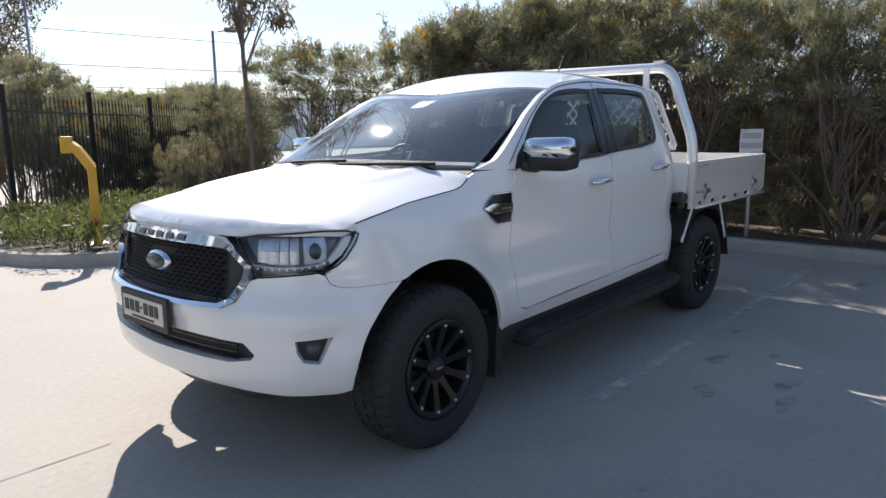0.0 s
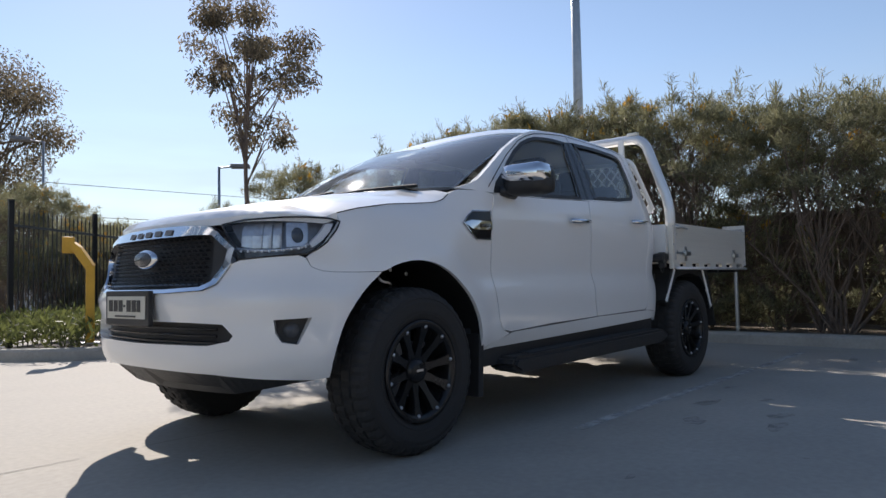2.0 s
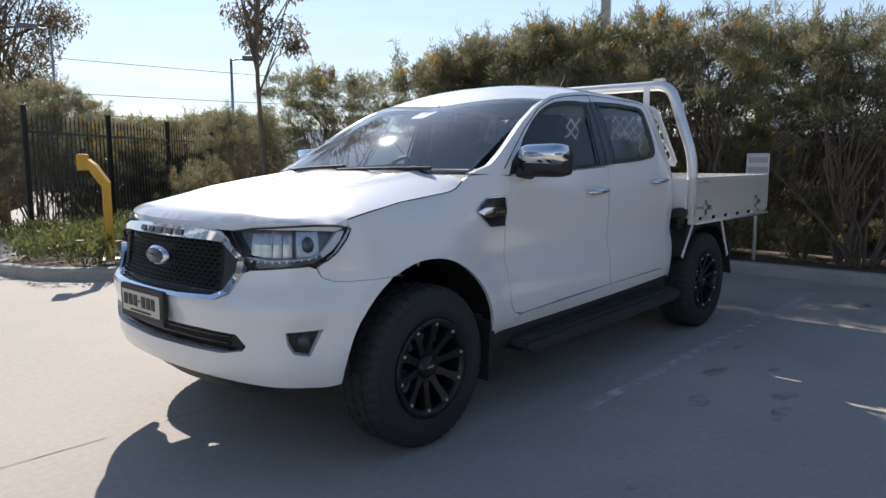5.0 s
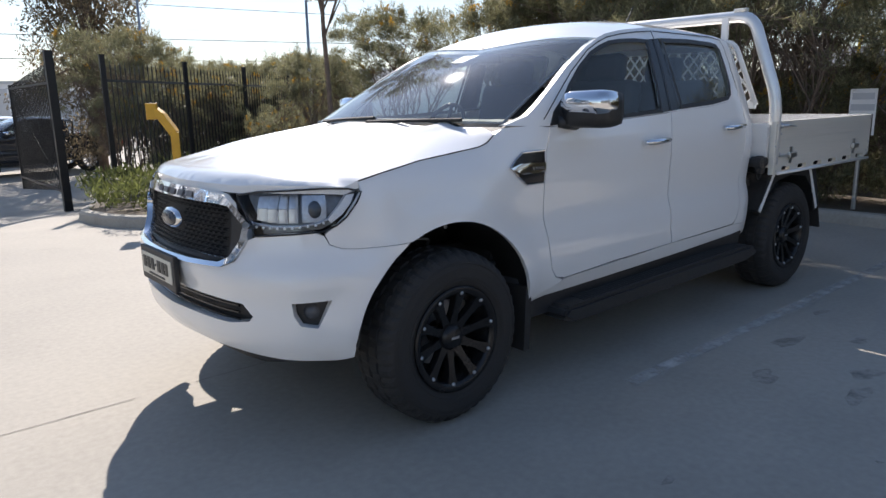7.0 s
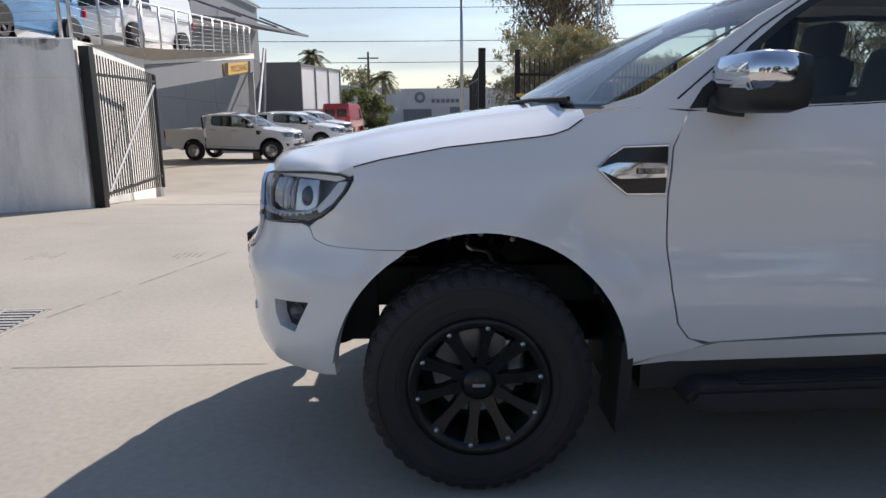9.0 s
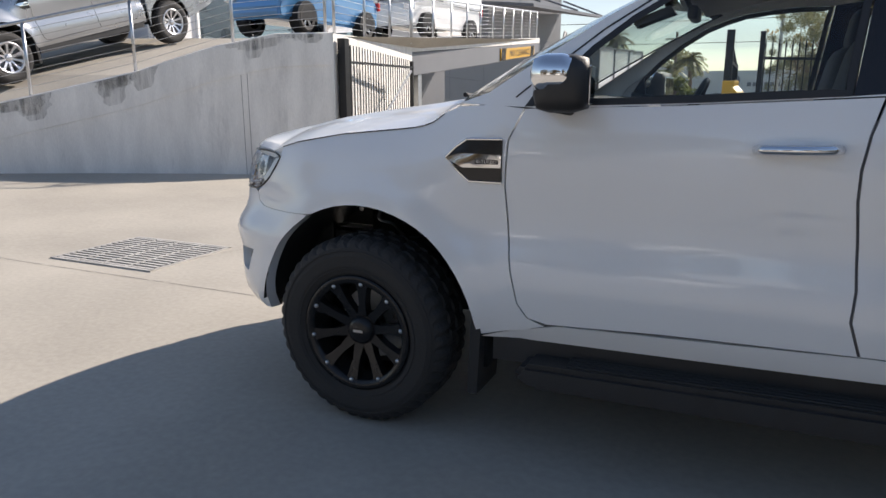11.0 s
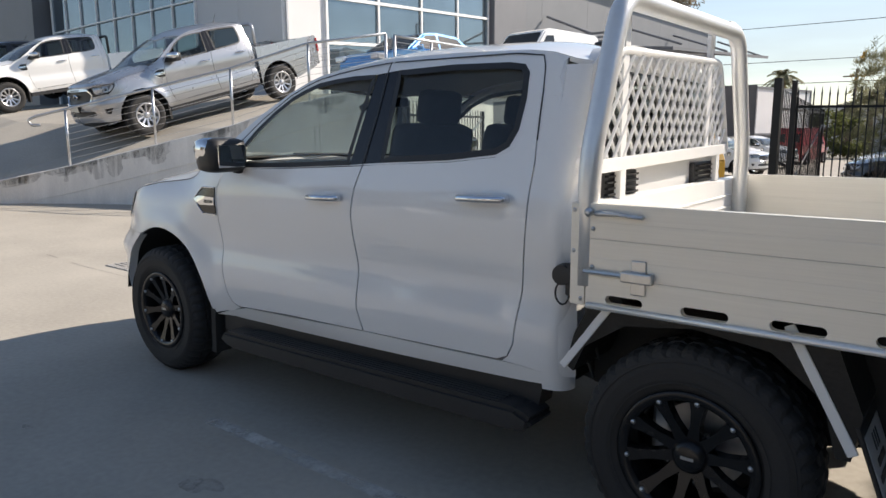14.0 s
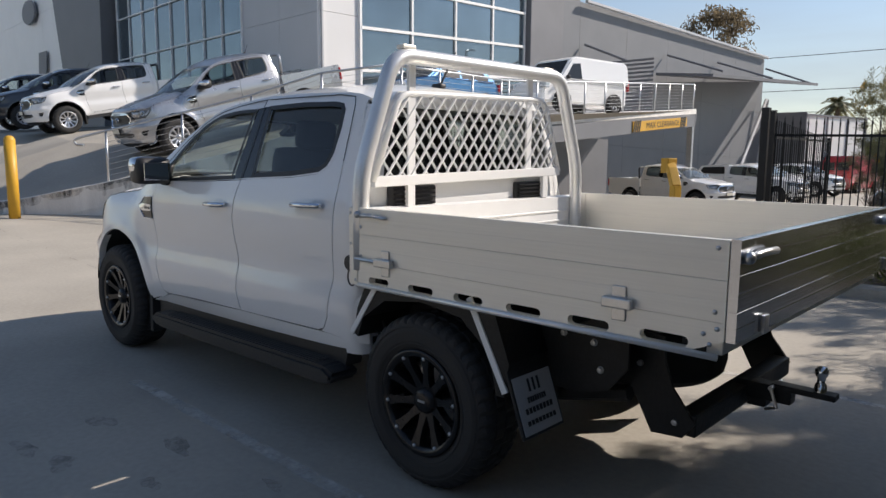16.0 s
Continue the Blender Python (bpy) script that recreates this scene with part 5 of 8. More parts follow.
# headlamps
LAMP = [(UY(0.51), 1.050), (UY(0.62), 1.066), (UX(-0.66), 1.074), (UX(-0.55), 1.076), (UX(-0.45), 1.072), (UX(-0.402), 1.058), (UX(-0.425), 1.020), (UX(-0.472), 0.966), (UX(-0.515), 0.936), (UX(-0.57), 0.917), (UY(0.73), 0.907), (UY(0.62), 0.898), (UY(0.60), 0.955)]


def lamp_pt(s):
    return lambda a, b, o: skin(abs(a), b, o, s)


BOWL = mat("lamp_bowl", (0.17, 0.175, 0.185), 0.3, 0.3, 0.3, 40.0)
PROJ = mat("projector_glass", (0.07, 0.08, 0.095), 0.08, 0.2, 0.1, 20.0)
REFLECT = mat("lamp_reflector", (0.58, 0.59, 0.61), 0.25, 0.7, 0.3, 18.0)
LAMPWHITE = mat("lamp_white", (0.72, 0.73, 0.75), 0.3, 0.0, 0.05)
U0, U1 = UY(0.53), UX(-0.405)


def lamp_at(k):
    """The skin's run from the lamp's inner end, 0, to its outer tip, 1."""
    return U0 + (U1 - U0) * k


def lamp_top(k):
    return float(np.interp(k, [0.0, 0.25, 0.6, 1.0], [1.050, 1.064, 1.070, 1.060]))


def lamp_low(k):
    return float(np.interp(k, [0.0, 0.15, 0.45, 0.7, 0.85, 1.0], [1.035, 0.915, 0.912, 0.925, 0.965, 1.045]))


for s in (-1, 1):
    P = lamp_pt(s)
    hl = part("headlamp", sheet(lambda a, b, o: P(a, b, o - 0.055), LAMP, (), 0.04, 0.0), BOWL, ute, "clear headlamp with a dark bezel and a projector", smooth=True)
    part("lamp_lens", sheet(lambda a, b, o: P(a, b, o + 0.003), LAMP, (), 0.03, 0.0), LENS, hl, "clear lens", smooth=True).visible_shadow = False
    bm = bmesh.new()
    tube(bm, [P(a, b, 0.001) for a, b in resample(LAMP, 0.03)] + [P(*LAMP[0], 0.001)], 0.004, 6)
    part("lamp_edge", bm, GLOSSBLACK, hl)
    # main chamber: stepped bright reflector facets
    for i in range(4):
        for j in range(2):
            k0, k1 = 0.14 + 0.095 * i, 0.14 + 0.095 * (i + 1) - 0.006
            lo0, lo1 = lamp_low(k0) + 0.032, lamp_low(k1) + 0.032
            hi0, hi1 = lamp_top(k0) - 0.014, lamp_top(k1) - 0.014
            f0, f1 = j / 2 + (0.015 if j else 0), (j + 1) / 2
            quad = [(lamp_at(k0), lo0 + (hi0 - lo0) * f0), (lamp_at(k1), lo1 + (hi1 - lo1) * f0), (lamp_at(k1), lo1 + (hi1 - lo1) * f1), (lamp_at(k0), lo0 + (hi0 - lo0) * f1)]
            cm = ((quad[0][0] + quad[1][0]) / 2, (quad[0][1] + quad[2][1]) / 2)
            tilt = 0.16 * (i - 1.5), 0.20 * (0.5 - j)
            part("reflector", sheet(lambda a, b, o: P(a, b, o - 0.040 + tilt[0] * (a - cm[0]) + tilt[1] * (b - cm[1]) + 6.0 * (a - cm[0]) ** 2), quad, (), 0.012, 0.012), REFLECT, hl, "bright stepped reflector", smooth=True)
    # projector in its squared bezel
    kc = 0.66
    uc, zc_ = lamp_at(kc), 0.998
    ring = ([(uc - 0.062, zc_ - 0.050), (uc + 0.040, zc_ - 0.044), (uc + 0.056, zc_ - 0.020), (uc + 0.060, zc_ + 0.052), (uc - 0.062, zc_ + 0.054)])
    hole = [(uc + 0.033 * math.cos(t), zc_ + 0.033 * math.sin(t)) for t in np.linspace(0, 2 * math.pi, 25)[:-1]]
    part("projector_bezel", sheet(lambda a, b, o: P(a, b, o - 0.022), ring, [hole], 0.015, 0.022), REFLECT, hl, "bright squared projector bezel", smooth=True)
    c, d = P(uc, zc_, -0.030), (P(uc, zc_, 0.05) - P(uc, zc_, 0.0)).normalized()
    bm = bmesh.new()
    lathe(bm, [(0.001, 0.016), (0.016, 0.013), (0.028, 0.003), (0.034, -0.012)], 24, (0, 0, 0), "z")
    bmesh.ops.transform(bm, matrix=Matrix.Translation(c) @ d.to_track_quat("Z", "Y").to_matrix().to_4x4(), verts=bm.verts[:])
    part("projector", bm, PROJ, hl, "round projector lens", smooth=True)
    # bent running light along the outer edge
    drl = [(lamp_at(0.965), 1.050), (lamp_at(0.91), 1.048), (lamp_at(0.845), 1.005), (lamp_at(0.76), 0.962), (lamp_at(0.78), 0.945), (lamp_at(0.865), 0.975), (lamp_at(0.93), 1.015)]
    part("running_light", sheet(lambda a, b, o: P(a, b, o - 0.014), drl, (), 0.02, 0.02), LAMPWHITE, hl, "pale running light strip", smooth=True)
    low = [(lamp_at(k), lamp_low(k) + 0.020) for k in (0.14, 0.3, 0.5, 0.68, 0.76)]
    bm = bmesh.new()
    tube(bm, [P(a, b, -0.018) for a, b in low], 0.007, 8)
    part("light_bar", bm, REFLECT, hl, smooth=True)
    for k in range(10):
        kk = 0.17 + 0.55 * k / 9
        q = P(lamp_at(kk), lamp_low(kk) + 0.018, -0.008)
        bm = bmesh.new()
        bmesh.ops.create_uvsphere(bm, u_segments=8, v_segments=5, radius=0.0055)
        bmesh.ops.translate(bm, vec=q, verts=bm.verts[:])
        part("led", bm, LAMPWHITE, hl)

# bonnet
GAPX, GAPZ = [-0.46, -0.405, -0.30, -0.10, 0.236, 0.29, 0.345, 0.40], [1.079, 1.098, 1.124, 1.158, 1.192, 1.210, 1.248, 1.272]
CRX, CRZ = [-0.95, -0.86, -0.80, -0.70, -0.5, -0.28, 0.0, 0.24, 0.42], [1.082, 1.094, 1.110, 1.132, 1.176, 1.219, 1.262, 1.298, 1.318]


EDGE = [skin(u, 1.079, 0.0, 1) for u in np.linspace(0.0, UX(-0.46), 60)]
EDGE_Y, EDGE_X = [p.y for p in EDGE], [p.x for p in EDGE]


def nose_x(y):
    return float(np.interp(abs(y), EDGE_Y, EDGE_X))


def bonnet_edge(x):
    if x >= -0.46:
        z = float(np.interp(x, GAPX, GAPZ))
        return abs(skin(UX(x), z, 0, 1).y) - 0.003
    return 0.80


def bonnet_pt(a, b, o):
    ye = bonnet_edge(a) if a > -0.46 else max(0.80, abs(b))
    s = min(1.0, abs(b) / ye)
    ze = float(np.interp(a, GAPX, GAPZ))
    zc = float(np.interp(a, CRX, CRZ))
    q = min(1.0, max(0.0, (a - nose_x(min(abs(b), 0.86)) + 0.001) / 0.07))
    front = math.sqrt(1 - (1 - q) ** 2)
    base = 1.067 + 0.012 * sstep(0.46, 0.60, abs(b))
    z = ze + (zc - ze) * (1 - s ** 3.2)
    z += 0.010 * math.exp(-((abs(b) - 0.50 - 0.06 * a) / 0.05) ** 2) * sstep(-0.75, -0.4, a)
    z -= 0.012 * math.exp(-((abs(b) - 0.36 - 0.05 * a) / 0.10) ** 2) * sstep(-0.75, -0.4, a)
    return Vector((a, b, base + (max(z, base + 0.004) - base) * front + o))


half = [(p.x + 0.002, max(0.0, p.y - 0.002)) for p in EDGE[:-1:3]] + [(x, bonnet_edge(x)) for x in (-0.455, -0.40, -0.3, -0.2, -0.1, 0.05, 0.15, 0.236, 0.29, 0.345)] + [(0.355, 0.70), (0.32, 0.55), (0.27, 0.35), (0.24, 0.15), (0.235, 0.0)]
loop = half + [(a, -b) for a, b in half[::-1] if b > 0]
part("bonnet", sheet(bonnet_pt, loop, (), 0.022, 0.03), WHITE, ute, smooth=True)
bm = bmesh.new()
box(bm, (-0.02, 0, 0.88), (0.95, 0.84, 0.36), 0.05)
part("engine_bay", bm, CHASSIS, ute, "dark engine bay")
# cowl and wipers
bm = bmesh.new()
pr = [(0.22, -0.74), (0.30, -0.76), (0.42, -0.78), (0.42, 0.78), (0.30, 0.76), (0.22, 0.74), (0.19, 0.4), (0.18, 0.0), (0.19, -0.4)]
prism(bm, [(x, y * 0.93) for x, y in pr], 1.17, 1.225, "z")
cowl = part("cowl", bm, BLACK, ute, "black plastic cowl")


# roof and windscreen
def rail_pt(x):
    z = float(np.interp(x, [1.19, 1.28, 1.40, 1.555, 1.73, 2.10, 2.45, 2.56, 2.66, 2.70], [1.702, 1.729, 1.751, 1.769, 1.785, 1.783, 1.769, 1.753, 1.722, 1.70]))
    return skin(UX(x), z, 0, 1)


def roof_pt(a, b, o):
    e = rail_pt(max(1.19, min(2.69, a)))
    s = min(1.0, abs(b) / e.y)
    crown = 0.082 * sstep(0.85, 1.5, a) + 0.0
    crown *= 1 - 0.5 * sstep(2.3, 2.72, a)
    z = e.z + crown * (1 - s ** 2.6)
    if a < 1.19:
        z -= (1.19 - a) * 0.22 * (1 - s)
    return Vector((a, b, z + o))


def front_x(s):
    return 1.045 + 0.145 * s * s


rh = [(front_x(k / 8), rail_pt(1.19).y * k / 8) for k in range(9)] + [(x, rail_pt(x).y) for x in (1.28, 1.40, 1.555, 1.73, 1.9, 2.10, 2.3, 2.45, 2.56, 2.66)] + [(2.735, 0.60), (2.75, 0.3), (2.755, 0.0)]
part("roof", sheet(roof_pt, rh + [(a, -b) for a, b in rh[::-1] if b > 0], (), 0.06, 0.02), WHITE, ute, smooth=True)
A0, A1 = skin(UX(0.40), 1.279, 0, 1), rail_pt(1.19)


def screen_pt(s, t, o):
    k = abs(s)
    bot = Vector((0.205 + (A0.x - 0.205) * k ** 2.2, A0.y * s, 1.290 - 0.012 * k))
    fx = front_x(k)
    top = roof_pt(fx, A1.y * s, 0)
    p = bot.lerp(top, t)
    n = Vector((-0.55, 0.12 * s, 0.83))
    return p + n * (o + 0.035 * 4 * t * (1 - t) * (1 - 0.7 * k * k) - 0.002)


screen = part("windscreen", sheet(screen_pt, [(-0.985, 0.02), (0.985, 0.02), (0.985, 0.985), (-0.985, 0.985)], (), 0.08, 0.0), GLASS_W, ute, "laminated windscreen", smooth=True)
screen.visible_shadow = False
for lo, hi in (((-0.985, 0.02), (-0.962, 0.985)), ((0.962, 0.02), (0.985, 0.985)), ((-0.985, 0.93), (0.985, 0.985)), ((-0.985, 0.0), (0.985, 0.05))):
    part("screen_frit", sheet(lambda a, b, o: screen_pt(a, b, o - 0.006), [lo, (hi[0], lo[1]), hi, (lo[0], hi[1])], (), 0.08, 0), GLOSSBLACK, screen, "black border print")
part("sensor_box", sheet(lambda a, b, o: screen_pt(a, b, o - 0.015), [(-0.07, 0.78), (0.07, 0.78), (0.10, 0.95), (-0.10, 0.95)], (), 0.06, 0.03), BLACK, screen, "black sensor housing")
for y0, y1 in ((0.62, -0.05), (-0.02, -0.62)):
    bm = bmesh.new()
    s0, s1 = y0 / A0.y, y1 / A0.y
    tube(bm, [screen_pt(s0 * 0.9, 0.0, 0.008), screen_pt((s0 + s1) / 2, 0.015, 0.014), screen_pt(s1, 0.035, 0.012)], 0.009, 6)
    w = part("wiper", bm, RUBBER, ute, "black wiper")
    bm = bmesh.new()
    tube(bm, [screen_pt(s0 * 0.98, 0.018, 0.006), screen_pt(s1 * 0.98, 0.04, 0.006)], 0.006, 5)
    part("blade", bm, RUBBER, w)
# aerial and rear of the cab
bm = bmesh.new()
tube(bm, [(2.44, 0.0, 1.85), (2.56, 0.0, 2.03)], 0.007, 6, r1=0.004)
box(bm, (2.43, 0.0, 1.848), (0.08, 0.05, 0.035), 0.014)
part("aerial", bm, BLACK, ute, "short black aerial")
bh = [(0.83, 0.56), (0.835, 0.80), (0.83, 1.17), (0.80, 1.29), (0.762, 1.40), (0.712, 1.55), (0.685, 1.62), (0.652, 1.70), (0.58, 1.765), (0.30, 1.80)]
bw = [(-a, b) for a, b in bh[::-1]] + bh
bw = bw[::-1]
RWIN = fair(fair([(-0.71, 1.335), (-0.60, 1.325), (0.60, 1.325), (0.71, 1.335), (0.70, 1.39), (0.635, 1.64), (0.61, 1.68), (0.50, 1.69), (-0.50, 1.69), (-0.61, 1.68), (-0.635, 1.64), (-0.70, 1.39)], 1), 1)


def rear_pt(a, b, o):
    k = max(0.0, b - 1.30)
    return Vector((2.757 - 0.10 * k - 0.03 * (abs(a) / 0.8) ** 6 + o, a, b))


def cab_corner_post(sy):
    """The rounded upright between the cab's side and its back."""
    bm = bmesh.new()
    rows = []
    for z in np.linspace(0.475, 1.70, 36):
        a = skin(UX(2.64), z, 0.0015, sy)
        half_w = float(np.interp(z, [b for _, b in bh], [a_ for a_, _ in bh]))
        b = rear_pt(sy * (half_w - 0.05), z, 0.002)
        c = Vector((b.x + 0.004, a.y * 0.995, z))
        rows.append([bm.verts.new(a * (1 - t) ** 2 + c * 2 * t * (1 - t) + b * t * t) for t in np.linspace(0, 1, 9)])
    for q, w in zip(rows, rows[1:]):
        for k in range(8):
            bm.faces.new((q[k], q[k + 1], w[k + 1], w[k]))
    part("corner_panel", bm, WHITE, ute, smooth=True)


for sy in (-1, 1):
    cab_corner_post(sy)
part("cab_back", sheet(rear_pt, bw, [RWIN], 0.07, 0.04), WHITE, ute, smooth=True)
part("rear_window", sheet(lambda a, b, o: rear_pt(a, b, o - 0.01), RWIN, (), 0.1, 0), GLASS_R, ute, "dark rear window", smooth=True).visible_shadow = False
for y0, y1 in ((-0.70, -0.38), (0.30, 0.62)):
    v = part("cab_vent", bmesh.new(), BLACK, ute, "black louvred cab vent")
    bm = bmesh.new()
    box(bm, (2.765, (y0 + y1) / 2, 1.25), (0.03, y1 - y0, 0.10), 0.01)
    bm.to_mesh(v.data)
    bm.free()
    for k in range(4):
        bm = bmesh.new()
        box(bm, (2.785, (y0 + y1) / 2, 1.215 + 0.023 * k), (0.02, y1 - y0 - 0.04, 0.008))
        part("louvre", bm, GLOSSBLACK, v)


# ---------------------------------------------------------------- the pick-up: wheels
def wheel(x, sy):
    w = part("wheel", bmesh.new(), RIMBLACK, ute, "black alloy wheel with an off-road tyre")
    yo, yi = 0.945, 0.68
    c = Vector((x, 0, 0.385))
    R = 0.385
    n = 132
    prof = [(0.225, yo - 0.018, 0), (0.245, yo - 0.006, 0), (0.275, yo + 0.004, 0), (0.315, yo + 0.006, 0), (0.345, yo - 0.002, 0), (0.362, yo - 0.012, 1), (0.372, yo - 0.022, 1), (R - 0.004, yo - 0.040, 1), (R, yo - 0.065, 1), (R - 0.010, yo - 0.068, 9), (R - 0.010, yo - 0.076, 9), (R, yo - 0.079, 2), (R, yo - 0.125, 2), (R - 0.010, yo - 0.128, 9), (R - 0.010, yo - 0.137, 9),
            (R, yo - 0.140, 3), (R, yo - 0.186, 3), (R - 0.010, yo - 0.189, 9), (R - 0.010, yo - 0.197, 9), (R, yo - 0.200, 4), (R - 0.004, yo - 0.225, 4), (0.372, yi + 0.022, 4), (0.345, yi + 0.002, 0), (0.315, yi - 0.004, 0), (0.24, yi + 0.01, 0), (0.225, yi + 0.03, 0)]
    bm = bmesh.new()
    rings = []
    for r, h, kind in prof:
        ring = []
        for k in range(n):
            a = 2 * math.pi * k / n
            low = {0: False, 9: False, 1: k % 3 == 2, 2: k % 4 == 3, 3: (k + 2) % 4 == 3, 4: k % 3 == 1}[kind]
            rr = r - (0.009 if low else 0.0)
            ring.append(bm.verts.new(c + Vector((math.cos(a) * rr, sy * h, math.sin(a) * rr))))
        rings.append(ring)
    for q, w2 in zip(rings, rings[1:]):
        for k in range(n):
            bm.faces.new((q[k], q[(k + 1) % n], w2[(k + 1) % n], w2[k]))
    part("tyre", clean(bm), RUBBER, w, "black all-terrain tyre")
    for rr, hh in ((0.262, 0.0005), (0.335, 0.002)):
        bm = bmesh.new()
        lathe(bm, [(rr - 0.003, sy * (yo + hh)), (rr, sy * (yo + hh + 0.004)), (rr + 0.003, sy * (yo + hh))], 64, c)
        part("sidewall_rib", bm, RUBBER, w, smooth=True)
    bm = bmesh.new()
    lathe(bm, [(0.235, sy * (yo - 0.012)), (0.237, sy * (yo - 0.002)), (0.226, sy * (yo + 0.002)), (0.205, sy * (yo - 0.004)), (0.198, sy * (yo - 0.02)), (0.196, sy * (yo - 0.16)), (0.19, sy * (yi + 0.02))], 64, c)
    bm.to_mesh(w.data)
    bm.free()
    for p in w.data.polygons:
        p.use_smooth = True
    for k in range(10):
        a = 2 * math.pi * (k + 0.28) / 10
        m = Matrix.Translation(c) @ Matrix.Rotation(-a, 4, "Y")
        bm = bmesh.new()
        pts = [(0.05, 0.022), (0.12, 0.017), (0.17, 0.020), (0.206, 0.034)]
        top = [bm.verts.new((r, sy * h, s)) for r, s0, h in ((0.05, 0.022, yo - 0.045), (0.12, 0.015, yo - 0.030), (0.17, 0.019, yo - 0.018), (0.208, 0.027, yo - 0.008)) for s in (s0, -s0)]
        bot = [bm.verts.new((v.co.x, v.co.y - sy * 0.035, v.co.z * 1.2)) for v in top]
        for i in range(3):
            o = 2 * i
            bm.faces.new((top[o], top[o + 1], top[o + 3], top[o + 2]))
            bm.faces.new((top[o], top[o + 2], bot[o + 2], bot[o]))
            bm.faces.new((top[o + 1], bot[o + 1], bot[o + 3], top[o + 3]))
        bmesh.ops.transform(bm, matrix=m, verts=bm.verts[:])
        part("spoke", clean(bm), RIMBLACK, w)
        a2 = a
        q = c + Vector((math.cos(a2) * 0.204, sy * (yo - 0.009), math.sin(a2) * 0.204))
        bm = bmesh.new()
        lathe(bm, [(0.001, sy * 0.010), (0.006, sy * 0.009), (0.009, sy * 0.005), (0.0095, 0.0)], 8, q)
        part("bolt", bm, STEEL, w, "small steel bolt", smooth=True)
    bm = bmesh.new()
    lathe(bm, [(0.001, sy * (yo - 0.020)), (0.035, sy * (yo - 0.021)), (0.05, sy * (yo - 0.028)), (0.062, sy * (yo - 0.05)), (0.066, sy * (yo - 0.09))], 32, c)
    part("hub_cap", bm, RIMBLACK, w, "black hub cap", smooth=True)
    bm = bmesh.new()
    box(bm, (x, sy * (yo - 0.0195), 0.387), (0.042, 0.002, 0.010))
    part("cap_mark", bm, STEEL, w)
    for k in range(6):
        a = 2 * math.pi * k / 6
        bm = bmesh.new()
        tube(bm, [c + Vector((math.cos(a) * 0.075, sy * (yo - 0.10), math.sin(a) * 0.075)), c + Vector((math.cos(a) * 0.075, sy * (yo - 0.055), math.sin(a) * 0.075))], 0.011, 6)
        part("wheel_nut", bm, GLOSSBLACK, w)
    bm = bmesh.new()
    lathe(bm, [(0.05, sy * (yo - 0.16)), (0.15, sy * (yo - 0.16)), (0.152, sy * (yo - 0.18)), (0.05, sy * (yo - 0.185))], 40, c)
    part("brake_disc", bm, GALV, w, "steel brake disc")
    bm = bmesh.new()
    box(bm, (x + (0.13 if x < 1 else -0.13), sy * (yo - 0.165), 0.42), (0.07, 0.07, 0.17), 0.015)
    part("caliper", bm, STEEL, w, "grey brake caliper")
    bm = bmesh.new()
    lathe(bm, [(0.001, sy * (yi + 0.05)), (0.195, sy * (yi + 0.05))], 32, c)
    part("backing", bm, CHASSIS, w)


for wx in (0.0, 3.22):
    for sy in (-1, 1):
        wheel(wx, sy)

# ---------------------------------------------------------------- the pick-up: tray
TX0, TX1, TY, TZ0, TZ1 = 2.80, 4.525, 0.975, 0.862, 1.215


def plank_board(along, a0, a1, z0, z1, th, place, name, parent, slots=(), n=3, label="", m=None):
    """A board of ribbed aluminium extrusions, each plank a part; slots are cut through the lowest."""
    zs = [z0 + (z1 - z0) * k for k in (0.0, 0.30, 0.66, 1.0)]
    root = None
    for k in range(n):
        za, zb = zs[k] + 0.0003, zs[k + 1] - 0.0003
        bm = bmesh.new()
        if k == 0 and slots:
            outline = [(a0, za), (a1 - 0.13, za), (a1 - 0.09, za + 0.012), (a1, za + 0.05), (a1, zb), (a0, zb)]
            holes = []
            for s0, s1, zz, h in slots:
                r = h / 2
                holes.append([(s0 + r + r * math.cos(t), zz + r * math.sin(t)) for t in np.linspace(math.pi / 2, 3 * math.pi / 2, 7)] + [(s1 - r + r * math.cos(t), zz + r * math.sin(t)) for t in np.linspace(-math.pi / 2, math.pi / 2, 7)])
            bm.free()
            bm = sheet(lambda a, b, o: Vector(place(a, b, o)), outline, holes, 0.2, th)
            bmesh.ops.remove_doubles(bm, verts=bm.verts[:], dist=1e-5)
        else:
            zm = (za + zb) / 2
            prof = [(-0.0012, za), (0, za + 0.0012), (0, zm - 0.004), (-0.0005, zm), (0, zm + 0.004), (0, zb - 0.0012), (-0.0012, zb), (-th, zb), (-th, za)]
            lo = [bm.verts.new(place(a0, z, o)) for o, z in prof]
            hi = [bm.verts.new(place(a1, z, o)) for o, z in prof]
            for i in range(len(prof)):
                j = (i + 1) % len(prof)
                bm.faces.new((lo[i], lo[j], hi[j], hi[i]))
            bm.faces.new(lo[::-1])
            bm.faces.new(hi)
            clean(bm)
        if root is None:
            root = part(name, bm, m or ALU, parent, label)
        else:
            part("plank", bm, m or ALU, root)
    return root


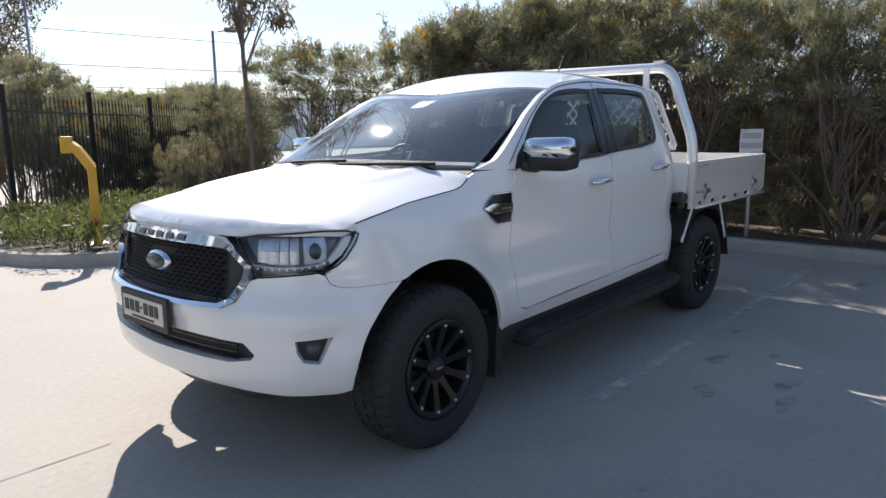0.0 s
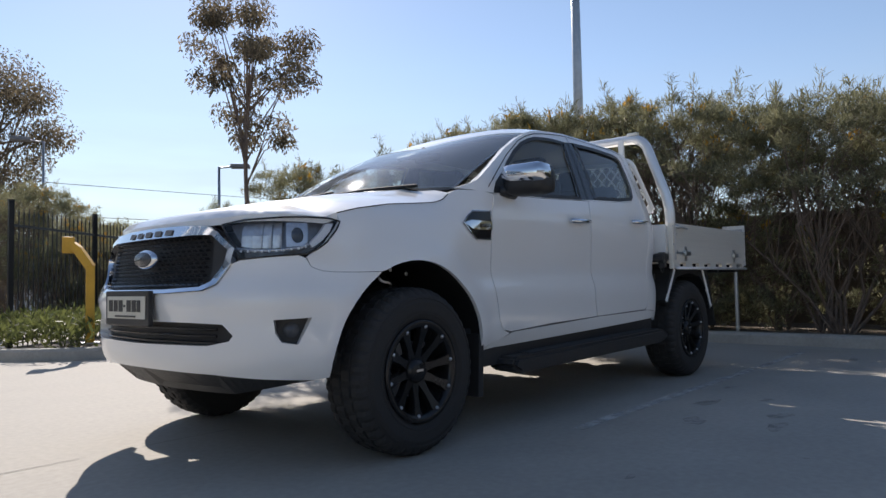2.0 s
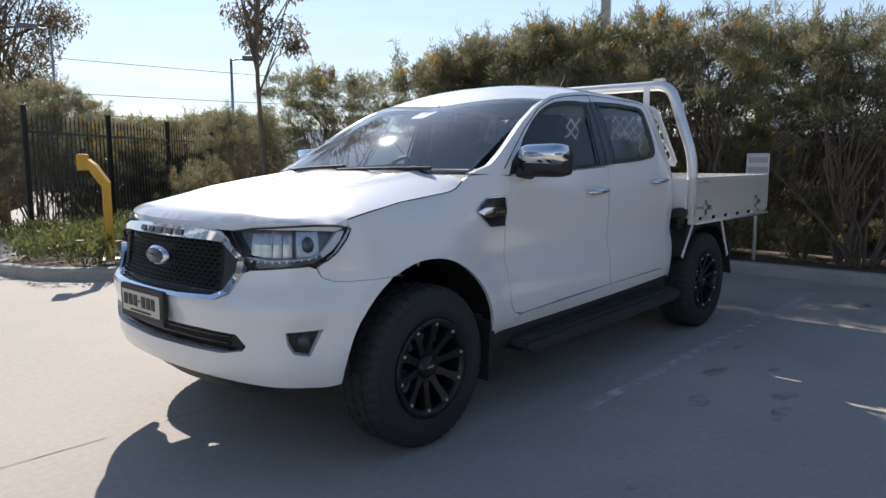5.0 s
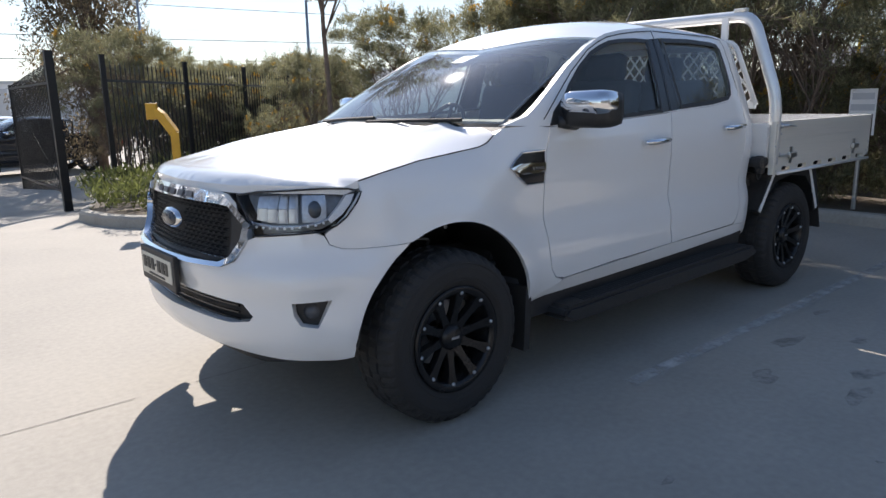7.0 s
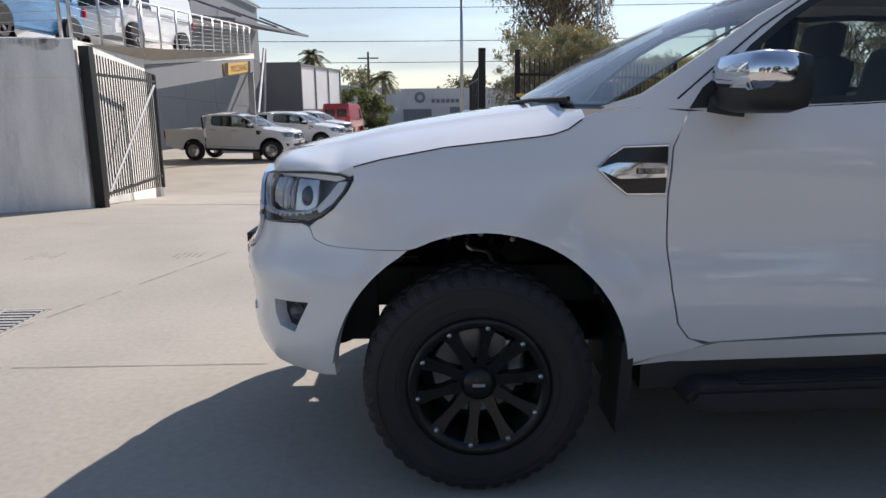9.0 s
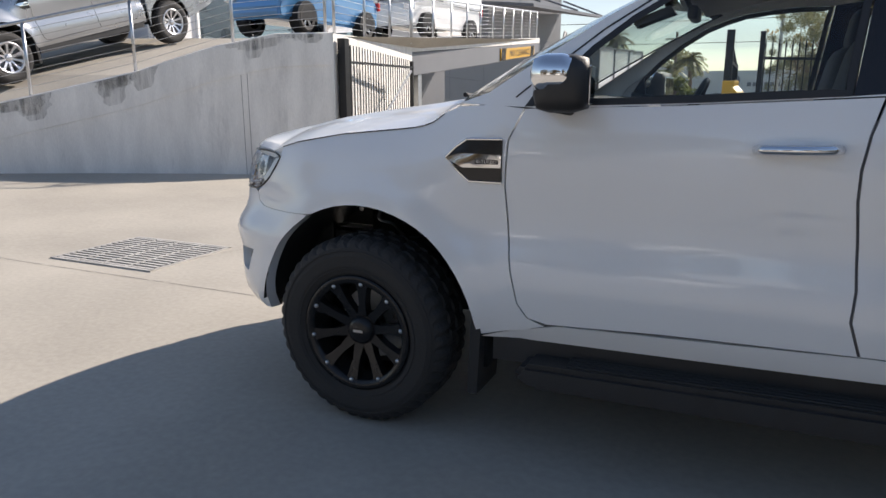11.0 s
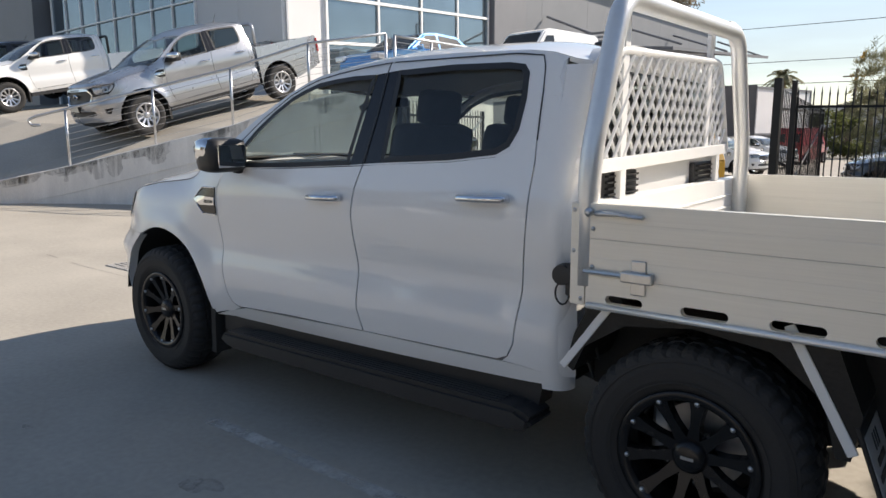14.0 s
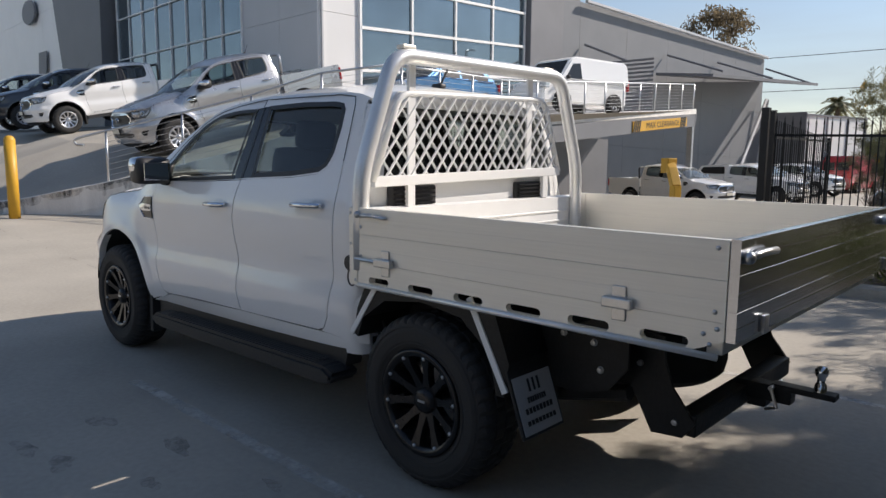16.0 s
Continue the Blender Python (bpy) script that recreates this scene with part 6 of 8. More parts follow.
SLOTS = [(2.935, 3.065, 0.894, 0.030), (3.19, 3.335, 0.893, 0.032), (3.45, 3.60, 0.894, 0.032), (3.715, 3.87, 0.894, 0.032), (3.985, 4.145, 0.894, 0.034), (4.255, 4.415, 0.894, 0.034)]
for sy in (-1, 1):
    board = plank_board("x", 2.862, TX1 - 0.004, TZ0 + 0.002, TZ1, 0.028, lambda a, b, o: (a, sy * (TY + o), b), "tray_side", ute, SLOTS, 3, "ribbed mill-finish aluminium drop side")
    bm = bmesh.new()
    tube(bm, [(2.87, sy * (TY + 0.006), TZ0 + 0.004), (TX1 - 0.02, sy * (TY + 0.006), TZ0 + 0.004)], 0.011, 10)
    part("tie_rail", bm, ALUTUBE, board, "round tie rail", smooth=True)
    bm = bmesh.new()
    box(bm, (2.831, sy * (TY - 0.014), (TZ0 + TZ1) / 2), (0.056, 0.034, TZ1 - TZ0), 0.004)
    part("corner_post", bm, ALU, ute, "aluminium corner post")
    for lx in (3.03, 4.16):
        latch = part("latch", bmesh.new(), STEEL, board, "zinc plated spring latch")
        bm = bmesh.new()
        box(bm, (lx + 0.02, sy * (TY + 0.004), 0.98), (0.05, 0.006, 0.115), 0.004)
        box(bm, (lx + 0.02, sy * (TY + 0.016), 0.983), (0.105, 0.026, 0.036), 0.006)
        tube(bm, [(lx - (0.17 if lx < 3.5 else 0.03), sy * (TY + 0.014), 0.985), (lx + 0.07, sy * (TY + 0.014), 0.985)], 0.008, 8)
        bm.to_mesh(latch.data)
        bm.free()
    bm = bmesh.new()
    tube(bm, bend([(2.90, sy * (TY + 0.010), 1.183), (2.96, sy * (TY + 0.016), 1.186), (3.06, sy * (TY + 0.014), 1.178)], 0.03), 0.010, 8, r1=0.006, ry=0.016)
    bmesh.ops.create_uvsphere(bm, u_segments=10, v_segments=6, radius=0.016, matrix=Matrix.Translation((2.872, sy * (TY + 0.012), 1.186)))
    part("over_centre_latch", bm, STEEL, board, "polished over-centre catch", smooth=True)
    for bx, bz in ((2.815, 1.19), (2.845, 0.99), (2.845, 0.885), (2.815, 1.05), (4.49, 1.19), (4.49, 1.0), (4.50, 0.95), (4.46, 0.93), (4.48, 0.90), (2.885, 1.13), (2.885, 1.0)):
        bm = bmesh.new()
        lathe(bm, [(0.001, sy * 0.004), (0.006, sy * 0.003), (0.008, 0)], 8, (bx, sy * (TY + 0.003), bz))
        part("rivet", bm, STEEL, board, smooth=True)
    # slanted stay and rear mudguard
    bm = bmesh.new()
    box(bm, (0, 0, 0), (0.030, 0.012, 0.40), 0.003, Matrix.Translation((3.590, sy * 0.93, 0.715)) @ Matrix.Rotation(-0.50, 4, "Y"))
    part("mudflap_stay", bm, ALUWHITE, ute, "white flat stay")
    bm = bmesh.new()
    box(bm, (0, 0, 0), (0.028, 0.010, 0.30), 0.003, Matrix.Translation((2.845, sy * 0.93, 0.735)) @ Matrix.Rotation(0.62, 4, "Y"))
    part("guard_stay", bm, ALUWHITE, ute, "white flat stay")
    # added black sheet: hides lit ground and stands for the dark underside
    bm = bmesh.new()
    box(bm, (3.22, sy * 0.60, 0.66), (0.98, 0.02, 0.42), 0.004)
    part("inner_guard", bm, CHASSIS, ute, "added black panel for the darkness under the tray")
    for cx, cz in ((2.80, 0.80), (2.81, 0.70), (2.79, 0.62)):
        bm = bmesh.new()
        box(bm, (cx, sy * 0.80, cz), (0.035, 0.05, 0.05), 0.008)
        tube(bm, [(cx, sy * 0.80, cz), (cx + 0.02, sy * 0.78, cz - 0.09)], 0.007, 6)
        part("wiring_clip", bm, BLACK, ute)
    flap = part("rear_mudflap", bmesh.new(), RUBBER, ute, "black mudflap with a pale printed panel")
    fm = Matrix.Translation((3.735, sy * 0.80, 0.50)) @ Matrix.Rotation(-0.35, 4, "Y")
    bm = bmesh.new()
    box(bm, (0, 0, 0), (0.012, 0.27, 0.27), 0.004, fm)
    bm.to_mesh(flap.data)
    bm.free()
    bm = bmesh.new()
    box(bm, (0.0075, 0, -0.01), (0.002, 0.245, 0.225), 0, fm)
    part("flap_print", bm, mat("flap_print", (0.42, 0.44, 0.46), 0.5, 0.0, 0.08), flap, "pale grey printed panel")
    for z, w, h in ((0.005, 0.12, 0.022), (-0.035, 0.18, 0.022), (-0.08, 0.19, 0.018)):
        n = 8
        for i in range(n):
            bm = bmesh.new()
            box(bm, (0.0095, -w / 2 + w * (i + 0.5) / n, z), (0.002, w / n * 0.7, h), 0, fm)
            part("print_bar", bm, BLACK, flap)
    for y in (-0.03, 0.0, 0.03):
        bm = bmesh.new()
        box(bm, (0.0095, y, 0.06), (0.002, 0.012, 0.05), 0, fm)
        part("print_bar", bm, BLACK, flap)
# tray floor, front board, tailgate
for k in range(9):
    y0 = -0.94 + k * (1.88 / 9)
    bm = bmesh.new()
    box(bm, ((TX0 + TX1) / 2, y0 + 1.88 / 18, 0.918), (TX1 - TX0 - 0.06, 1.88 / 9 - 0.004, 0.024), 0.003)
    part("tray_floor_plank", bm, ALU, ute)
tail = plank_board("y", -TY + 0.002, TY - 0.002, TZ0 + 0.052, TZ1 + 0.003, 0.028, lambda a, b, o: (TX1 + 0.028 + o, a, b), "tailgate", ute, (), 3, "shiny ribbed aluminium tailgate with zinc latches", ALUBRIGHT)
for yy in (-0.86, 0.86):
    bm = bmesh.new()
    tube(bm, bend([(TX1 + 0.04, yy - 0.07, 1.165), (TX1 + 0.045, yy + 0.02, 1.172), (TX1 + 0.05, yy + 0.12, 1.170)], 0.03), 0.012, 8)
    bmesh.ops.create_uvsphere(bm, u_segments=10, v_segments=6, radius=0.020, matrix=Matrix.Translation((TX1 + 0.04, yy - 0.08, 1.165)))
    part("tailgate_catch", bm, STEEL, tail, "zinc plated catch", smooth=True)
    bm = bmesh.new()
    box(bm, (TX1 + 0.038, yy + 0.10, 0.94), (0.014, 0.04, 0.06), 0.005)
    part("tailgate_latch", bm, STEEL, tail, "zinc plated latch")
bm = bmesh.new()
box(bm, (TX1 - 0.04, 0, 0.90), (0.05, 1.90, 0.07), 0.006)
part("rear_coaming", bm, ALU, ute)
bm = bmesh.new()
prism(bm, [(2.78, 0.93), (2.815, 0.93), (2.815, 1.195), (2.78, 1.205)], -0.93, 0.93, "y")
fb = part("front_board", bm, ALUWHITE, ute, "white sheet front board")
for k in range(3):
    bm = bmesh.new()
    tube(bm, [(2.817, -0.9, 0.99 + 0.06 * k), (2.817, 0.9, 0.99 + 0.06 * k)], 0.006, 6)
    part("swage", bm, ALUWHITE, fb)
# headboard hoop with its mesh
head = part("headboard", bmesh.new(), ALUTUBE, ute, "tubular aluminium headboard with a diamond mesh window guard")
bm = bmesh.new()
tube(bm, bend([(2.85, -0.945, 0.93), (2.85, -0.945, 1.36), (2.855, -0.745, 1.912), (2.855, 0.62, 1.925), (2.85, 0.83, 1.38), (2.85, 0.84, 0.93)], 0.11, 7), 0.038, 16)
bm.to_mesh(head.data)
bm.free()
for p in head.data.polygons:
    p.use_smooth = True
MESHF = [(-0.83, 1.325), (-0.655, 1.745), (0.53, 1.785), (0.70, 1.36)]
bm = bmesh.new()
lp = bend([(2.80, *MESHF[0]), (2.80, *MESHF[1]), (2.80, *MESHF[2]), (2.80, *MESHF[3])], 0.07, 5)
tube(bm, lp, 0.017, 10)
part("guard_frame", bm, ALUWHITE, head, "white tube frame", smooth=True)
bm = bmesh.new()
a, b = Vector((2.80, *MESHF[0])), Vector((2.80, *MESHF[3]))
box(bm, (0, 0, 0), (0.03, (b - a).length, 0.05), 0.004, Matrix.Translation((a + b) / 2) @ Matrix.Rotation(math.atan2(b.z - a.z, b.y - a.y), 4, "X"))
part("guard_rail", bm, ALUWHITE, head, "white flat bottom rail")


def in_guard(y, z):
    q = MESHF
    ok = True
    for (ya, za), (yb, zb) in zip(q, q[1:] + q[:1]):
        if (yb - ya) * (z - za) - (zb - za) * (y - ya) > 0:
            ok = False
    return ok


def mesh_wires():
    """Expanded diamond mesh, strand by strand inside the guard frame."""
    sy_, sz_ = 0.082, 0.100
    n = 0
    for i in range(-14, 34):
        for sgn in (1, -1):
            y0 = -0.85 + i * sy_
            pts = []
            for k in range(0, 60):
                z = 1.33 + k * 0.008
                y = y0 + sgn * (z - 1.33) * sy_ / sz_
                if in_guard(y, z):
                    pts.append((2.802 + 0.004 * sgn, y, z))
            if len(pts) > 2:
                bm = bmesh.new()
                tube(bm, [pts[0], pts[-1]], 0.0072, 5)
                part("mesh_strand", bm, ALUWHITE, head)


mesh_wires()
for y0, z0 in ((-0.60, 1.21), (0.54, 1.25)):
    bm = bmesh.new()
    box(bm, (2.80, y0 + 0.012, (z0 + 1.32) / 2 - 0.01), (0.025, 0.05, 0.15), 0.003)
    part("leg", bm, ALUWHITE, head, "white upright")
for y0 in (-0.58, 0.383):
    bm = bmesh.new()
    box(bm, (2.80, y0, 1.83), (0.02, 0.045, 0.15), 0.003)
    part("upper_leg", bm, ALUWHITE, head)
    bm = bmesh.new()
    box(bm, (2.80, y0, 1.56), (0.012, 0.05, 0.44), 0.003)
    part("mesh_stay", bm, ALUWHITE, head)
for y0 in (-0.66, 0.47):
    bm = bmesh.new()
    box(bm, (2.85, y0, 1.953), (0.05, 0.085, 0.022), 0.006)
    part("rope_clip", bm, ALU, head, "grey rope clip")
# fuel filler by the cab corner
fill_ = part("filler_cap", bmesh.new(), BLACK, ute, "black fuel filler with a tethered cap")
bm = bmesh.new()
lathe(bm, [(0.001, -0.075), (0.036, -0.072), (0.040, -0.05), (0.040, -0.03), (0.03, -0.028), (0.03, 0.03)], 20, (2.742, -0.86, 0.945))
lathe(bm, [(0.001, -0.07), (0.030, -0.066), (0.033, -0.03), (0.033, 0.03)], 18, (2.785, -0.87, 0.95))
box(bm, (2.785, -0.90, 0.93), (0.06, 0.05, 0.12), 0.01)
bm.to_mesh(fill_.data)
bm.free()
bm = bmesh.new()
tube(bm, [(2.74 + 0.028 * math.cos(a), -0.915, 0.875 + 0.04 * math.sin(a)) for a in np.linspace(1.2, 1.2 + 6.0, 16)], 0.004, 5)
part("tether", bm, BLACK, fill_)

# ---------------------------------------------------------------- the pick-up: chassis and tow bar
for sy in (-1, 1):
    bm = bmesh.new()
    box(bm, (1.8, sy * 0.47, 0.62), (4.6, 0.09, 0.15), 0.01)
    part("chassis_rail", bm, CHASSIS, ute, "black chassis rail")
    bm = bmesh.new()
    prism(bm, [(2.86, 0.86), (3.62, 0.86), (3.70, 0.66), (3.68, 0.52), (3.64, 0.52), (3.60, 0.68), (3.45, 0.80), (3.22, 0.83), (2.99, 0.80), (2.84, 0.70), (2.80, 0.60), (2.77, 0.62), (2.80, 0.74)], sy * 0.62, sy * 0.93, "y")
    part("rear_guard", bm, CHASSIS, ute, "black rear mudguard")
    bm = bmesh.new()
    tube(bm, [(2.5, sy * 0.53, 0.50), (3.22, sy * 0.53, 0.34), (4.0, sy * 0.53, 0.52)], 0.035, 6)
    part("leaf_spring", bm, CHASSIS, ute)
    bm = bmesh.new()
    prism(bm, [(3.94, 0.80), (4.14, 0.78), (4.15, 0.68), (4.185, 0.585), (4.275, 0.47), (4.23, 0.405), (4.105, 0.395), (3.97, 0.645)], sy * 0.535, sy * 0.55, "y")
    part("tow_bracket", bm, CHASSIS, ute, "black tow bar side plate")
    for bx, bz in ((3.99, 0.74), (4.05, 0.66), (4.10, 0.74), (4.20, 0.46)):
        bm = bmesh.new()
        lathe(bm, [(0.001, sy * 0.012), (0.012, sy * 0.011), (0.014, 0)], 6, (bx, sy * 0.55, bz))
        part("bracket_bolt", bm, GALV, ute)
    bm = bmesh.new()
    prism(bm, [(3.66, 0.86), (4.06, 0.86), (4.06, 0.66), (3.98, 0.56), (3.86, 0.52), (3.66, 0.52)], sy * 0.655, sy * 0.668, "y")
    part("tray_bracket", bm, CHASSIS, ute, "black steel tray bracket")
    for bx, bz in ((3.775, 0.752), (3.913, 0.737), (3.945, 0.633)):
        bm = bmesh.new()
        lathe(bm, [(0.001, sy * 0.014), (0.011, sy * 0.013), (0.012, sy * 0.003), (0.015, sy * 0.002), (0.015, 0)], 8, (bx, sy * 0.668, bz))
        part("bracket_bolt", bm, GALV, ute)
bm = bmesh.new()
box(bm, (3.22, 0, 0.385), (0.11, 1.3, 0.11), 0.04)
bmesh.ops.create_uvsphere(bm, u_segments=16, v_segments=10, radius=0.16, matrix=Matrix.Translation((3.24, 0, 0.40)))
part("rear_axle", bm, CHASSIS, ute, smooth=True)
bm = bmesh.new()
box(bm, (0.0, 0, 0.36), (0.12, 1.3, 0.10), 0.03)
part("front_axle", bm, CHASSIS, ute)
bm = bmesh.new()
box(bm, (1.7, 0, 0.46), (1.5, 0.7, 0.22), 0.05)
part("gearbox", bm, CHASSIS, ute)
bm = bmesh.new()
box(bm, (1.65, 0, 0.50), (2.1, 1.60, 0.05), 0.01)
part("cab_floor", bm, CHASSIS, ute)
bm = bmesh.new()
lathe(bm, [(0.20, 0.03), (0.24, 0.0), (0.33, 0.0), (0.365, 0.03), (0.375, 0.07), (0.375, 0.17), (0.365, 0.21), (0.33, 0.24), (0.24, 0.24), (0.20, 0.21)], 32, (3.78, 0.0, 0.47), "z")
part("spare_tyre", bm, RUBBER, ute, "spare tyre slung under the tray")
for x in (2.95, 3.4, 3.9, 4.4):
    bm = bmesh.new()
    box(bm, (x, 0, 0.87), (0.05, 1.86, 0.07), 0.005)
    part("cross_member", bm, CHASSIS, ute)
tow = part("tow_bar", bmesh.new(), CHASSIS, ute, "black tow bar with a chrome ball")
bm = bmesh.new()
box(bm, (4.235, 0, 0.455), (0.08, 1.08, 0.085), 0.008)
bm.to_mesh(tow.data)
bm.free()
for nm, c, d, bv in (("hitch_receiver", (4.34, 0, 0.485), (0.22, 0.07, 0.07), 0.006), ("hitch_tongue", (4.49, 0, 0.515), (0.24, 0.065, 0.025), 0.006), ("hitch_bracket", (4.28, 0.10, 0.42), (0.10, 0.12, 0.06), 0.01)):
    bm = bmesh.new()
    box(bm, c, d, bv)
    part(nm, bm, CHASSIS, tow)
bm = bmesh.new()
lathe(bm, [(0.001, 0.118), (0.016, 0.114), (0.025, 0.10), (0.025, 0.085), (0.016, 0.068), (0.014, 0.05), (0.022, 0.042), (0.024, 0.0)], 20, (4.548, 0.0, 0.515), "z")
part("tow_ball", bm, CHROME, tow, "chrome tow ball", smooth=True)
bm = bmesh.new()
tube(bm, [(4.38, -0.07, 0.515), (4.38, 0.07, 0.515)], 0.009, 6)
tube(bm, [(4.38, -0.06, 0.515), (4.41, -0.07, 0.44), (4.36, -0.05, 0.42)], 0.007, 6)
part("hitch_pin", bm, STEEL, tow)

# ---------------------------------------------------------------- the pick-up: cabin
bm = bmesh.new()
prism(bm, [(0.42, 0.60), (0.42, 1.22), (0.60, 1.30), (0.86, 1.285), (0.95, 1.20), (0.98, 0.95), (0.90, 0.60)], -0.74, 0.74, "y")
bmesh.ops.bevel(bm, geom=bm.edges[:], offset=0.03, segments=2, affect="EDGES")
dash = part("dashboard", bm, TRIM, ute, "dark grey dashboard")
bm = bmesh.new()
box(bm, (0.97, 0.0, 1.17), (0.02, 0.26, 0.16), 0.008)
part("screen", bm, GLOSSBLACK, dash)


def seat(x, y, w, head_n=1):
    t = part("seat", bmesh.new(), CLOTH, ute, "dark cloth seat")
    bm = bmesh.new()
    box(bm, (x, y, 0.86), (0.52, w, 0.18), 0.06)
    box(bm, (0, 0, 0), (0.14, w, 0.62), 0.055, Matrix.Translation((x + 0.33, y, 1.19)) @ Matrix.Rotation(0.22, 4, "Y"))
    bm.to_mesh(t.data)
    bm.free()
    for p in t.data.polygons:
        p.use_smooth = True
    for i in range(head_n):
        yy = y + (i - (head_n - 1) / 2) * 0.62
        bm = bmesh.new()
        box(bm, (0, 0, 0), (0.10, 0.26, 0.17), 0.04, Matrix.Translation((x + 0.42, yy, 1.57)) @ Matrix.Rotation(0.15, 4, "Y"))
        part("headrest", bm, CLOTH, t, smooth=True)
        bm = bmesh.new()
        for d in (-0.05, 0.05):
            tube(bm, [(x + 0.395, yy + d, 1.44), (x + 0.415, yy + d, 1.52)], 0.007, 6)
        part("headrest_post", bm, STEEL, t)


seat(1.33, -0.38, 0.52)
seat(1.33, 0.38, 0.52)
seat(2.08, 0.0, 1.36, 2)
sw = part("steering_wheel", bmesh.new(), BLACK, ute, "black steering wheel on the driver's side")
bm = bmesh.new()
m = Matrix.Translation((1.07, 0.38, 1.20)) @ Matrix.Rotation(-1.15, 4, "Y")
tube(bm, [m @ Vector((0.185 * math.cos(a), 0.185 * math.sin(a), 0)) for a in np.linspace(0, 2 * math.pi, 33)], 0.014, 8, caps=False)
for a in (0.0, math.pi / 2, math.pi, 3 * math.pi / 2):
    tube(bm, [m @ Vector((0.05 * math.cos(a), 0.05 * math.sin(a), -0.01)), m @ Vector((0.18 * math.cos(a), 0.18 * math.sin(a), 0))], 0.013, 6)
tube(bm, [m @ Vector((0, 0, 0.01)), m @ Vector((0, 0, -0.2))], 0.06, 14)
bm.to_mesh(sw.data)
bm.free()
bm = bmesh.new()
box(bm, (1.10, 0.0, 1.63), (0.04, 0.22, 0.055), 0.015)
tube(bm, [(1.09, 0, 1.64), (1.06, 0, 1.70)], 0.010, 6)
part("rear_view_mirror", bm, BLACK, ute, "black rear-view mirror")
part("headlining", sheet(lambda a, b, o: roof_pt(a, b, o - 0.035), [(1.10, -0.60), (2.66, -0.62), (2.66, 0.62), (1.10, 0.60)], (), 0.12, 0), mat("headlining", (0.35, 0.34, 0.32), 0.9, 0.0, 0.06), ute, "pale grey headlining")

# ---------------------------------------------------------------- the other vehicles
SILVER = mat("silver_paint", (0.42, 0.43, 0.45), 0.28, 0.7, 0.03, 2.0, coat=1.0)
CARBLACK = mat("dark_paint", (0.03, 0.033, 0.04), 0.2, 0.1, 0.05, 2.0, coat=1.0)
CARBLUE = mat("blue_paint", (0.09, 0.28, 0.55), 0.25, 0.4, 0.04, 2.0, coat=1.0)
CARRED = mat("red_paint", (0.45, 0.03, 0.04), 0.3, 0.0, 0.05, 2.0, coat=1.0)
RIMSILVER = mat("silver_alloy", (0.6, 0.6, 0.62), 0.3, 0.9, 0.05, 12.0)
TAILRED = mat("tail_lamp_red", (0.5, 0.02, 0.02), 0.2, 0.0, 0.1, 12.0)
SKIP = ("tray", "tailgate", "headboard", "corner_post", "mudflap_stay", "guard_stay", "inner_guard", "tray_bracket", "wiring_clip", "rear_mudflap", "rear_coaming", "front_board", "filler_cap", "tow", "bracket_bolt", "hitch", "grille_cell", "grille_cheek", "lettering", "plate_bar", "plate_caption", "tread_rib", "step_bracket", "seat", "headrest", "screen", "steering", "cross_member", "leaf_spring", "spare", "rear_guard", "rear_axle", "front_axle", "gearbox", "rivet", "key_lock", "wheel_nut", "backing", "caliper", "brake_disc", "led", "suspension_strut", "recovery_hook", "splash_panel", "cap_mark", "intake_bar", "side_step", "sidewall_rib", "cab_vent", "engine_bay", "rear_view", "bolt", "wiper", "blade", "sensor", "screen_frit", "step")


def tub_mesh(wagon):
    """The load tub, or the wagon's rear body, in the same local place as the cab."""
    w = 0.905
    top = 1.235 if not wagon else 1.30
    arch = [(3.22 + 0.46 * math.cos(a), 0.40 + 0.46 * math.sin(a)) for a in np.linspace(math.pi, 0, 13)]
    side_o = [(2.745, 0.52)] + arch + [(4.30, 0.56), (4.40, 0.66), (4.43, 0.90), (4.42, top - 0.03), (4.40, top), (2.745, top - 0.01)]
    bm = bmesh.new()
    for sy in (-1, 1):
        b2 = sheet(lambda a, b, o: Vector((a, sy * (w - 0.02 * abs(b - 0.85) - 0.03 * sstep(4.1, 4.45, a) + o), b)), side_o, (), 0.12, 0.03)
        me = bpy.data.meshes.new("tmp")
        b2.to_mesh(me)
        b2.free()
        bm.from_mesh(me)
        bpy.data.meshes.remove(me)
    box(bm, (4.42, 0, 0.90), (0.03, 1.70, top - 0.62), 0.01)
    box(bm, (3.58, 0, 0.70), (1.66, 1.5, 0.06))
    return bm


TUB = {}


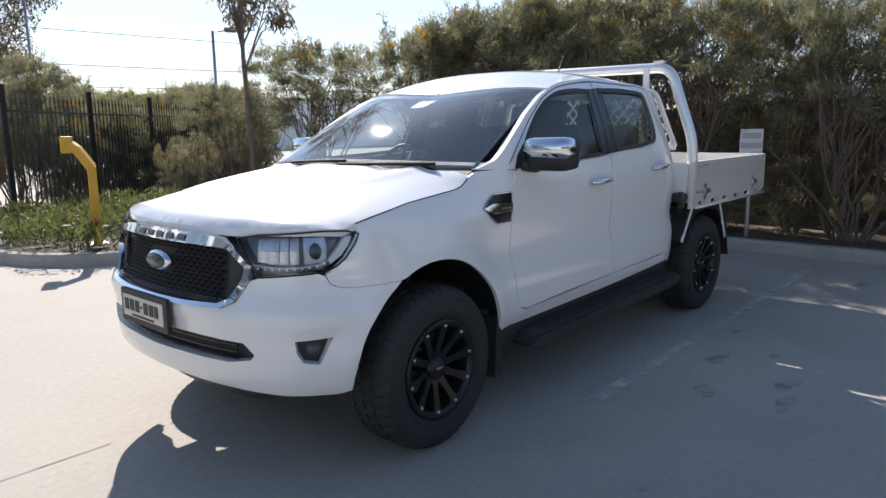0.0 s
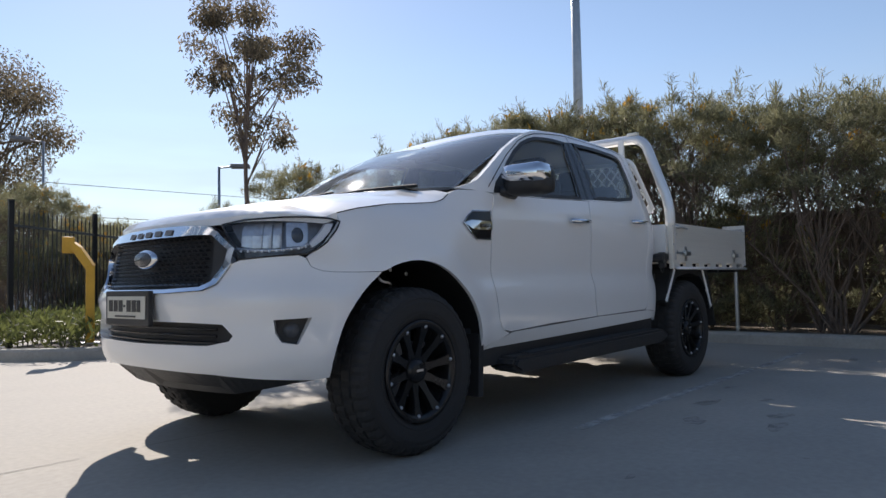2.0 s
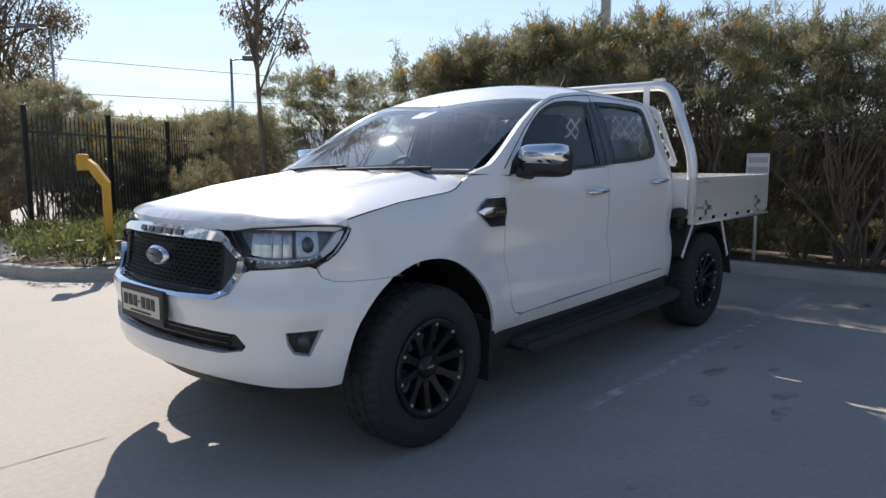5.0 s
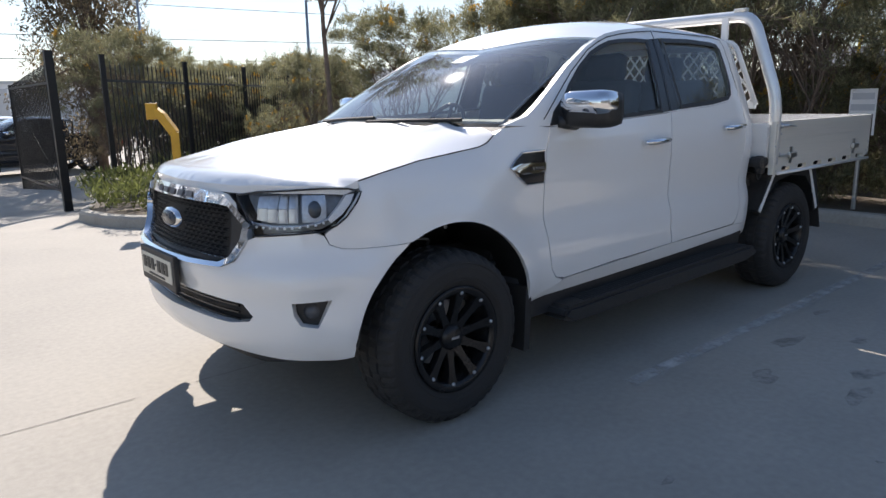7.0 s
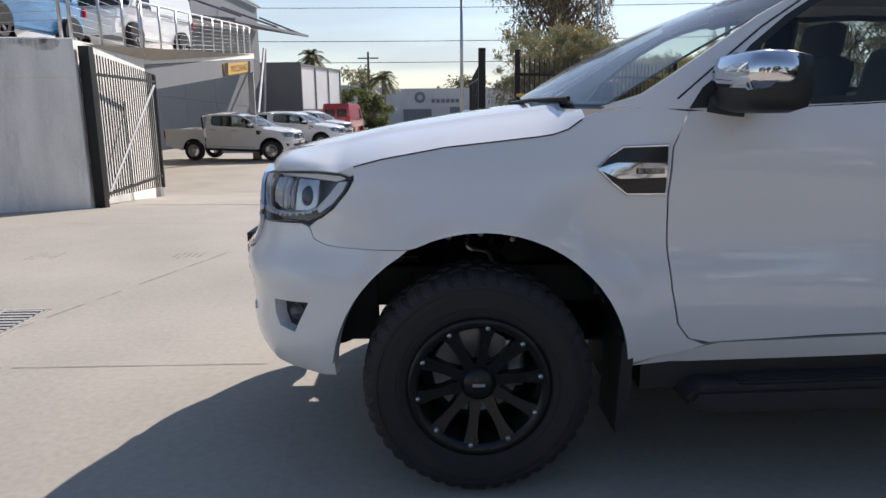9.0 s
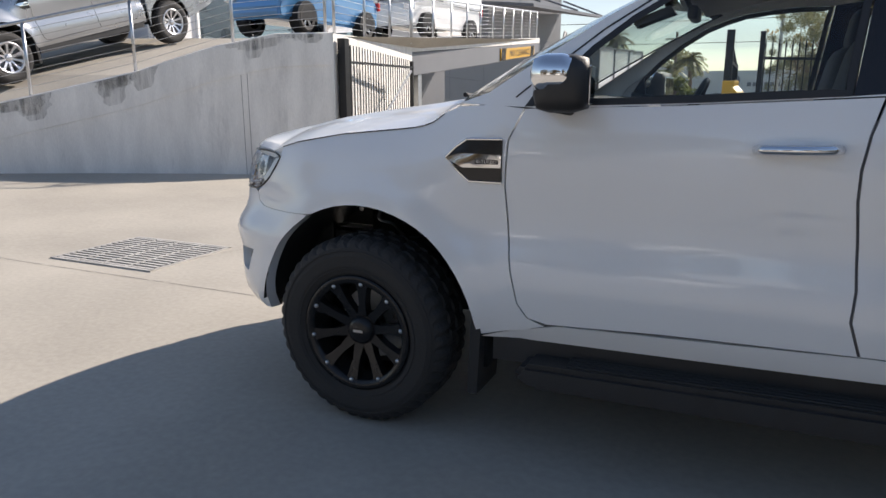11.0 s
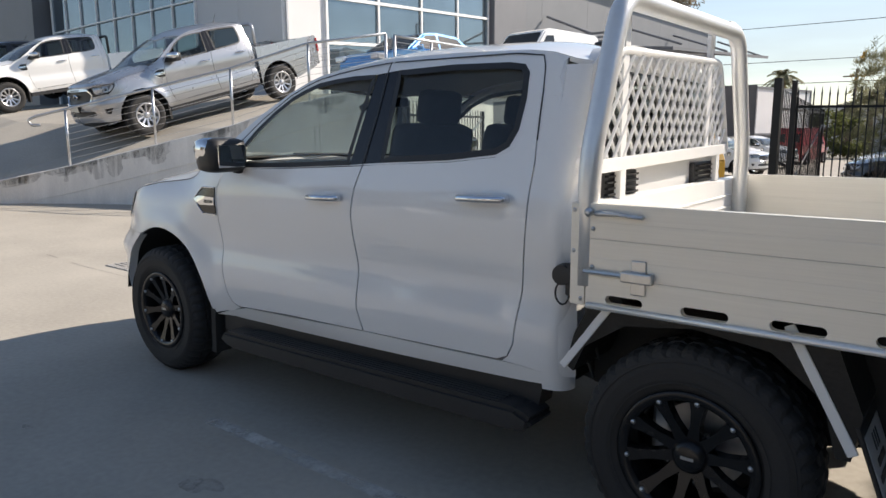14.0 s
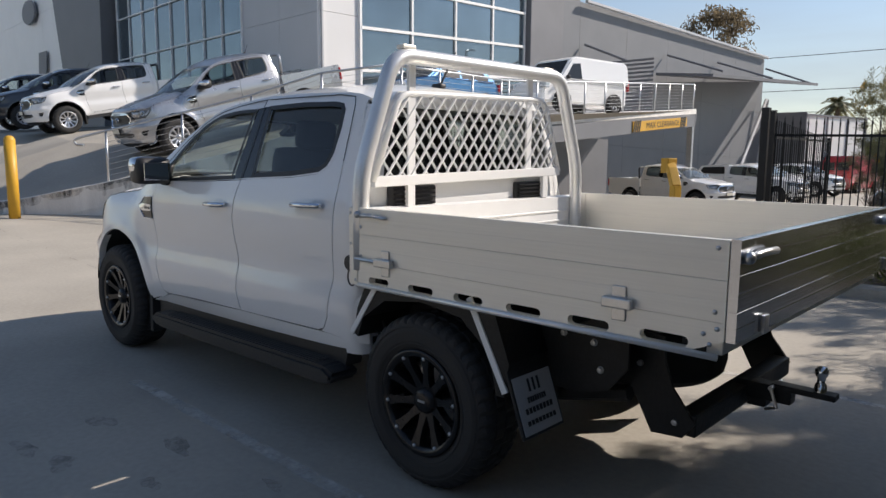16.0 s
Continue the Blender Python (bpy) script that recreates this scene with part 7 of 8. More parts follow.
def ranger(name, label, m, paint, rim=RIMSILVER, rear="tub", group="parked utes"):
    """Another pick-up of the hero's shape, with the factory tub or a closed rear."""
    root = thing(name, label, "pickup truck" if rear == "tub" else "car", m, group)
    made = {ute: root}
    for o in ute.children_recursive:
        base = o.name.split(".")[0]
        if o.parent not in made or any(base.startswith(k) for k in SKIP):
            continue
        c = o.copy()
        scene.collection.objects.link(c)
        c.parent = made[o.parent]
        made[o] = c
        if "label" in c and base in ("front_wing",):
            del c["label"]
        src = o.data.materials[0] if o.data and o.data.materials else None
        over = {WHITE: paint, RIMBLACK: rim, RIMGREY: rim}.get(src)
        if over is not None:
            c.material_slots[0].link = "OBJECT"
            c.material_slots[0].material = over
    key = rear
    if key not in TUB:
        TUB[key] = tub_mesh(rear != "tub")
        me = bpy.data.meshes.new("tub")
        TUB[key].to_mesh(me)
        TUB[key].free()
        me.materials.append(WHITE)
        for p in me.polygons:
            p.use_smooth = False
        TUB[key] = me
    tub = new("load_tub" if rear == "tub" else "rear_body", TUB[key])
    tub.parent = root
    tub.material_slots[0].link = "OBJECT"
    tub.material_slots[0].material = paint
    for sy in (-1, 1):
        bm = bmesh.new()
        box(bm, (4.42, sy * 0.83, 1.02), (0.05, 0.13, 0.30), 0.02)
        part("tail_lamp", bm, TAILRED, root, "red tail lamp")
        bm = bmesh.new()
        lathe(bm, [(0.001, sy * 0.30), (0.46, sy * 0.30), (0.465, sy * 0.86)], 24, (3.22, 0, 0.40))
        for v in bm.verts:
            v.co.z = max(v.co.z, 0.42)
        part("wheel_well", bm, CHASSIS, root)
    if rear == "tub":
        bm = bmesh.new()
        tube(bm, bend([(2.80, -0.84, 1.23), (2.86, -0.80, 1.70), (2.86, 0.80, 1.70), (2.80, 0.84, 1.23)], 0.12), 0.035, 10)
        part("sports_bar", bm, paint if paint is SILVER else BLACK, root, smooth=True)
    else:
        bm = bmesh.new()
        prism(bm, [(2.60, 1.28), (4.38, 1.28), (4.30, 1.50), (4.12, 1.74), (3.4, 1.80), (2.60, 1.80)], -0.74, 0.74, "y")
        part("rear_cabin", bm, GLOSSBLACK if rear == "canopy" else paint, root)
        for sy in (-1, 1):
            bm = bmesh.new()
            prism(bm, [(2.80, 1.36), (4.20, 1.36), (4.10, 1.58), (3.98, 1.68), (2.80, 1.72)], sy * 0.742, sy * 0.75, "y")
            part("rear_side_glass", bm, GLOSSBLACK, root)
    return root


def seat_on(x, y, yaw, zf=None, pitch=0.0, roll=0.0):
    """A pose with the front axle at x, y and the nose along yaw degrees."""
    z = ground_z(x, y) if zf is None else zf
    return Matrix.Translation((x, y, z)) @ Matrix.Rotation(radians(yaw + 180), 4, "Z") @ Matrix.Rotation(radians(-pitch), 4, "Y") @ Matrix.Rotation(radians(roll), 4, "X")


ranger("silver_pickup", "silver dual-cab pickup parked nose-down on the concrete ramp", seat_on(-9.857, 4.095, -93.6, 1.451, 13.87, 1.3), SILVER)
ranger("white_pickup", "white dual-cab pickup parked beside the silver one on the ramp", seat_on(-16.9, 4.26, -93.2, 2.014, 9.7, 0.3), WHITE)
ranger("dark_pickup", "dark dual-cab pickup parked in the upper yard row", seat_on(-20.6, 4.2, -93, 2.2, 8.0), CARBLACK, rear="canopy")
ranger("dark_pickup", "dark dual-cab pickup at the end of the yard row", seat_on(-24.4, 4.0, -93, 2.3, 7.0), CARBLACK, rear="canopy")
ranger("white_pickup", "white dual-cab pickup parked under the deck", seat_on(-6.1, 24.8, -10, -0.68), WHITE)
ranger("white_wagon", "white four-wheel-drive wagon parked in the lower yard", seat_on(-7.0, 37.2, -20, -0.7), WHITE, rear="wagon", group="parked wagons")
ranger("white_wagon", "white four-wheel-drive wagon parked in the lower yard", seat_on(-5.9, 40.6, -20, -0.7), WHITE, rear="wagon", group="parked wagons")
ranger("white_wagon", "white four-wheel-drive wagon parked in the lower yard", seat_on(-5.2, 31.6, -12, -0.7), WHITE, rear="wagon", group="parked wagons")
ranger("dark_pickup", "dark dual-cab pickup parked beyond the gate", seat_on(0.3, 31.5, 190, -0.7), CARBLACK)
ranger("white_pickup", "white dual-cab pickup parked beyond the gate", seat_on(0.5, 27.2, 190, -0.7), WHITE)
ranger("dark_pickup", "dark dual-cab pickup parked just inside the gate", seat_on(0.9, 23.0, 190, -0.7), CARBLACK)


def simple_wheel(parent, x, y, r, sy):
    w = part("wheel", bmesh.new(), RUBBER, parent)
    bm = bmesh.new()
    lathe(bm, [(r * 0.62, sy * 0.0), (r * 0.85, sy * 0.01), (r, sy * -0.03), (r, sy * -0.19), (r * 0.6, sy * -0.21)], 28, (x, y, r))
    bm.to_mesh(w.data)
    bm.free()
    bm = bmesh.new()
    lathe(bm, [(r * 0.63, sy * -0.004), (r * 0.58, sy * -0.03), (r * 0.56, sy * -0.09), (0.001, sy * -0.09)], 28, (x, y, r))
    part("rim_barrel", bm, GLOSSBLACK, w)
    for k in range(5):
        a = 2 * math.pi * k / 5 + 0.3
        bm = bmesh.new()
        for d in (-0.12, 0.12):
            tube(bm, [(x, y - sy * 0.03, r), (x + math.cos(a + d) * r * 0.58, y - sy * 0.015, r + math.sin(a + d) * r * 0.58)], 0.014, 6)
        part("spoke", bm, RIMSILVER, w)


def plain_car(name, label, m, paint, L, W, lower, upper, panes, axles, r, lamps, category):
    """A car from its side outline: lower body, cabin, panes and lamps."""
    root = thing(name, label, category, m, "yard cars")
    bm = bmesh.new()
    prism(bm, lower, -W / 2, W / 2, "y")
    for v in bm.verts:
        k = sstep(L * 0.36, L * 0.5, abs(v.co.x))
        v.co.y *= 1 - 0.16 * k
        v.co.y *= 1 - 0.05 * sstep(0.55, 0.2, v.co.z)
    bmesh.ops.bevel(bm, geom=bm.edges[:], offset=0.06, segments=3, affect="EDGES")
    part("body", clean(bm), paint, root, smooth=False)
    zb, zt = min(p[1] for p in upper), max(p[1] for p in upper)

    def tap(bm):
        for v in bm.verts:
            v.co.y *= 1 - 0.20 * max(0.0, (v.co.z - zb) / (zt - zb)) * (1 if zt < 1.7 else 0.5)
    bm = bmesh.new()
    prism(bm, upper, -W / 2 + 0.05, W / 2 - 0.05, "y")
    tap(bm)
    bmesh.ops.bevel(bm, geom=bm.edges[:], offset=0.05, segments=3, affect="EDGES")
    part("cabin", clean(bm), paint, root)
    for pane in panes:
        for sy in (-1, 1):
            bm = bmesh.new()
            prism(bm, pane, sy * (W / 2 - 0.045), sy * (W / 2 - 0.06), "y")
            tap(bm)
            part("side_pane", bm, GLOSSBLACK, root)
    (x0, z0), (x1, z1) = upper[0], upper[1]
    bm = bmesh.new()
    n = Vector((z1 - z0, 0, x0 - x1)).normalized() * -0.008
    q = []
    for (t, ww) in ((0.08, W / 2 - 0.10), (0.93, (W / 2 - 0.14) * 0.86)):
        x, z = x0 + (x1 - x0) * t, z0 + (z1 - z0) * t
        q.append([bm.verts.new(Vector((x, s * ww, z)) + n) for s in (-1, 1)])
    bm.faces.new((q[0][0], q[0][1], q[1][1], q[1][0]))
    part("windscreen", bm, GLOSSBLACK, root)
    for ax in axles:
        for sy in (-1, 1):
            simple_wheel(root, ax, sy * W / 2, r, sy)
            bm = bmesh.new()
            lathe(bm, [(r + 0.05, sy * (W / 2 + 0.004)), (r + 0.05, sy * (W / 2 - 0.25))], 24, (ax, 0, r))
            part("arch_lip", bm, CHASSIS, root)
            bm = bmesh.new()
            lathe(bm, [(0.001, sy * (W / 2 + 0.003)), (r + 0.05, sy * (W / 2 + 0.003))], 24, (ax, 0, r))
            for v in bm.verts:
                v.co.z = max(v.co.z, lower[0][1] + 0.0)
            part("wheel_opening", bm, CHASSIS, root)
    for x, z, sx, sz, mt in lamps:
        for sy in (-1, 1):
            bm = bmesh.new()
            box(bm, (x, sy * (W / 2 - 0.22), z), (sx, 0.30, sz), 0.03)
            part("lamp", bm, mt, root)
    for sy in (-1, 1):
        bm = bmesh.new()
        box(bm, (x0 + (x1 - x0) * 0.45, sy * (W / 2 + 0.07), z0 + 0.06), (0.09, 0.16, 0.13), 0.03)
        part("wing_mirror", bm, BLACK if paint is not CARBLUE else paint, root)
    bm = bmesh.new()
    box(bm, (lower[0][0] + 0.03, 0, 0.55), (0.06, W * 0.55, 0.16), 0.02)
    part("grille", bm, BLACK, root)
    return root


HATCH_L = [(-1.95, 0.25), (-2.0, 0.45), (-1.95, 0.72), (-1.55, 0.86), (-0.95, 0.95), (1.85, 1.0), (2.0, 0.85), (2.02, 0.4), (1.95, 0.25)]
HATCH_U = [(-1.0, 0.94), (-0.25, 1.40), (0.2, 1.47), (1.2, 1.44), (1.75, 1.05), (1.8, 0.97)]
HATCH_P = [[(-0.70, 1.0), (-0.2, 1.35), (0.2, 1.40), (0.25, 1.0)], [(0.32, 1.0), (0.30, 1.40), (1.1, 1.36), (1.45, 1.05), (1.40, 1.0)]]
VAN_L = [(-2.45, 0.28), (-2.5, 0.6), (-2.4, 0.95), (-1.75, 1.12), (2.4, 1.15), (2.45, 0.9), (2.45, 0.28)]
VAN_U = [(-1.78, 1.10), (-1.05, 1.85), (-0.75, 1.96), (2.3, 1.97), (2.42, 1.80), (2.44, 1.10)]
VAN_P = [[(-1.42, 1.15), (-0.98, 1.68), (-0.55, 1.72), (-0.50, 1.15)]]
HL = mat("car_lamp_glass", (0.6, 0.62, 0.65), 0.1, 0.6, 0.1, 10.0)


def on_yard(x, y, yaw, z):
    return Matrix.Translation((x, y, z)) @ Matrix.Rotation(radians(yaw + 180), 4, "Z")


plain_car("blue_hatchback", "bright blue hatchback parked at the top of the ramp", on_yard(-8.75, 11.5, 268, 2.60), CARBLUE, 4.0, 1.74, HATCH_L, HATCH_U, HATCH_P, (-1.22, 1.27), 0.31, [(-1.9, 0.70, 0.25, 0.14, HL), (1.97, 0.85, 0.1, 0.2, TAILRED)], "car")
plain_car("white_van", "white delivery van parked on the raised deck", on_yard(-9.3, 19.4, -96, 3.07) @ Matrix.Scale(0.98, 4), WHITE, 4.95, 1.95, VAN_L, VAN_U, VAN_P, (-1.55, 1.50), 0.34, [(-2.38, 0.85, 0.22, 0.22, HL), (2.44, 1.1, 0.06, 0.4, TAILRED)], "van")
RV_L = [(x * 1.1, z * 1.1) for x, z in VAN_L]
RV_U = [(x * 1.1, z * 1.3 - 0.2) for x, z in VAN_U]
red_van = plain_car("red_van", "red high-roof delivery van parked far down the yard", on_yard(-6.3, 48.0, 84, -0.75), CARRED, 5.4, 2.05, RV_L, RV_U, [[(-1.56, 1.30), (-1.1, 1.95), (-0.6, 2.0), (-0.55, 1.30)]], (-1.7, 1.65), 0.36, [(-2.62, 0.95, 0.22, 0.22, HL), (2.68, 1.2, 0.06, 0.4, TAILRED)], "van")
for y0 in (-0.42, 0.42):
    bm = bmesh.new()
    box(bm, (2.675, y0, 1.72), (0.03, 0.66, 0.50), 0.01)
    part("rear_pane", bm, GLOSSBLACK, red_van)


# ---------------------------------------------------------------- buildings
def wall_grid(name, label, a, b, z0, z1, cols, rows, panel, frame_m, parent, depth=0.12, bar=0.05, zlines=None, rise=0.0):
    """A glazed or panelled wall from a to b: each pane a part between proud bars."""
    a, b = Vector((a[0], a[1], 0)), Vector((b[0], b[1], 0))
    d = b - a
    L = d.length
    m = Matrix.Translation(a) @ Matrix.Rotation(math.atan2(d.y, d.x), 4, "Z")
    m[2][0] = 0.0
    shear = Matrix.Identity(4)
    shear[2][0] = rise
    m = m @ shear
    zs = zlines or [z0 + (z1 - z0) * i / rows for i in range(rows + 1)]
    for i in range(cols):
        for j in range(len(zs) - 1):
            bm = bmesh.new()
            box(bm, (L * (i + 0.5) / cols, depth, (zs[j] + zs[j + 1]) / 2), (L / cols - 0.012, 0.06, zs[j + 1] - zs[j] - 0.012), 0, m)
            part("pane" if panel is SHOPGLASS else "panel", bm, panel, parent)
    if frame_m is not None:
        for i in range(cols + 1):
            bm = bmesh.new()
            box(bm, (L * i / cols, depth - 0.05, (z0 + z1) / 2), (bar, 0.10, z1 - z0), 0, m)
            part("mullion", bm, frame_m, parent)
        for z in zs:
            bm = bmesh.new()
            box(bm, (L / 2, depth - 0.06, z), (L, 0.11, bar), 0, m)
            part("transom", bm, frame_m, parent)
    return m, L


shop = thing("car_showroom", "two-storey car showroom of pale panels and tinted curtain glass", "building", kind="structure")
C0, C1, C2, C3 = (-13.23, 10.86), (-13.14, 12.52), (-14.61, 23.62), (-18.3, 11.04)
ZP = [1.6, 3.85, 6.05, 8.3, 10.5, 12.6]
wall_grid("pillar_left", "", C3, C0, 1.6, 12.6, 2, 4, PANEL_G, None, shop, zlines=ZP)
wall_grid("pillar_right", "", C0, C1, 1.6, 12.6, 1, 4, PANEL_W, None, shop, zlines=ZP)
wall_grid("glass_right", "", C1, C2, 1.6, 12.6, 4, 4, SHOPGLASS, FRAMEW, shop, bar=0.10, zlines=[1.6, 4.3, 5.71, 7.2, 9.0, 12.6], rise=0.07)
wall_grid("glass_left", "", (-30.5, 11.46), C3, 2.0, 12.6, 8, 4, SHOPGLASS, FRAMEW, shop, bar=0.05, zlines=[2.0, 4.2, 6.0, 7.9, 9.8, 12.6])
wall_grid("white_left", "", (-56, 12.4), (-38.5, 11.74), 2.0, 14.0, 4, 3, PANEL_W, None, shop)
wall_grid("entry_glass", "", (-38.4, 12.2), (-30.6, 12.0), 2.0, 13.0, 5, 4, SHOPGLASS, PANEL_D, shop, bar=0.06)
bm = bmesh.new()
prism(bm, [(-56, 12.9), (-38.4, 12.7), (-18.2, 11.6), (-13.5, 11.4), (-13.5, 12.8), (-15.0, 23.6), (-56, 30)], 1.4, 12.4, "z")
part("core", clean(bm), PANEL_D, shop, "dark interior mass")
bm = bmesh.new()
prism(bm, [(-35.6, 2.0), (-31.2, 2.0), (-30.8, 12.8), (-38.2, 12.8)], 10.9, 11.7, "y")
part("leaning_column", bm, PANEL_D, shop, "dark slanted entrance column")
bm = bmesh.new()
prism(bm, [(-44.3, 2.2), (-42.8, 2.2), (-41.8, 7.6), (-43.2, 7.6)], 11.78, 11.84, "y")
part("slot_window", bm, PANEL_D, shop)
bm = bmesh.new()
lathe(bm, [(0.001, -0.05), (1.2, -0.05), (1.25, 0.05)], 32, (-44.6, 11.8, 10.2))
for v in bm.verts:
    v.co.z = 10.2 + (v.co.z - 10.2) * 0.6
part("logo_oval", bm, PANEL_D, shop, "grey oval sign")
work = thing("workshop_building", "long grey metal-clad workshop with a steel awning on stays", "building", kind="structure")
W0, W1 = (-14.61, 23.7), (-11.95, 47.4)
wall_grid("work_wall", "", W0, W1, -1.0, 9.0, 6, 2, WORKGREY, None, work, zlines=[-1.0, 2.4, 5.6, 9.3], rise=-0.045)
bm = bmesh.new()
prism(bm, [(-15.0, 23.8), (-12.3, 47.3), (-32, 48), (-32, 23.8)], -1.2, 8.0, "z")
part("core", clean(bm), PANEL_D, work)
bm = bmesh.new()
box(bm, (-15.2, 25.8, 5.5), (1.6, 4.1, 11.0), 0.02)
part("end_block", bm, PANEL_D, work, "taller dark end block")
bm = bmesh.new()
tube(bm, [(-14.0, 27.8, 9.12), (-11.85, 47.5, 8.25)], 0.10, 6)
part("roof_trim", bm, ROOFM, work)
bm = bmesh.new()
aw = [(-13.25, 34.0, 6.0), (-11.9, 47.3, 6.75), (-8.5, 47.2, 6.15), (-10.0, 34.0, 5.7)]
lo = [bm.verts.new(p) for p in aw]
hi = [bm.verts.new((p[0], p[1], p[2] + 0.16)) for p in aw]
bm.faces.new(lo)
bm.faces.new(hi)
for i in range(4):
    bm.faces.new((lo[i], lo[(i + 1) % 4], hi[(i + 1) % 4], hi[i]))
part("awning", clean(bm), PANEL_D, work, "dark steel awning")
for p, q in (((-14.1, 27.9, 7.05), (-11.6, 27.9, 6.0)), ((-13.25, 35.3, 7.25), (-10.0, 35.3, 6.1)), ((-12.65, 41.0, 7.36), (-9.3, 41.0, 6.15)), ((-11.85, 47.2, 7.5), (-8.6, 47.0, 6.2))):
    bm = bmesh.new()
    tube(bm, [p, q], 0.06, 6)
    part("awning_stay", bm, PANEL_D, work)
bm = bmesh.new()
tube(bm, [(-11.7, 46.0, -0.6), (-11.6, 47.3, 5.4)], 0.09, 6)
tube(bm, [(-10.6, 39.0, -0.6), (-11.6, 47.0, 5.4)], 0.10, 6)
part("brace", bm, PANEL_G, work, "pale steel brace")
for k in range(14):
    bm = bmesh.new()
    box(bm, (-11.6, 27.5, 3.5 + k * 0.19), (3.0, 0.05, 0.10))
    part("screen_slat", bm, PANEL_D, work)
shed = thing("grey_shed", "grey container-like shed with a panelled side", "shed", kind="structure")
wall_grid("shed_end", "", (-12.6, 48.8), (-9.4, 48.4), -0.7, 4.6, 1, 1, PANEL_D, None, shed)
wall_grid("shed_side", "", (-9.35, 48.5), (-7.6, 57.0), -0.7, 4.4, 3, 1, PANEL_W, PANEL_D, shed, bar=0.14, zlines=[1.2, 4.4])
bm = bmesh.new()
prism(bm, [(-12.5, 49.0), (-9.5, 48.7), (-7.9, 56.8), (-10.7, 57)], -0.9, 4.4, "z")
part("core", clean(bm), PANEL_D, shed)
far = thing("far_factory", "low blue-grey factory across the road", "building", kind="structure")
wall_grid("far_wall", "", (-7.0, 77), (10, 77), -1.5, 3.3, 6, 1, PANEL_G, None, far)
for x, w, h in ((-1.5, 3.2, 2.4), (3.0, 1.6, 2.6), (7.0, 2.4, 1.4)):
    bm = bmesh.new()
    box(bm, (x, 76.95, -1.3 + h / 2), (w, 0.1, h))
    part("door", bm, PANEL_D, far)
for k in range(6):
    bm = bmesh.new()
    box(bm, (0.3 + k * 0.55, 76.9, 2.0), (0.38, 0.06, 0.4))
    part("sign_bar", bm, PANEL_D, far)
bm = bmesh.new()
lathe(bm, [(0.30, -0.03), (0.62, -0.03), (0.62, 0.03)], 24, (-1.2, 76.88, 2.4))
part("sign_ring", bm, PANEL_D, far)
bm = bmesh.new()
box(bm, (1.5, 81, 0.8), (18, 8, 5.2))
part("core", bm, ROOFM, far)
for k, (x, y, w, h) in enumerate(((-22, 95, 30, 5.0), (30, 100, 40, 5.5), (14, 60, 10, 3.4), (60, 70, 30, 6))):
    t = thing("distant_building", "pale distant industrial building with a flat roof", "building", kind="structure")
    bm = bmesh.new()
    box(bm, (x, y, h / 2 - 1), (w, 10, h), 0.1)
    part("wall", bm, PANEL_W if k % 2 else ROOFM, t)
    bm = bmesh.new()
    box(bm, (x, y, h - 0.9), (w + 0.6, 10.6, 0.3))
    part("roof", bm, ROOFM, t)
# the yard's south side: a plain low building and a far boundary wall, unseen, added for reflections and bounce
south = thing("south_building", "plain pale low building, unseen, added for reflections and bounce light", "building", kind="structure")
wall_grid("south_wall", "", (40, -34.0), (-34, -34.0), -0.4, 4.2, 14, 1, PANEL_W, None, south, zlines=[-0.4, 1.4, 2.9, 4.2])
bm = bmesh.new()
box(bm, (3, -38.2, 1.9), (73, 8, 4.6))
part("core", bm, PANEL_D, south)
for k in range(7):
    bm = bmesh.new()
    box(bm, (-28 + k * 10.5, -33.98, 1.1), (4.6, 0.16, 2.9), 0.02)
    part("roller_door", bm, PANEL_D, south)
bm = bmesh.new()
box(bm, (3, -33.4, 3.3), (74, 2.0, 0.22), 0.02)
part("awning", bm, ROOFM, south)
# board on the driveway
ab = thing("sandwich_board", "white sandwich board with grey bars of writing", "sign board", pose(-0.22, 13.4, ground_z(-0.22, 13.4), 0, 0, 15) @ Matrix.Scale(0.85, 4))
for s in (-1, 1):
    bm = bmesh.new()
    box(bm, (0, 0, 0.47), (0.62, 0.03, 0.95), 0.008, Matrix.Translation((0, s * 0.16, 0)) @ Matrix.Rotation(s * 0.16, 4, "X"))
    b_ = part("board", bm, PANEL_W, ab)
    for z, w in ((0.75, 0.3), (0.6, 0.4), (0.35, 0.45), (0.22, 0.3)):
        bm = bmesh.new()
        box(bm, (0, s * 0.02, z), (w, 0.006, 0.06), 0, Matrix.Translation((0, s * 0.16, 0)) @ Matrix.Rotation(s * 0.16, 4, "X"))
        part("bar", bm, PANEL_G, b_)
# timber boundary behind the hedge, and the sign before it
bound = thing("boundary_wall", "brown timber boundary wall behind the hedge", "wall", kind="structure")
TIMBER = mat("brown_timber", (0.12, 0.09, 0.065), 0.8, 0.0, 0.25, 3.0, 0.3, 40.0)
for k in range(72):
    bm = bmesh.new()
    box(bm, (8.9, -12 + k * 0.25, 0.85), (0.03, 0.2495, 1.75 + 0.02 * (k % 3)), 0.004)
    part("board", bm, TIMBER, bound)
sg = thing("bay_sign", "white bay sign with dark bars of writing on a steel post", "sign", pose(6.62, -0.19, 0.10, 0, 0, 0))
bm = bmesh.new()
tube(bm, [(0.03, 0, 0), (0.03, 0, 1.33)], 0.025, 8)
part("post", bm, GALV, sg)
bm = bmesh.new()
box(bm, (0, 0, 1.08), (0.008, 0.27, 0.50), 0.002)
face = part("face", bm, PANEL_W, sg)
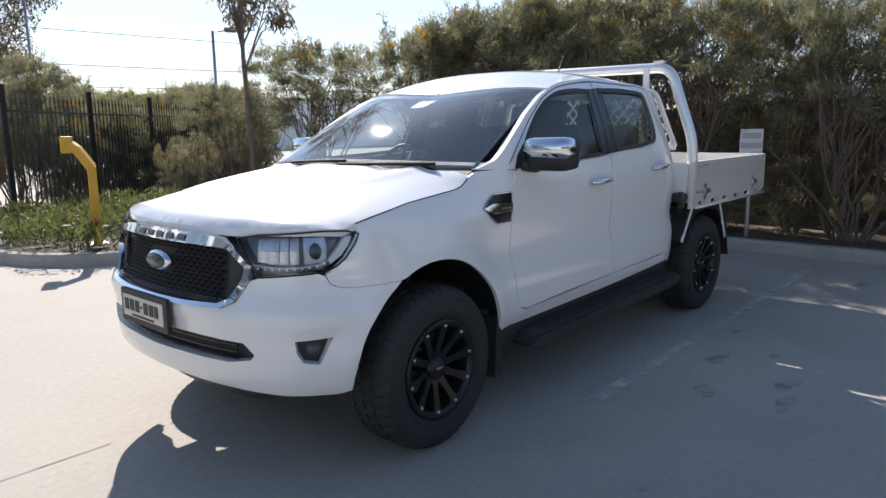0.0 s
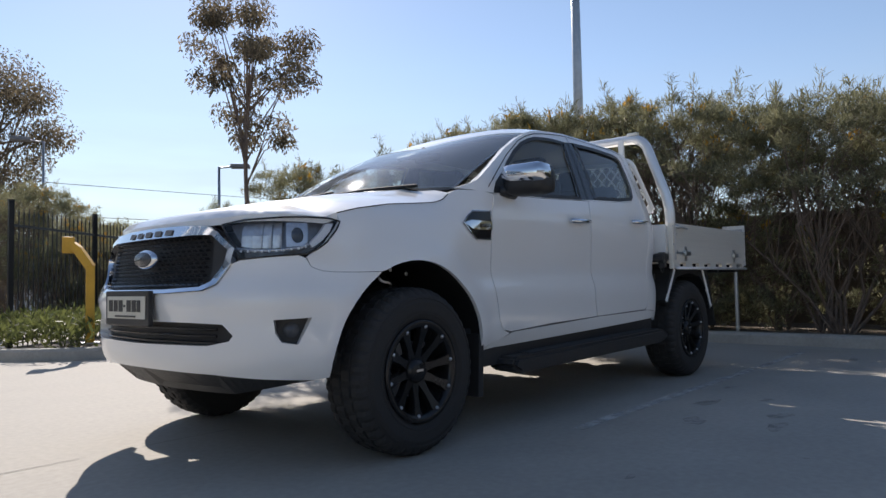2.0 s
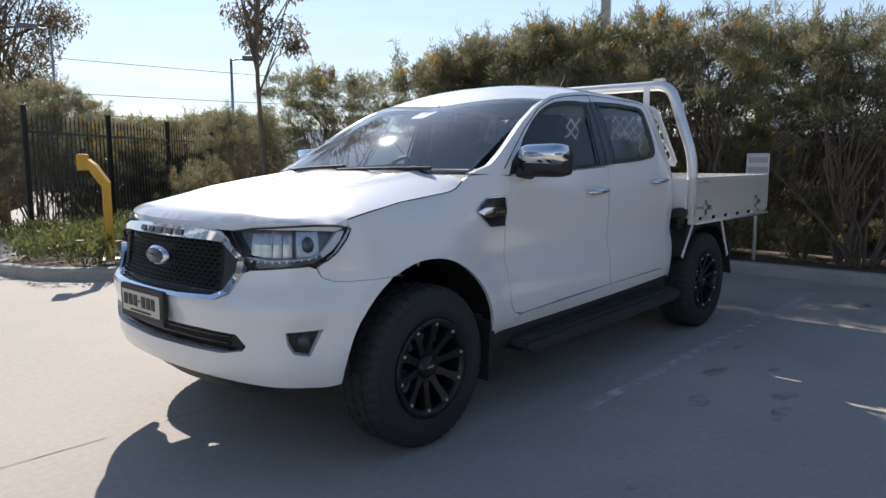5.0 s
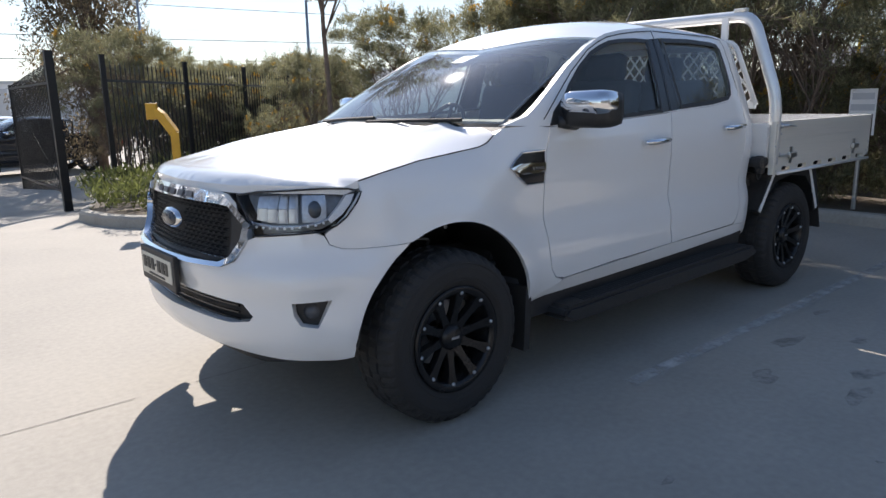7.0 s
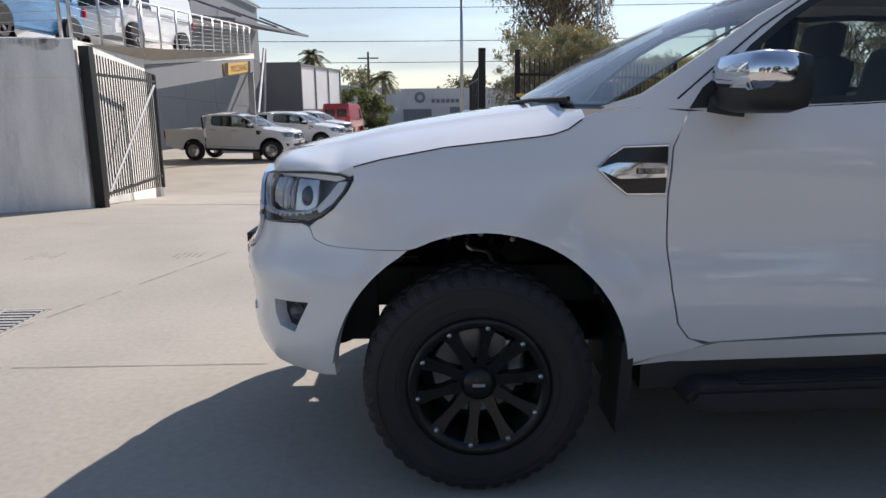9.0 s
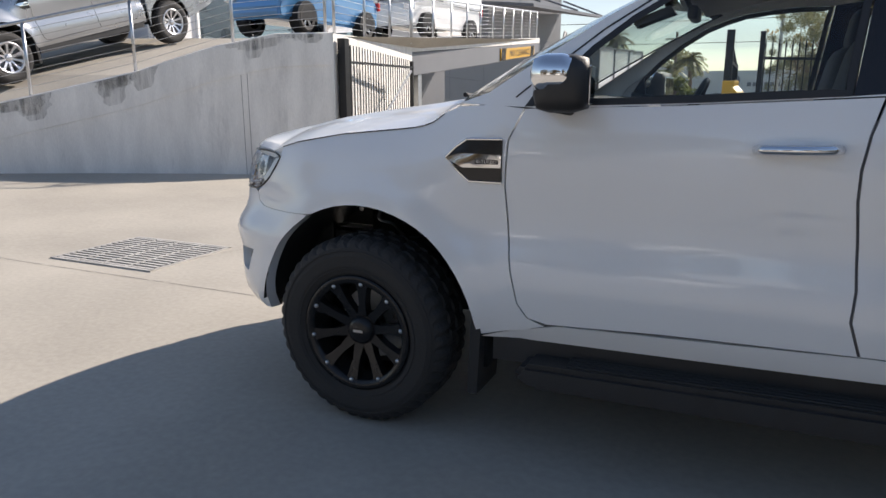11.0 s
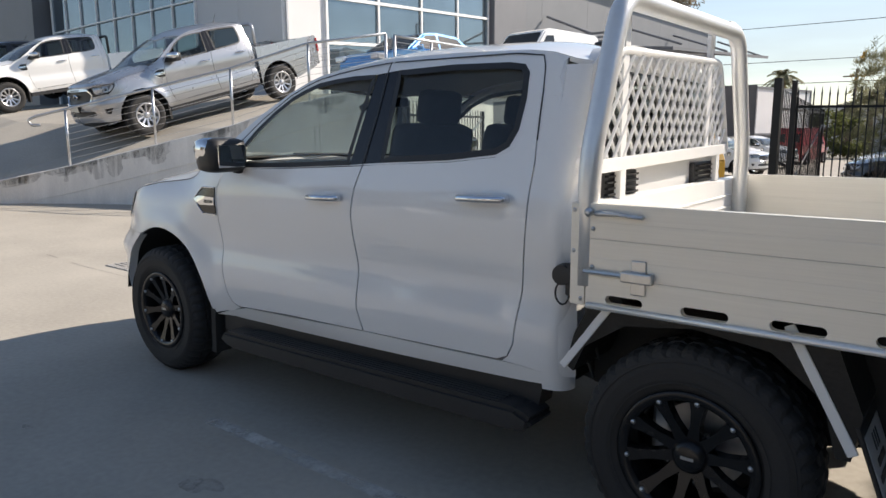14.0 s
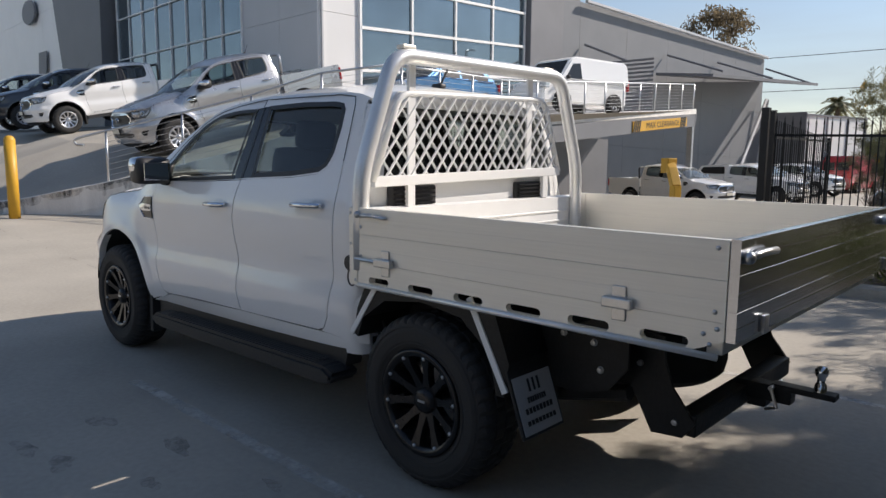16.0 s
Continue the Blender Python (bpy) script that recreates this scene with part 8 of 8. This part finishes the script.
for z, w, h in ((1.25, 0.22, 0.07), (1.13, 0.24, 0.07), (1.02, 0.2, 0.03), (0.95, 0.22, 0.03), (0.88, 0.18, 0.03)):
    bm = bmesh.new()
    box(bm, (-0.006, 0, z), (0.004, w, h))
    part("bar", bm, PANEL_G, face)
arch = thing("yellow_arch_sign", "pair of yellow arches on a low sign beyond the hedge", "sign", pose(22.4, 5.05, 0))
SIGN_Y = mat("sign_yellow", (0.7, 0.45, 0.02), 0.4, 0.0, 0.05)
for s in (-0.21, 0.21):
    bm = bmesh.new()
    tube(bm, [(0, s + 0.19 * math.cos(a), 2.5 + 0.80 * math.sin(a)) for a in np.linspace(0.0, math.pi, 14)], 0.055, 8)
    part("arch", bm, SIGN_Y, arch)
bm = bmesh.new()
box(bm, (0.1, 0, 1.25), (0.2, 1.0, 2.5), 0.03)
part("sign_base", bm, PANEL_D, arch)
rest = thing("distant_restaurant", "low dark-roofed restaurant beyond the hedge", "building", kind="structure")
bm = bmesh.new()
box(bm, (46, 2, 1.4), (10, 26, 2.8), 0.1)
part("wall", bm, TIMBER, rest)
bm = bmesh.new()
prism(bm, [(40, 2.8), (52, 2.8), (50, 3.9), (42, 3.9)], -12, 16, "y")
part("roof", bm, PANEL_D, rest)
# overhead wires and their poles
for k, (x, y, h) in enumerate(((-6.0, 66, 7.6), (16, 70, 7.5), (-40, 64, 8.0))):
    t = thing("power_pole", "dark timber power pole by the road", "power pole", pose(x, y, -1))
    bm = bmesh.new()
    tube(bm, [(0, 0, 0), (0, 0, h)], 0.14, 8, r1=0.10)
    part("pole", bm, BARK, t)
    bm = bmesh.new()
    box(bm, (0, 0, h - 0.6), (2.0, 0.1, 0.12))
    part("crossarm", bm, BARK, t)
line_ = thing("power_line", "dark overhead wires strung between timber poles", "power line")
for x in (-66.0, 66.0):
    bm = bmesh.new()
    tube(bm, [(x, 60, -1.2), (x, 60, 11.2)], 0.16, 8, r1=0.11)
    part("pole", bm, BARK, line_)
for z in (10.8, 8.0, 6.2):
    bm = bmesh.new()
    tube(bm, [(-66 + 11 * i, 60, z - 1.0 * math.sin(math.pi * i / 12)) for i in range(13)], 0.025, 4)
    part("wire", bm, BLACK, line_)

# ---------------------------------------------------------------- plants
def leaves(bm, centre, radius, n, size, rnd, droop=0.0, squash=0.7, slim=0.16):
    """Loose slim leaves round a centre."""
    for _ in range(n):
        d = Vector((rnd.gauss(0, 1), rnd.gauss(0, 1), rnd.gauss(0, 1) * squash))
        d = d.normalized() * radius * rnd.random() ** 0.45
        p = centre + Vector((d.x, d.y, d.z * squash))
        ax = Vector((rnd.uniform(-1, 1), rnd.uniform(-1, 1), rnd.uniform(-1, 1) - droop)).normalized()
        s = ax.cross(Vector((rnd.uniform(-1, 1), rnd.uniform(-1, 1), rnd.uniform(-1, 1)))).normalized()
        l = size * rnd.uniform(0.6, 1.3)
        w = l * slim
        bm.faces.new([bm.verts.new(q) for q in (p, p + ax * l * 0.45 + s * w, p + ax * l, p + ax * l * 0.45 - s * w)])


def limb_tree(name, label, m, h, crown_lo, spread, rnd, leaf, n_clump, per, size, fork=0.45, trunk_r=0.09, category="tree"):
    t = thing(name, label, category, m)
    bm = bmesh.new()
    top = Vector((rnd.uniform(-0.15, 0.15), rnd.uniform(-0.15, 0.15), h * 0.72))
    base = [Vector((0, 0, 0)), Vector((0.03, 0.02, h * 0.2)), Vector((-0.02, 0.04, h * fork)), top]
    tube(bm, base, trunk_r, 9, r1=trunk_r * 0.35)
    tips = []
    for k in range(n_clump):
        s = base[2].lerp(base[3], rnd.uniform(-0.25, 1.0))
        a = rnd.uniform(0, 2 * math.pi)
        z = crown_lo + (h - crown_lo) * rnd.random() ** 0.8
        r = spread * math.sqrt(max(0.08, 1 - ((z - (crown_lo + h) / 2) / ((h - crown_lo) / 2 + 0.3)) ** 2)) * rnd.uniform(0.35, 1.0)
        e = Vector((math.cos(a) * r, math.sin(a) * r, z))
        mid = s.lerp(e, 0.5) + Vector((0, 0, 0.12 * h * rnd.uniform(-0.2, 0.4)))
        tube(bm, [s, mid, e], trunk_r * 0.28, 5, r1=trunk_r * 0.06, caps=False)
        tips.append(e)
    part("trunk", bm, BARK, t, smooth=True)
    bm = bmesh.new()
    for e in tips:
        leaves(bm, e, spread * rnd.uniform(0.22, 0.36), per, size, rnd, 0.8, 0.8)
    part("crown", bm, leaf, t)
    return t


rnd = random.Random(5)
limb_tree("gum_tree", "slender gum tree with reddish hanging leaves", pose(3.72, 6.12, 0.05), 5.25, 2.95, 1.0, rnd, LEAF_GUM, 34, 300, 0.085, 0.48, 0.055)
limb_tree("gum_tree", "dense dark gum tree beyond the fence", pose(4.45, 21.8, -0.7), 8.7, 0.7, 2.6, rnd, LEAF_GUM, 95, 330, 0.14, 0.35, 0.16)
limb_tree("gum_tree", "broad gum tree beyond the workshop roof", pose(-25.0, 71, -1), 17.5, 11.0, 4.2, rnd, LEAF_GUM, 40, 120, 0.5, 0.5, 0.2)


def shrub(label, seed, h, w, n_clump, per, flowers, low=0.08, fine=0.055):
    """A loose, fine-leaved shrub with many stems."""
    rnd = random.Random(seed)
    t = thing("hedge_shrub", label, "shrub", None, "hedge shrubs")
    bm = bmesh.new()
    lb = bmesh.new()
    fb = bmesh.new()
    tips = []
    for k in range(8):
        a = rnd.uniform(0, 2 * math.pi)
        r = w * 0.46 * rnd.random()
        e = Vector((math.cos(a) * r, math.sin(a) * r, h * rnd.uniform(0.45, 0.75)))
        tube(bm, [(math.cos(a) * 0.1, math.sin(a) * 0.1, 0), e * 0.3 + Vector((rnd.uniform(-0.12, 0.12), rnd.uniform(-0.12, 0.12), 0.05)), e * 0.65 + Vector((rnd.uniform(-0.16, 0.16), rnd.uniform(-0.16, 0.16), 0)), e], 0.028, 6, r1=0.012)
        tips.append(e)
    for k in range(n_clump):
        a = rnd.uniform(0, 2 * math.pi)
        z = h * (low + (0.98 - low) * rnd.random() ** (0.55 if low > 0.3 else 1.0))
        k2 = (z / h - 0.6) / 0.5
        r = w * 0.5 * math.sqrt(max(0.05, 1 - k2 * k2 * (1 if k2 > 0 else 0.35))) * rnd.uniform(0.3, 1.05)
        e = Vector((math.cos(a) * r, math.sin(a) * r, z))
        s = rnd.choice(tips)
        tube(bm, [s * rnd.uniform(0.5, 1.0), s.lerp(e, 0.5) + Vector((0, 0, 0.05)), e], 0.010, 4, r1=0.003, caps=False)
        leaves(lb, e, rnd.uniform(0.12, 0.27), per, 0.125, rnd, -0.7, 0.75, fine)
        if z > h * 0.85 and k % 2:
            tip = e + Vector((rnd.uniform(-0.12, 0.12), rnd.uniform(-0.12, 0.12), rnd.uniform(0.2, 0.42)))
            tube(bm, [e, tip], 0.005, 4, r1=0.002, caps=False)
            for j in range(5):
                leaves(lb, e.lerp(tip, 0.25 + 0.18 * j), 0.07, 9, 0.13, rnd, -1.0, 1.0, fine)
        if z > h * 0.72 and rnd.random() < flowers:
            for j in range(3):
                leaves(fb, e + Vector((rnd.uniform(-0.1, 0.1), rnd.uniform(-0.1, 0.1), rnd.uniform(0.05, 0.2))), 0.05, 14, 0.07, rnd, -1.5, 1.2, 0.2)
    part("trunk", bm, BARK, t)
    part("foliage", lb, LEAF_HEDGE, t)
    if len(fb.verts):
        part("blossom", fb, FLOWER, t, "golden flower spikes")
    else:
        fb.free()
    return t


S = [shrub("tall open flowering hedge shrub on forked stems in the bed", 11, 3.70, 3.6, 132, 155, 0.14, 0.48, 0.05), shrub("tall open flowering hedge shrub with golden spikes", 12, 3.50, 3.4, 126, 155, 0.14, 0.48, 0.05), shrub("low fine-leaved hedge shrub in the bed", 13, 2.3, 2.2, 110, 95, 0.06)]
SPOTS = []
rr = random.Random(21)
for i in range(8):
    SPOTS.append((7.0 + rr.uniform(-0.15, 0.5), 4.3 - i * 1.8 + rr.uniform(-0.2, 0.2), 0.05, (0.90 - 0.10 * max(0, 1 - i) - 0.05 * max(0, i - 1)) + rr.uniform(-0.05, 0.06), i % 2))
for i in range(7):
    SPOTS.append((7.6 + rr.uniform(-0.3, 0.5), 4.0 - i * 1.5, 0.05, (0.58 if i < 4 else 0.72) + rr.uniform(-0.05, 0.1), 2))
for i in range(11):
    x = 2.6 + i * 0.95
    SPOTS.append((x, 10.25 + 0.776 * (x - 3.15) + 1.9 + rr.uniform(-0.3, 0.4), -0.1, 0.52 + 0.035 * i + rr.uniform(-0.05, 0.05), (i + 1) % 3))
for i in range(6):
    x = 4.4 + i * 0.85
    SPOTS.append((x, 10.25 + 0.776 * (x - 3.15) - 1.4 + rr.uniform(-0.2, 0.2), 0.0, 0.5 + 0.05 * i, 2))
for x, y, k in ((6.95, 2.7, 0.86), (7.0, 0.8, 0.80), (6.9, 4.0, 0.86), (7.1, -1.1, 0.76)):
    SPOTS.append((x, y, 0.05, k, 0))
SPOTS.append((5.95, 7.35, 0.05, 0.78, 0))
for k in range(6):
    SPOTS.append((7.1 + rr.uniform(-0.1, 0.2), 0.4 + k * 1.0, 0.05, 0.62 + rr.uniform(-0.06, 0.1), 2))
SPOTS.append((4.9, 8.3, 0.05, 0.62, 1))
for i in range(10):
    x = 3.2 + i * 0.85
    SPOTS.append((x, 10.25 + 0.776 * (x - 3.15) + 1.25 + rr.uniform(-0.15, 0.2), -0.1, 0.88 + rr.uniform(-0.08, 0.10), 2))
for i in range(7):
    x = 2.75 + i * 1.35
    SPOTS.append((x, 10.25 + 0.776 * (x - 3.15) + 3.6 + rr.uniform(-0.3, 0.3), -0.2, 0.80 + rr.uniform(-0.08, 0.08), i % 2))
for x, y, i in ((7.3, 3.3, 0), (6.9, 5.2, 1)):
    SPOTS.append((x, y, 0.05, 0.86 + rr.uniform(-0.04, 0.04), i))
for k in range(5):
    SPOTS.append((7.0 + rr.uniform(-0.1, 0.3), -2.6 - k * 1.5, 0.05, 0.6 + rr.uniform(-0.1, 0.15), 2))
first = {0: True, 1: True, 2: True}
for x, y, z, k, i in SPOTS:
    mm = pose(x, y, z, 0, 0, rr.uniform(0, 360)) @ Matrix.Diagonal((k, k, k, 1))
    if first[i]:
        S[i].matrix_basis = mm
        first[i] = False
    else:
        c = copy_thing(S[i], pose(0, 0, 0))
        c.matrix_basis = mm


def ground_cover():
    """Low juniper that fills the bed's nose behind the kerb."""
    rnd = random.Random(31)
    bm = bmesh.new()
    poly = KERB_LINE[2:] + [(1.2, 8.9), (6.5, 9.0), (6.9, 3.0)]

    def inside(p):
        c = False
        for (x0, y0), (x1, y1) in zip(poly, poly[1:] + poly[:1]):
            if (y0 > p[1]) != (y1 > p[1]) and p[0] < (x1 - x0) * (p[1] - y0) / (y1 - y0) + x0:
                c = not c
        return c
    n = 0
    while n < 1500:
        x, y = rnd.uniform(0.2, 6.8), rnd.uniform(3.0, 9.0)
        if not inside((x, y)) or not inside((x - 0.12, y - 0.12)):
            continue
        n += 1
        h = 0.26 + 0.16 * noise.noise((x * 1.3, y * 1.3, 0)) + 0.08
        z = 0.08 + h * rnd.random() ** 0.6
        leaves(bm, Vector((x, y, z)), 0.15, 13, 0.11, rnd, -0.9, 0.7, 0.11)
    solo("ground_cover", bm, LEAF_BED, "low green juniper ground cover in the bed", "ground cover", "stuff")


ground_cover()


def palm(x, y, z, h, seed):
    rnd = random.Random(seed)
    t = thing("palm_tree", "distant palm tree with drooping fronds", "palm tree", pose(x, y, z))
    bm = bmesh.new()
    tube(bm, [(0, 0, 0), (0.1, 0, h * 0.5), (0, 0, h)], 0.22, 8, r1=0.16)
    part("trunk", bm, BARK, t)
    bm = bmesh.new()
    for k in range(34):
        a, e = rnd.uniform(0, 2 * math.pi), rnd.uniform(-0.5, 1.2)
        pts = [Vector((math.cos(a) * r * math.cos(e), math.sin(a) * r * math.cos(e), h + r * math.sin(e) - 0.35 * r * r)) for r in (0.1, 0.6, 1.1, 1.6)]
        for p, q in zip(pts, pts[1:]):
            for j in range(5):
                o = p.lerp(q, j / 5)
                for s in (-1, 1):
                    tip = o + Vector((-math.sin(a) * s * 0.35, math.cos(a) * s * 0.35, -0.18)) + (q - p) * 0.5
                    bm.faces.new([bm.verts.new(v) for v in (o, o + (q - p) * 0.25, tip)])
    part("frond_crown", bm, LEAF_HEDGE, t)


palm(-10.4, 60, -1, 6.8, 3)
palm(-4.5, 64, -1, 5.2, 4)
palm(-6.9, 70, -1, 4.5, 6)
limb_tree("street_tree", "rounded green street tree before the factory", pose(-6.9, 60, -1), 3.9, 1.0, 1.9, random.Random(8), LEAF_BED, 30, 90, 0.35, 0.4, 0.12)
limb_tree("street_tree", "rounded green street tree by the red van", pose(-5.0, 58, -1), 3.3, 0.8, 1.6, random.Random(9), LEAF_BED, 30, 90, 0.35, 0.4, 0.12)
# out-of-view trees, added to darken reflections and hold back southern sky light
for k, (tx, ty, th) in enumerate(((-9, -17, 6.5), (-16, -19, 7.5), (-2, -18, 6.0), (6, -19, 7.0), (-30, -30, 9.0), (-17, -31, 7.5), (-4, -30.5, 9.5), (9, -31, 8.0), (20, -30, 10.0), (31, -29, 8.5))):
    limb_tree("yard_tree", "broad unseen tree added to the south for reflections and to block sky light", pose(tx, ty, -0.1), th, 2.0, 3.4, random.Random(70 + k), LEAF_GUM, 30, 110, 0.45, 0.4, 0.2)
for k in range(9):
    limb_tree("distant_tree", "hazy distant tree on the skyline", pose(-70 + k * 26, 150 + 12 * (k % 3), -2), 9 + 2 * (k % 3), 1.5, 6.5, random.Random(40 + k), LEAF_HEDGE, 26, 50, 1.3, 0.4, 0.3)
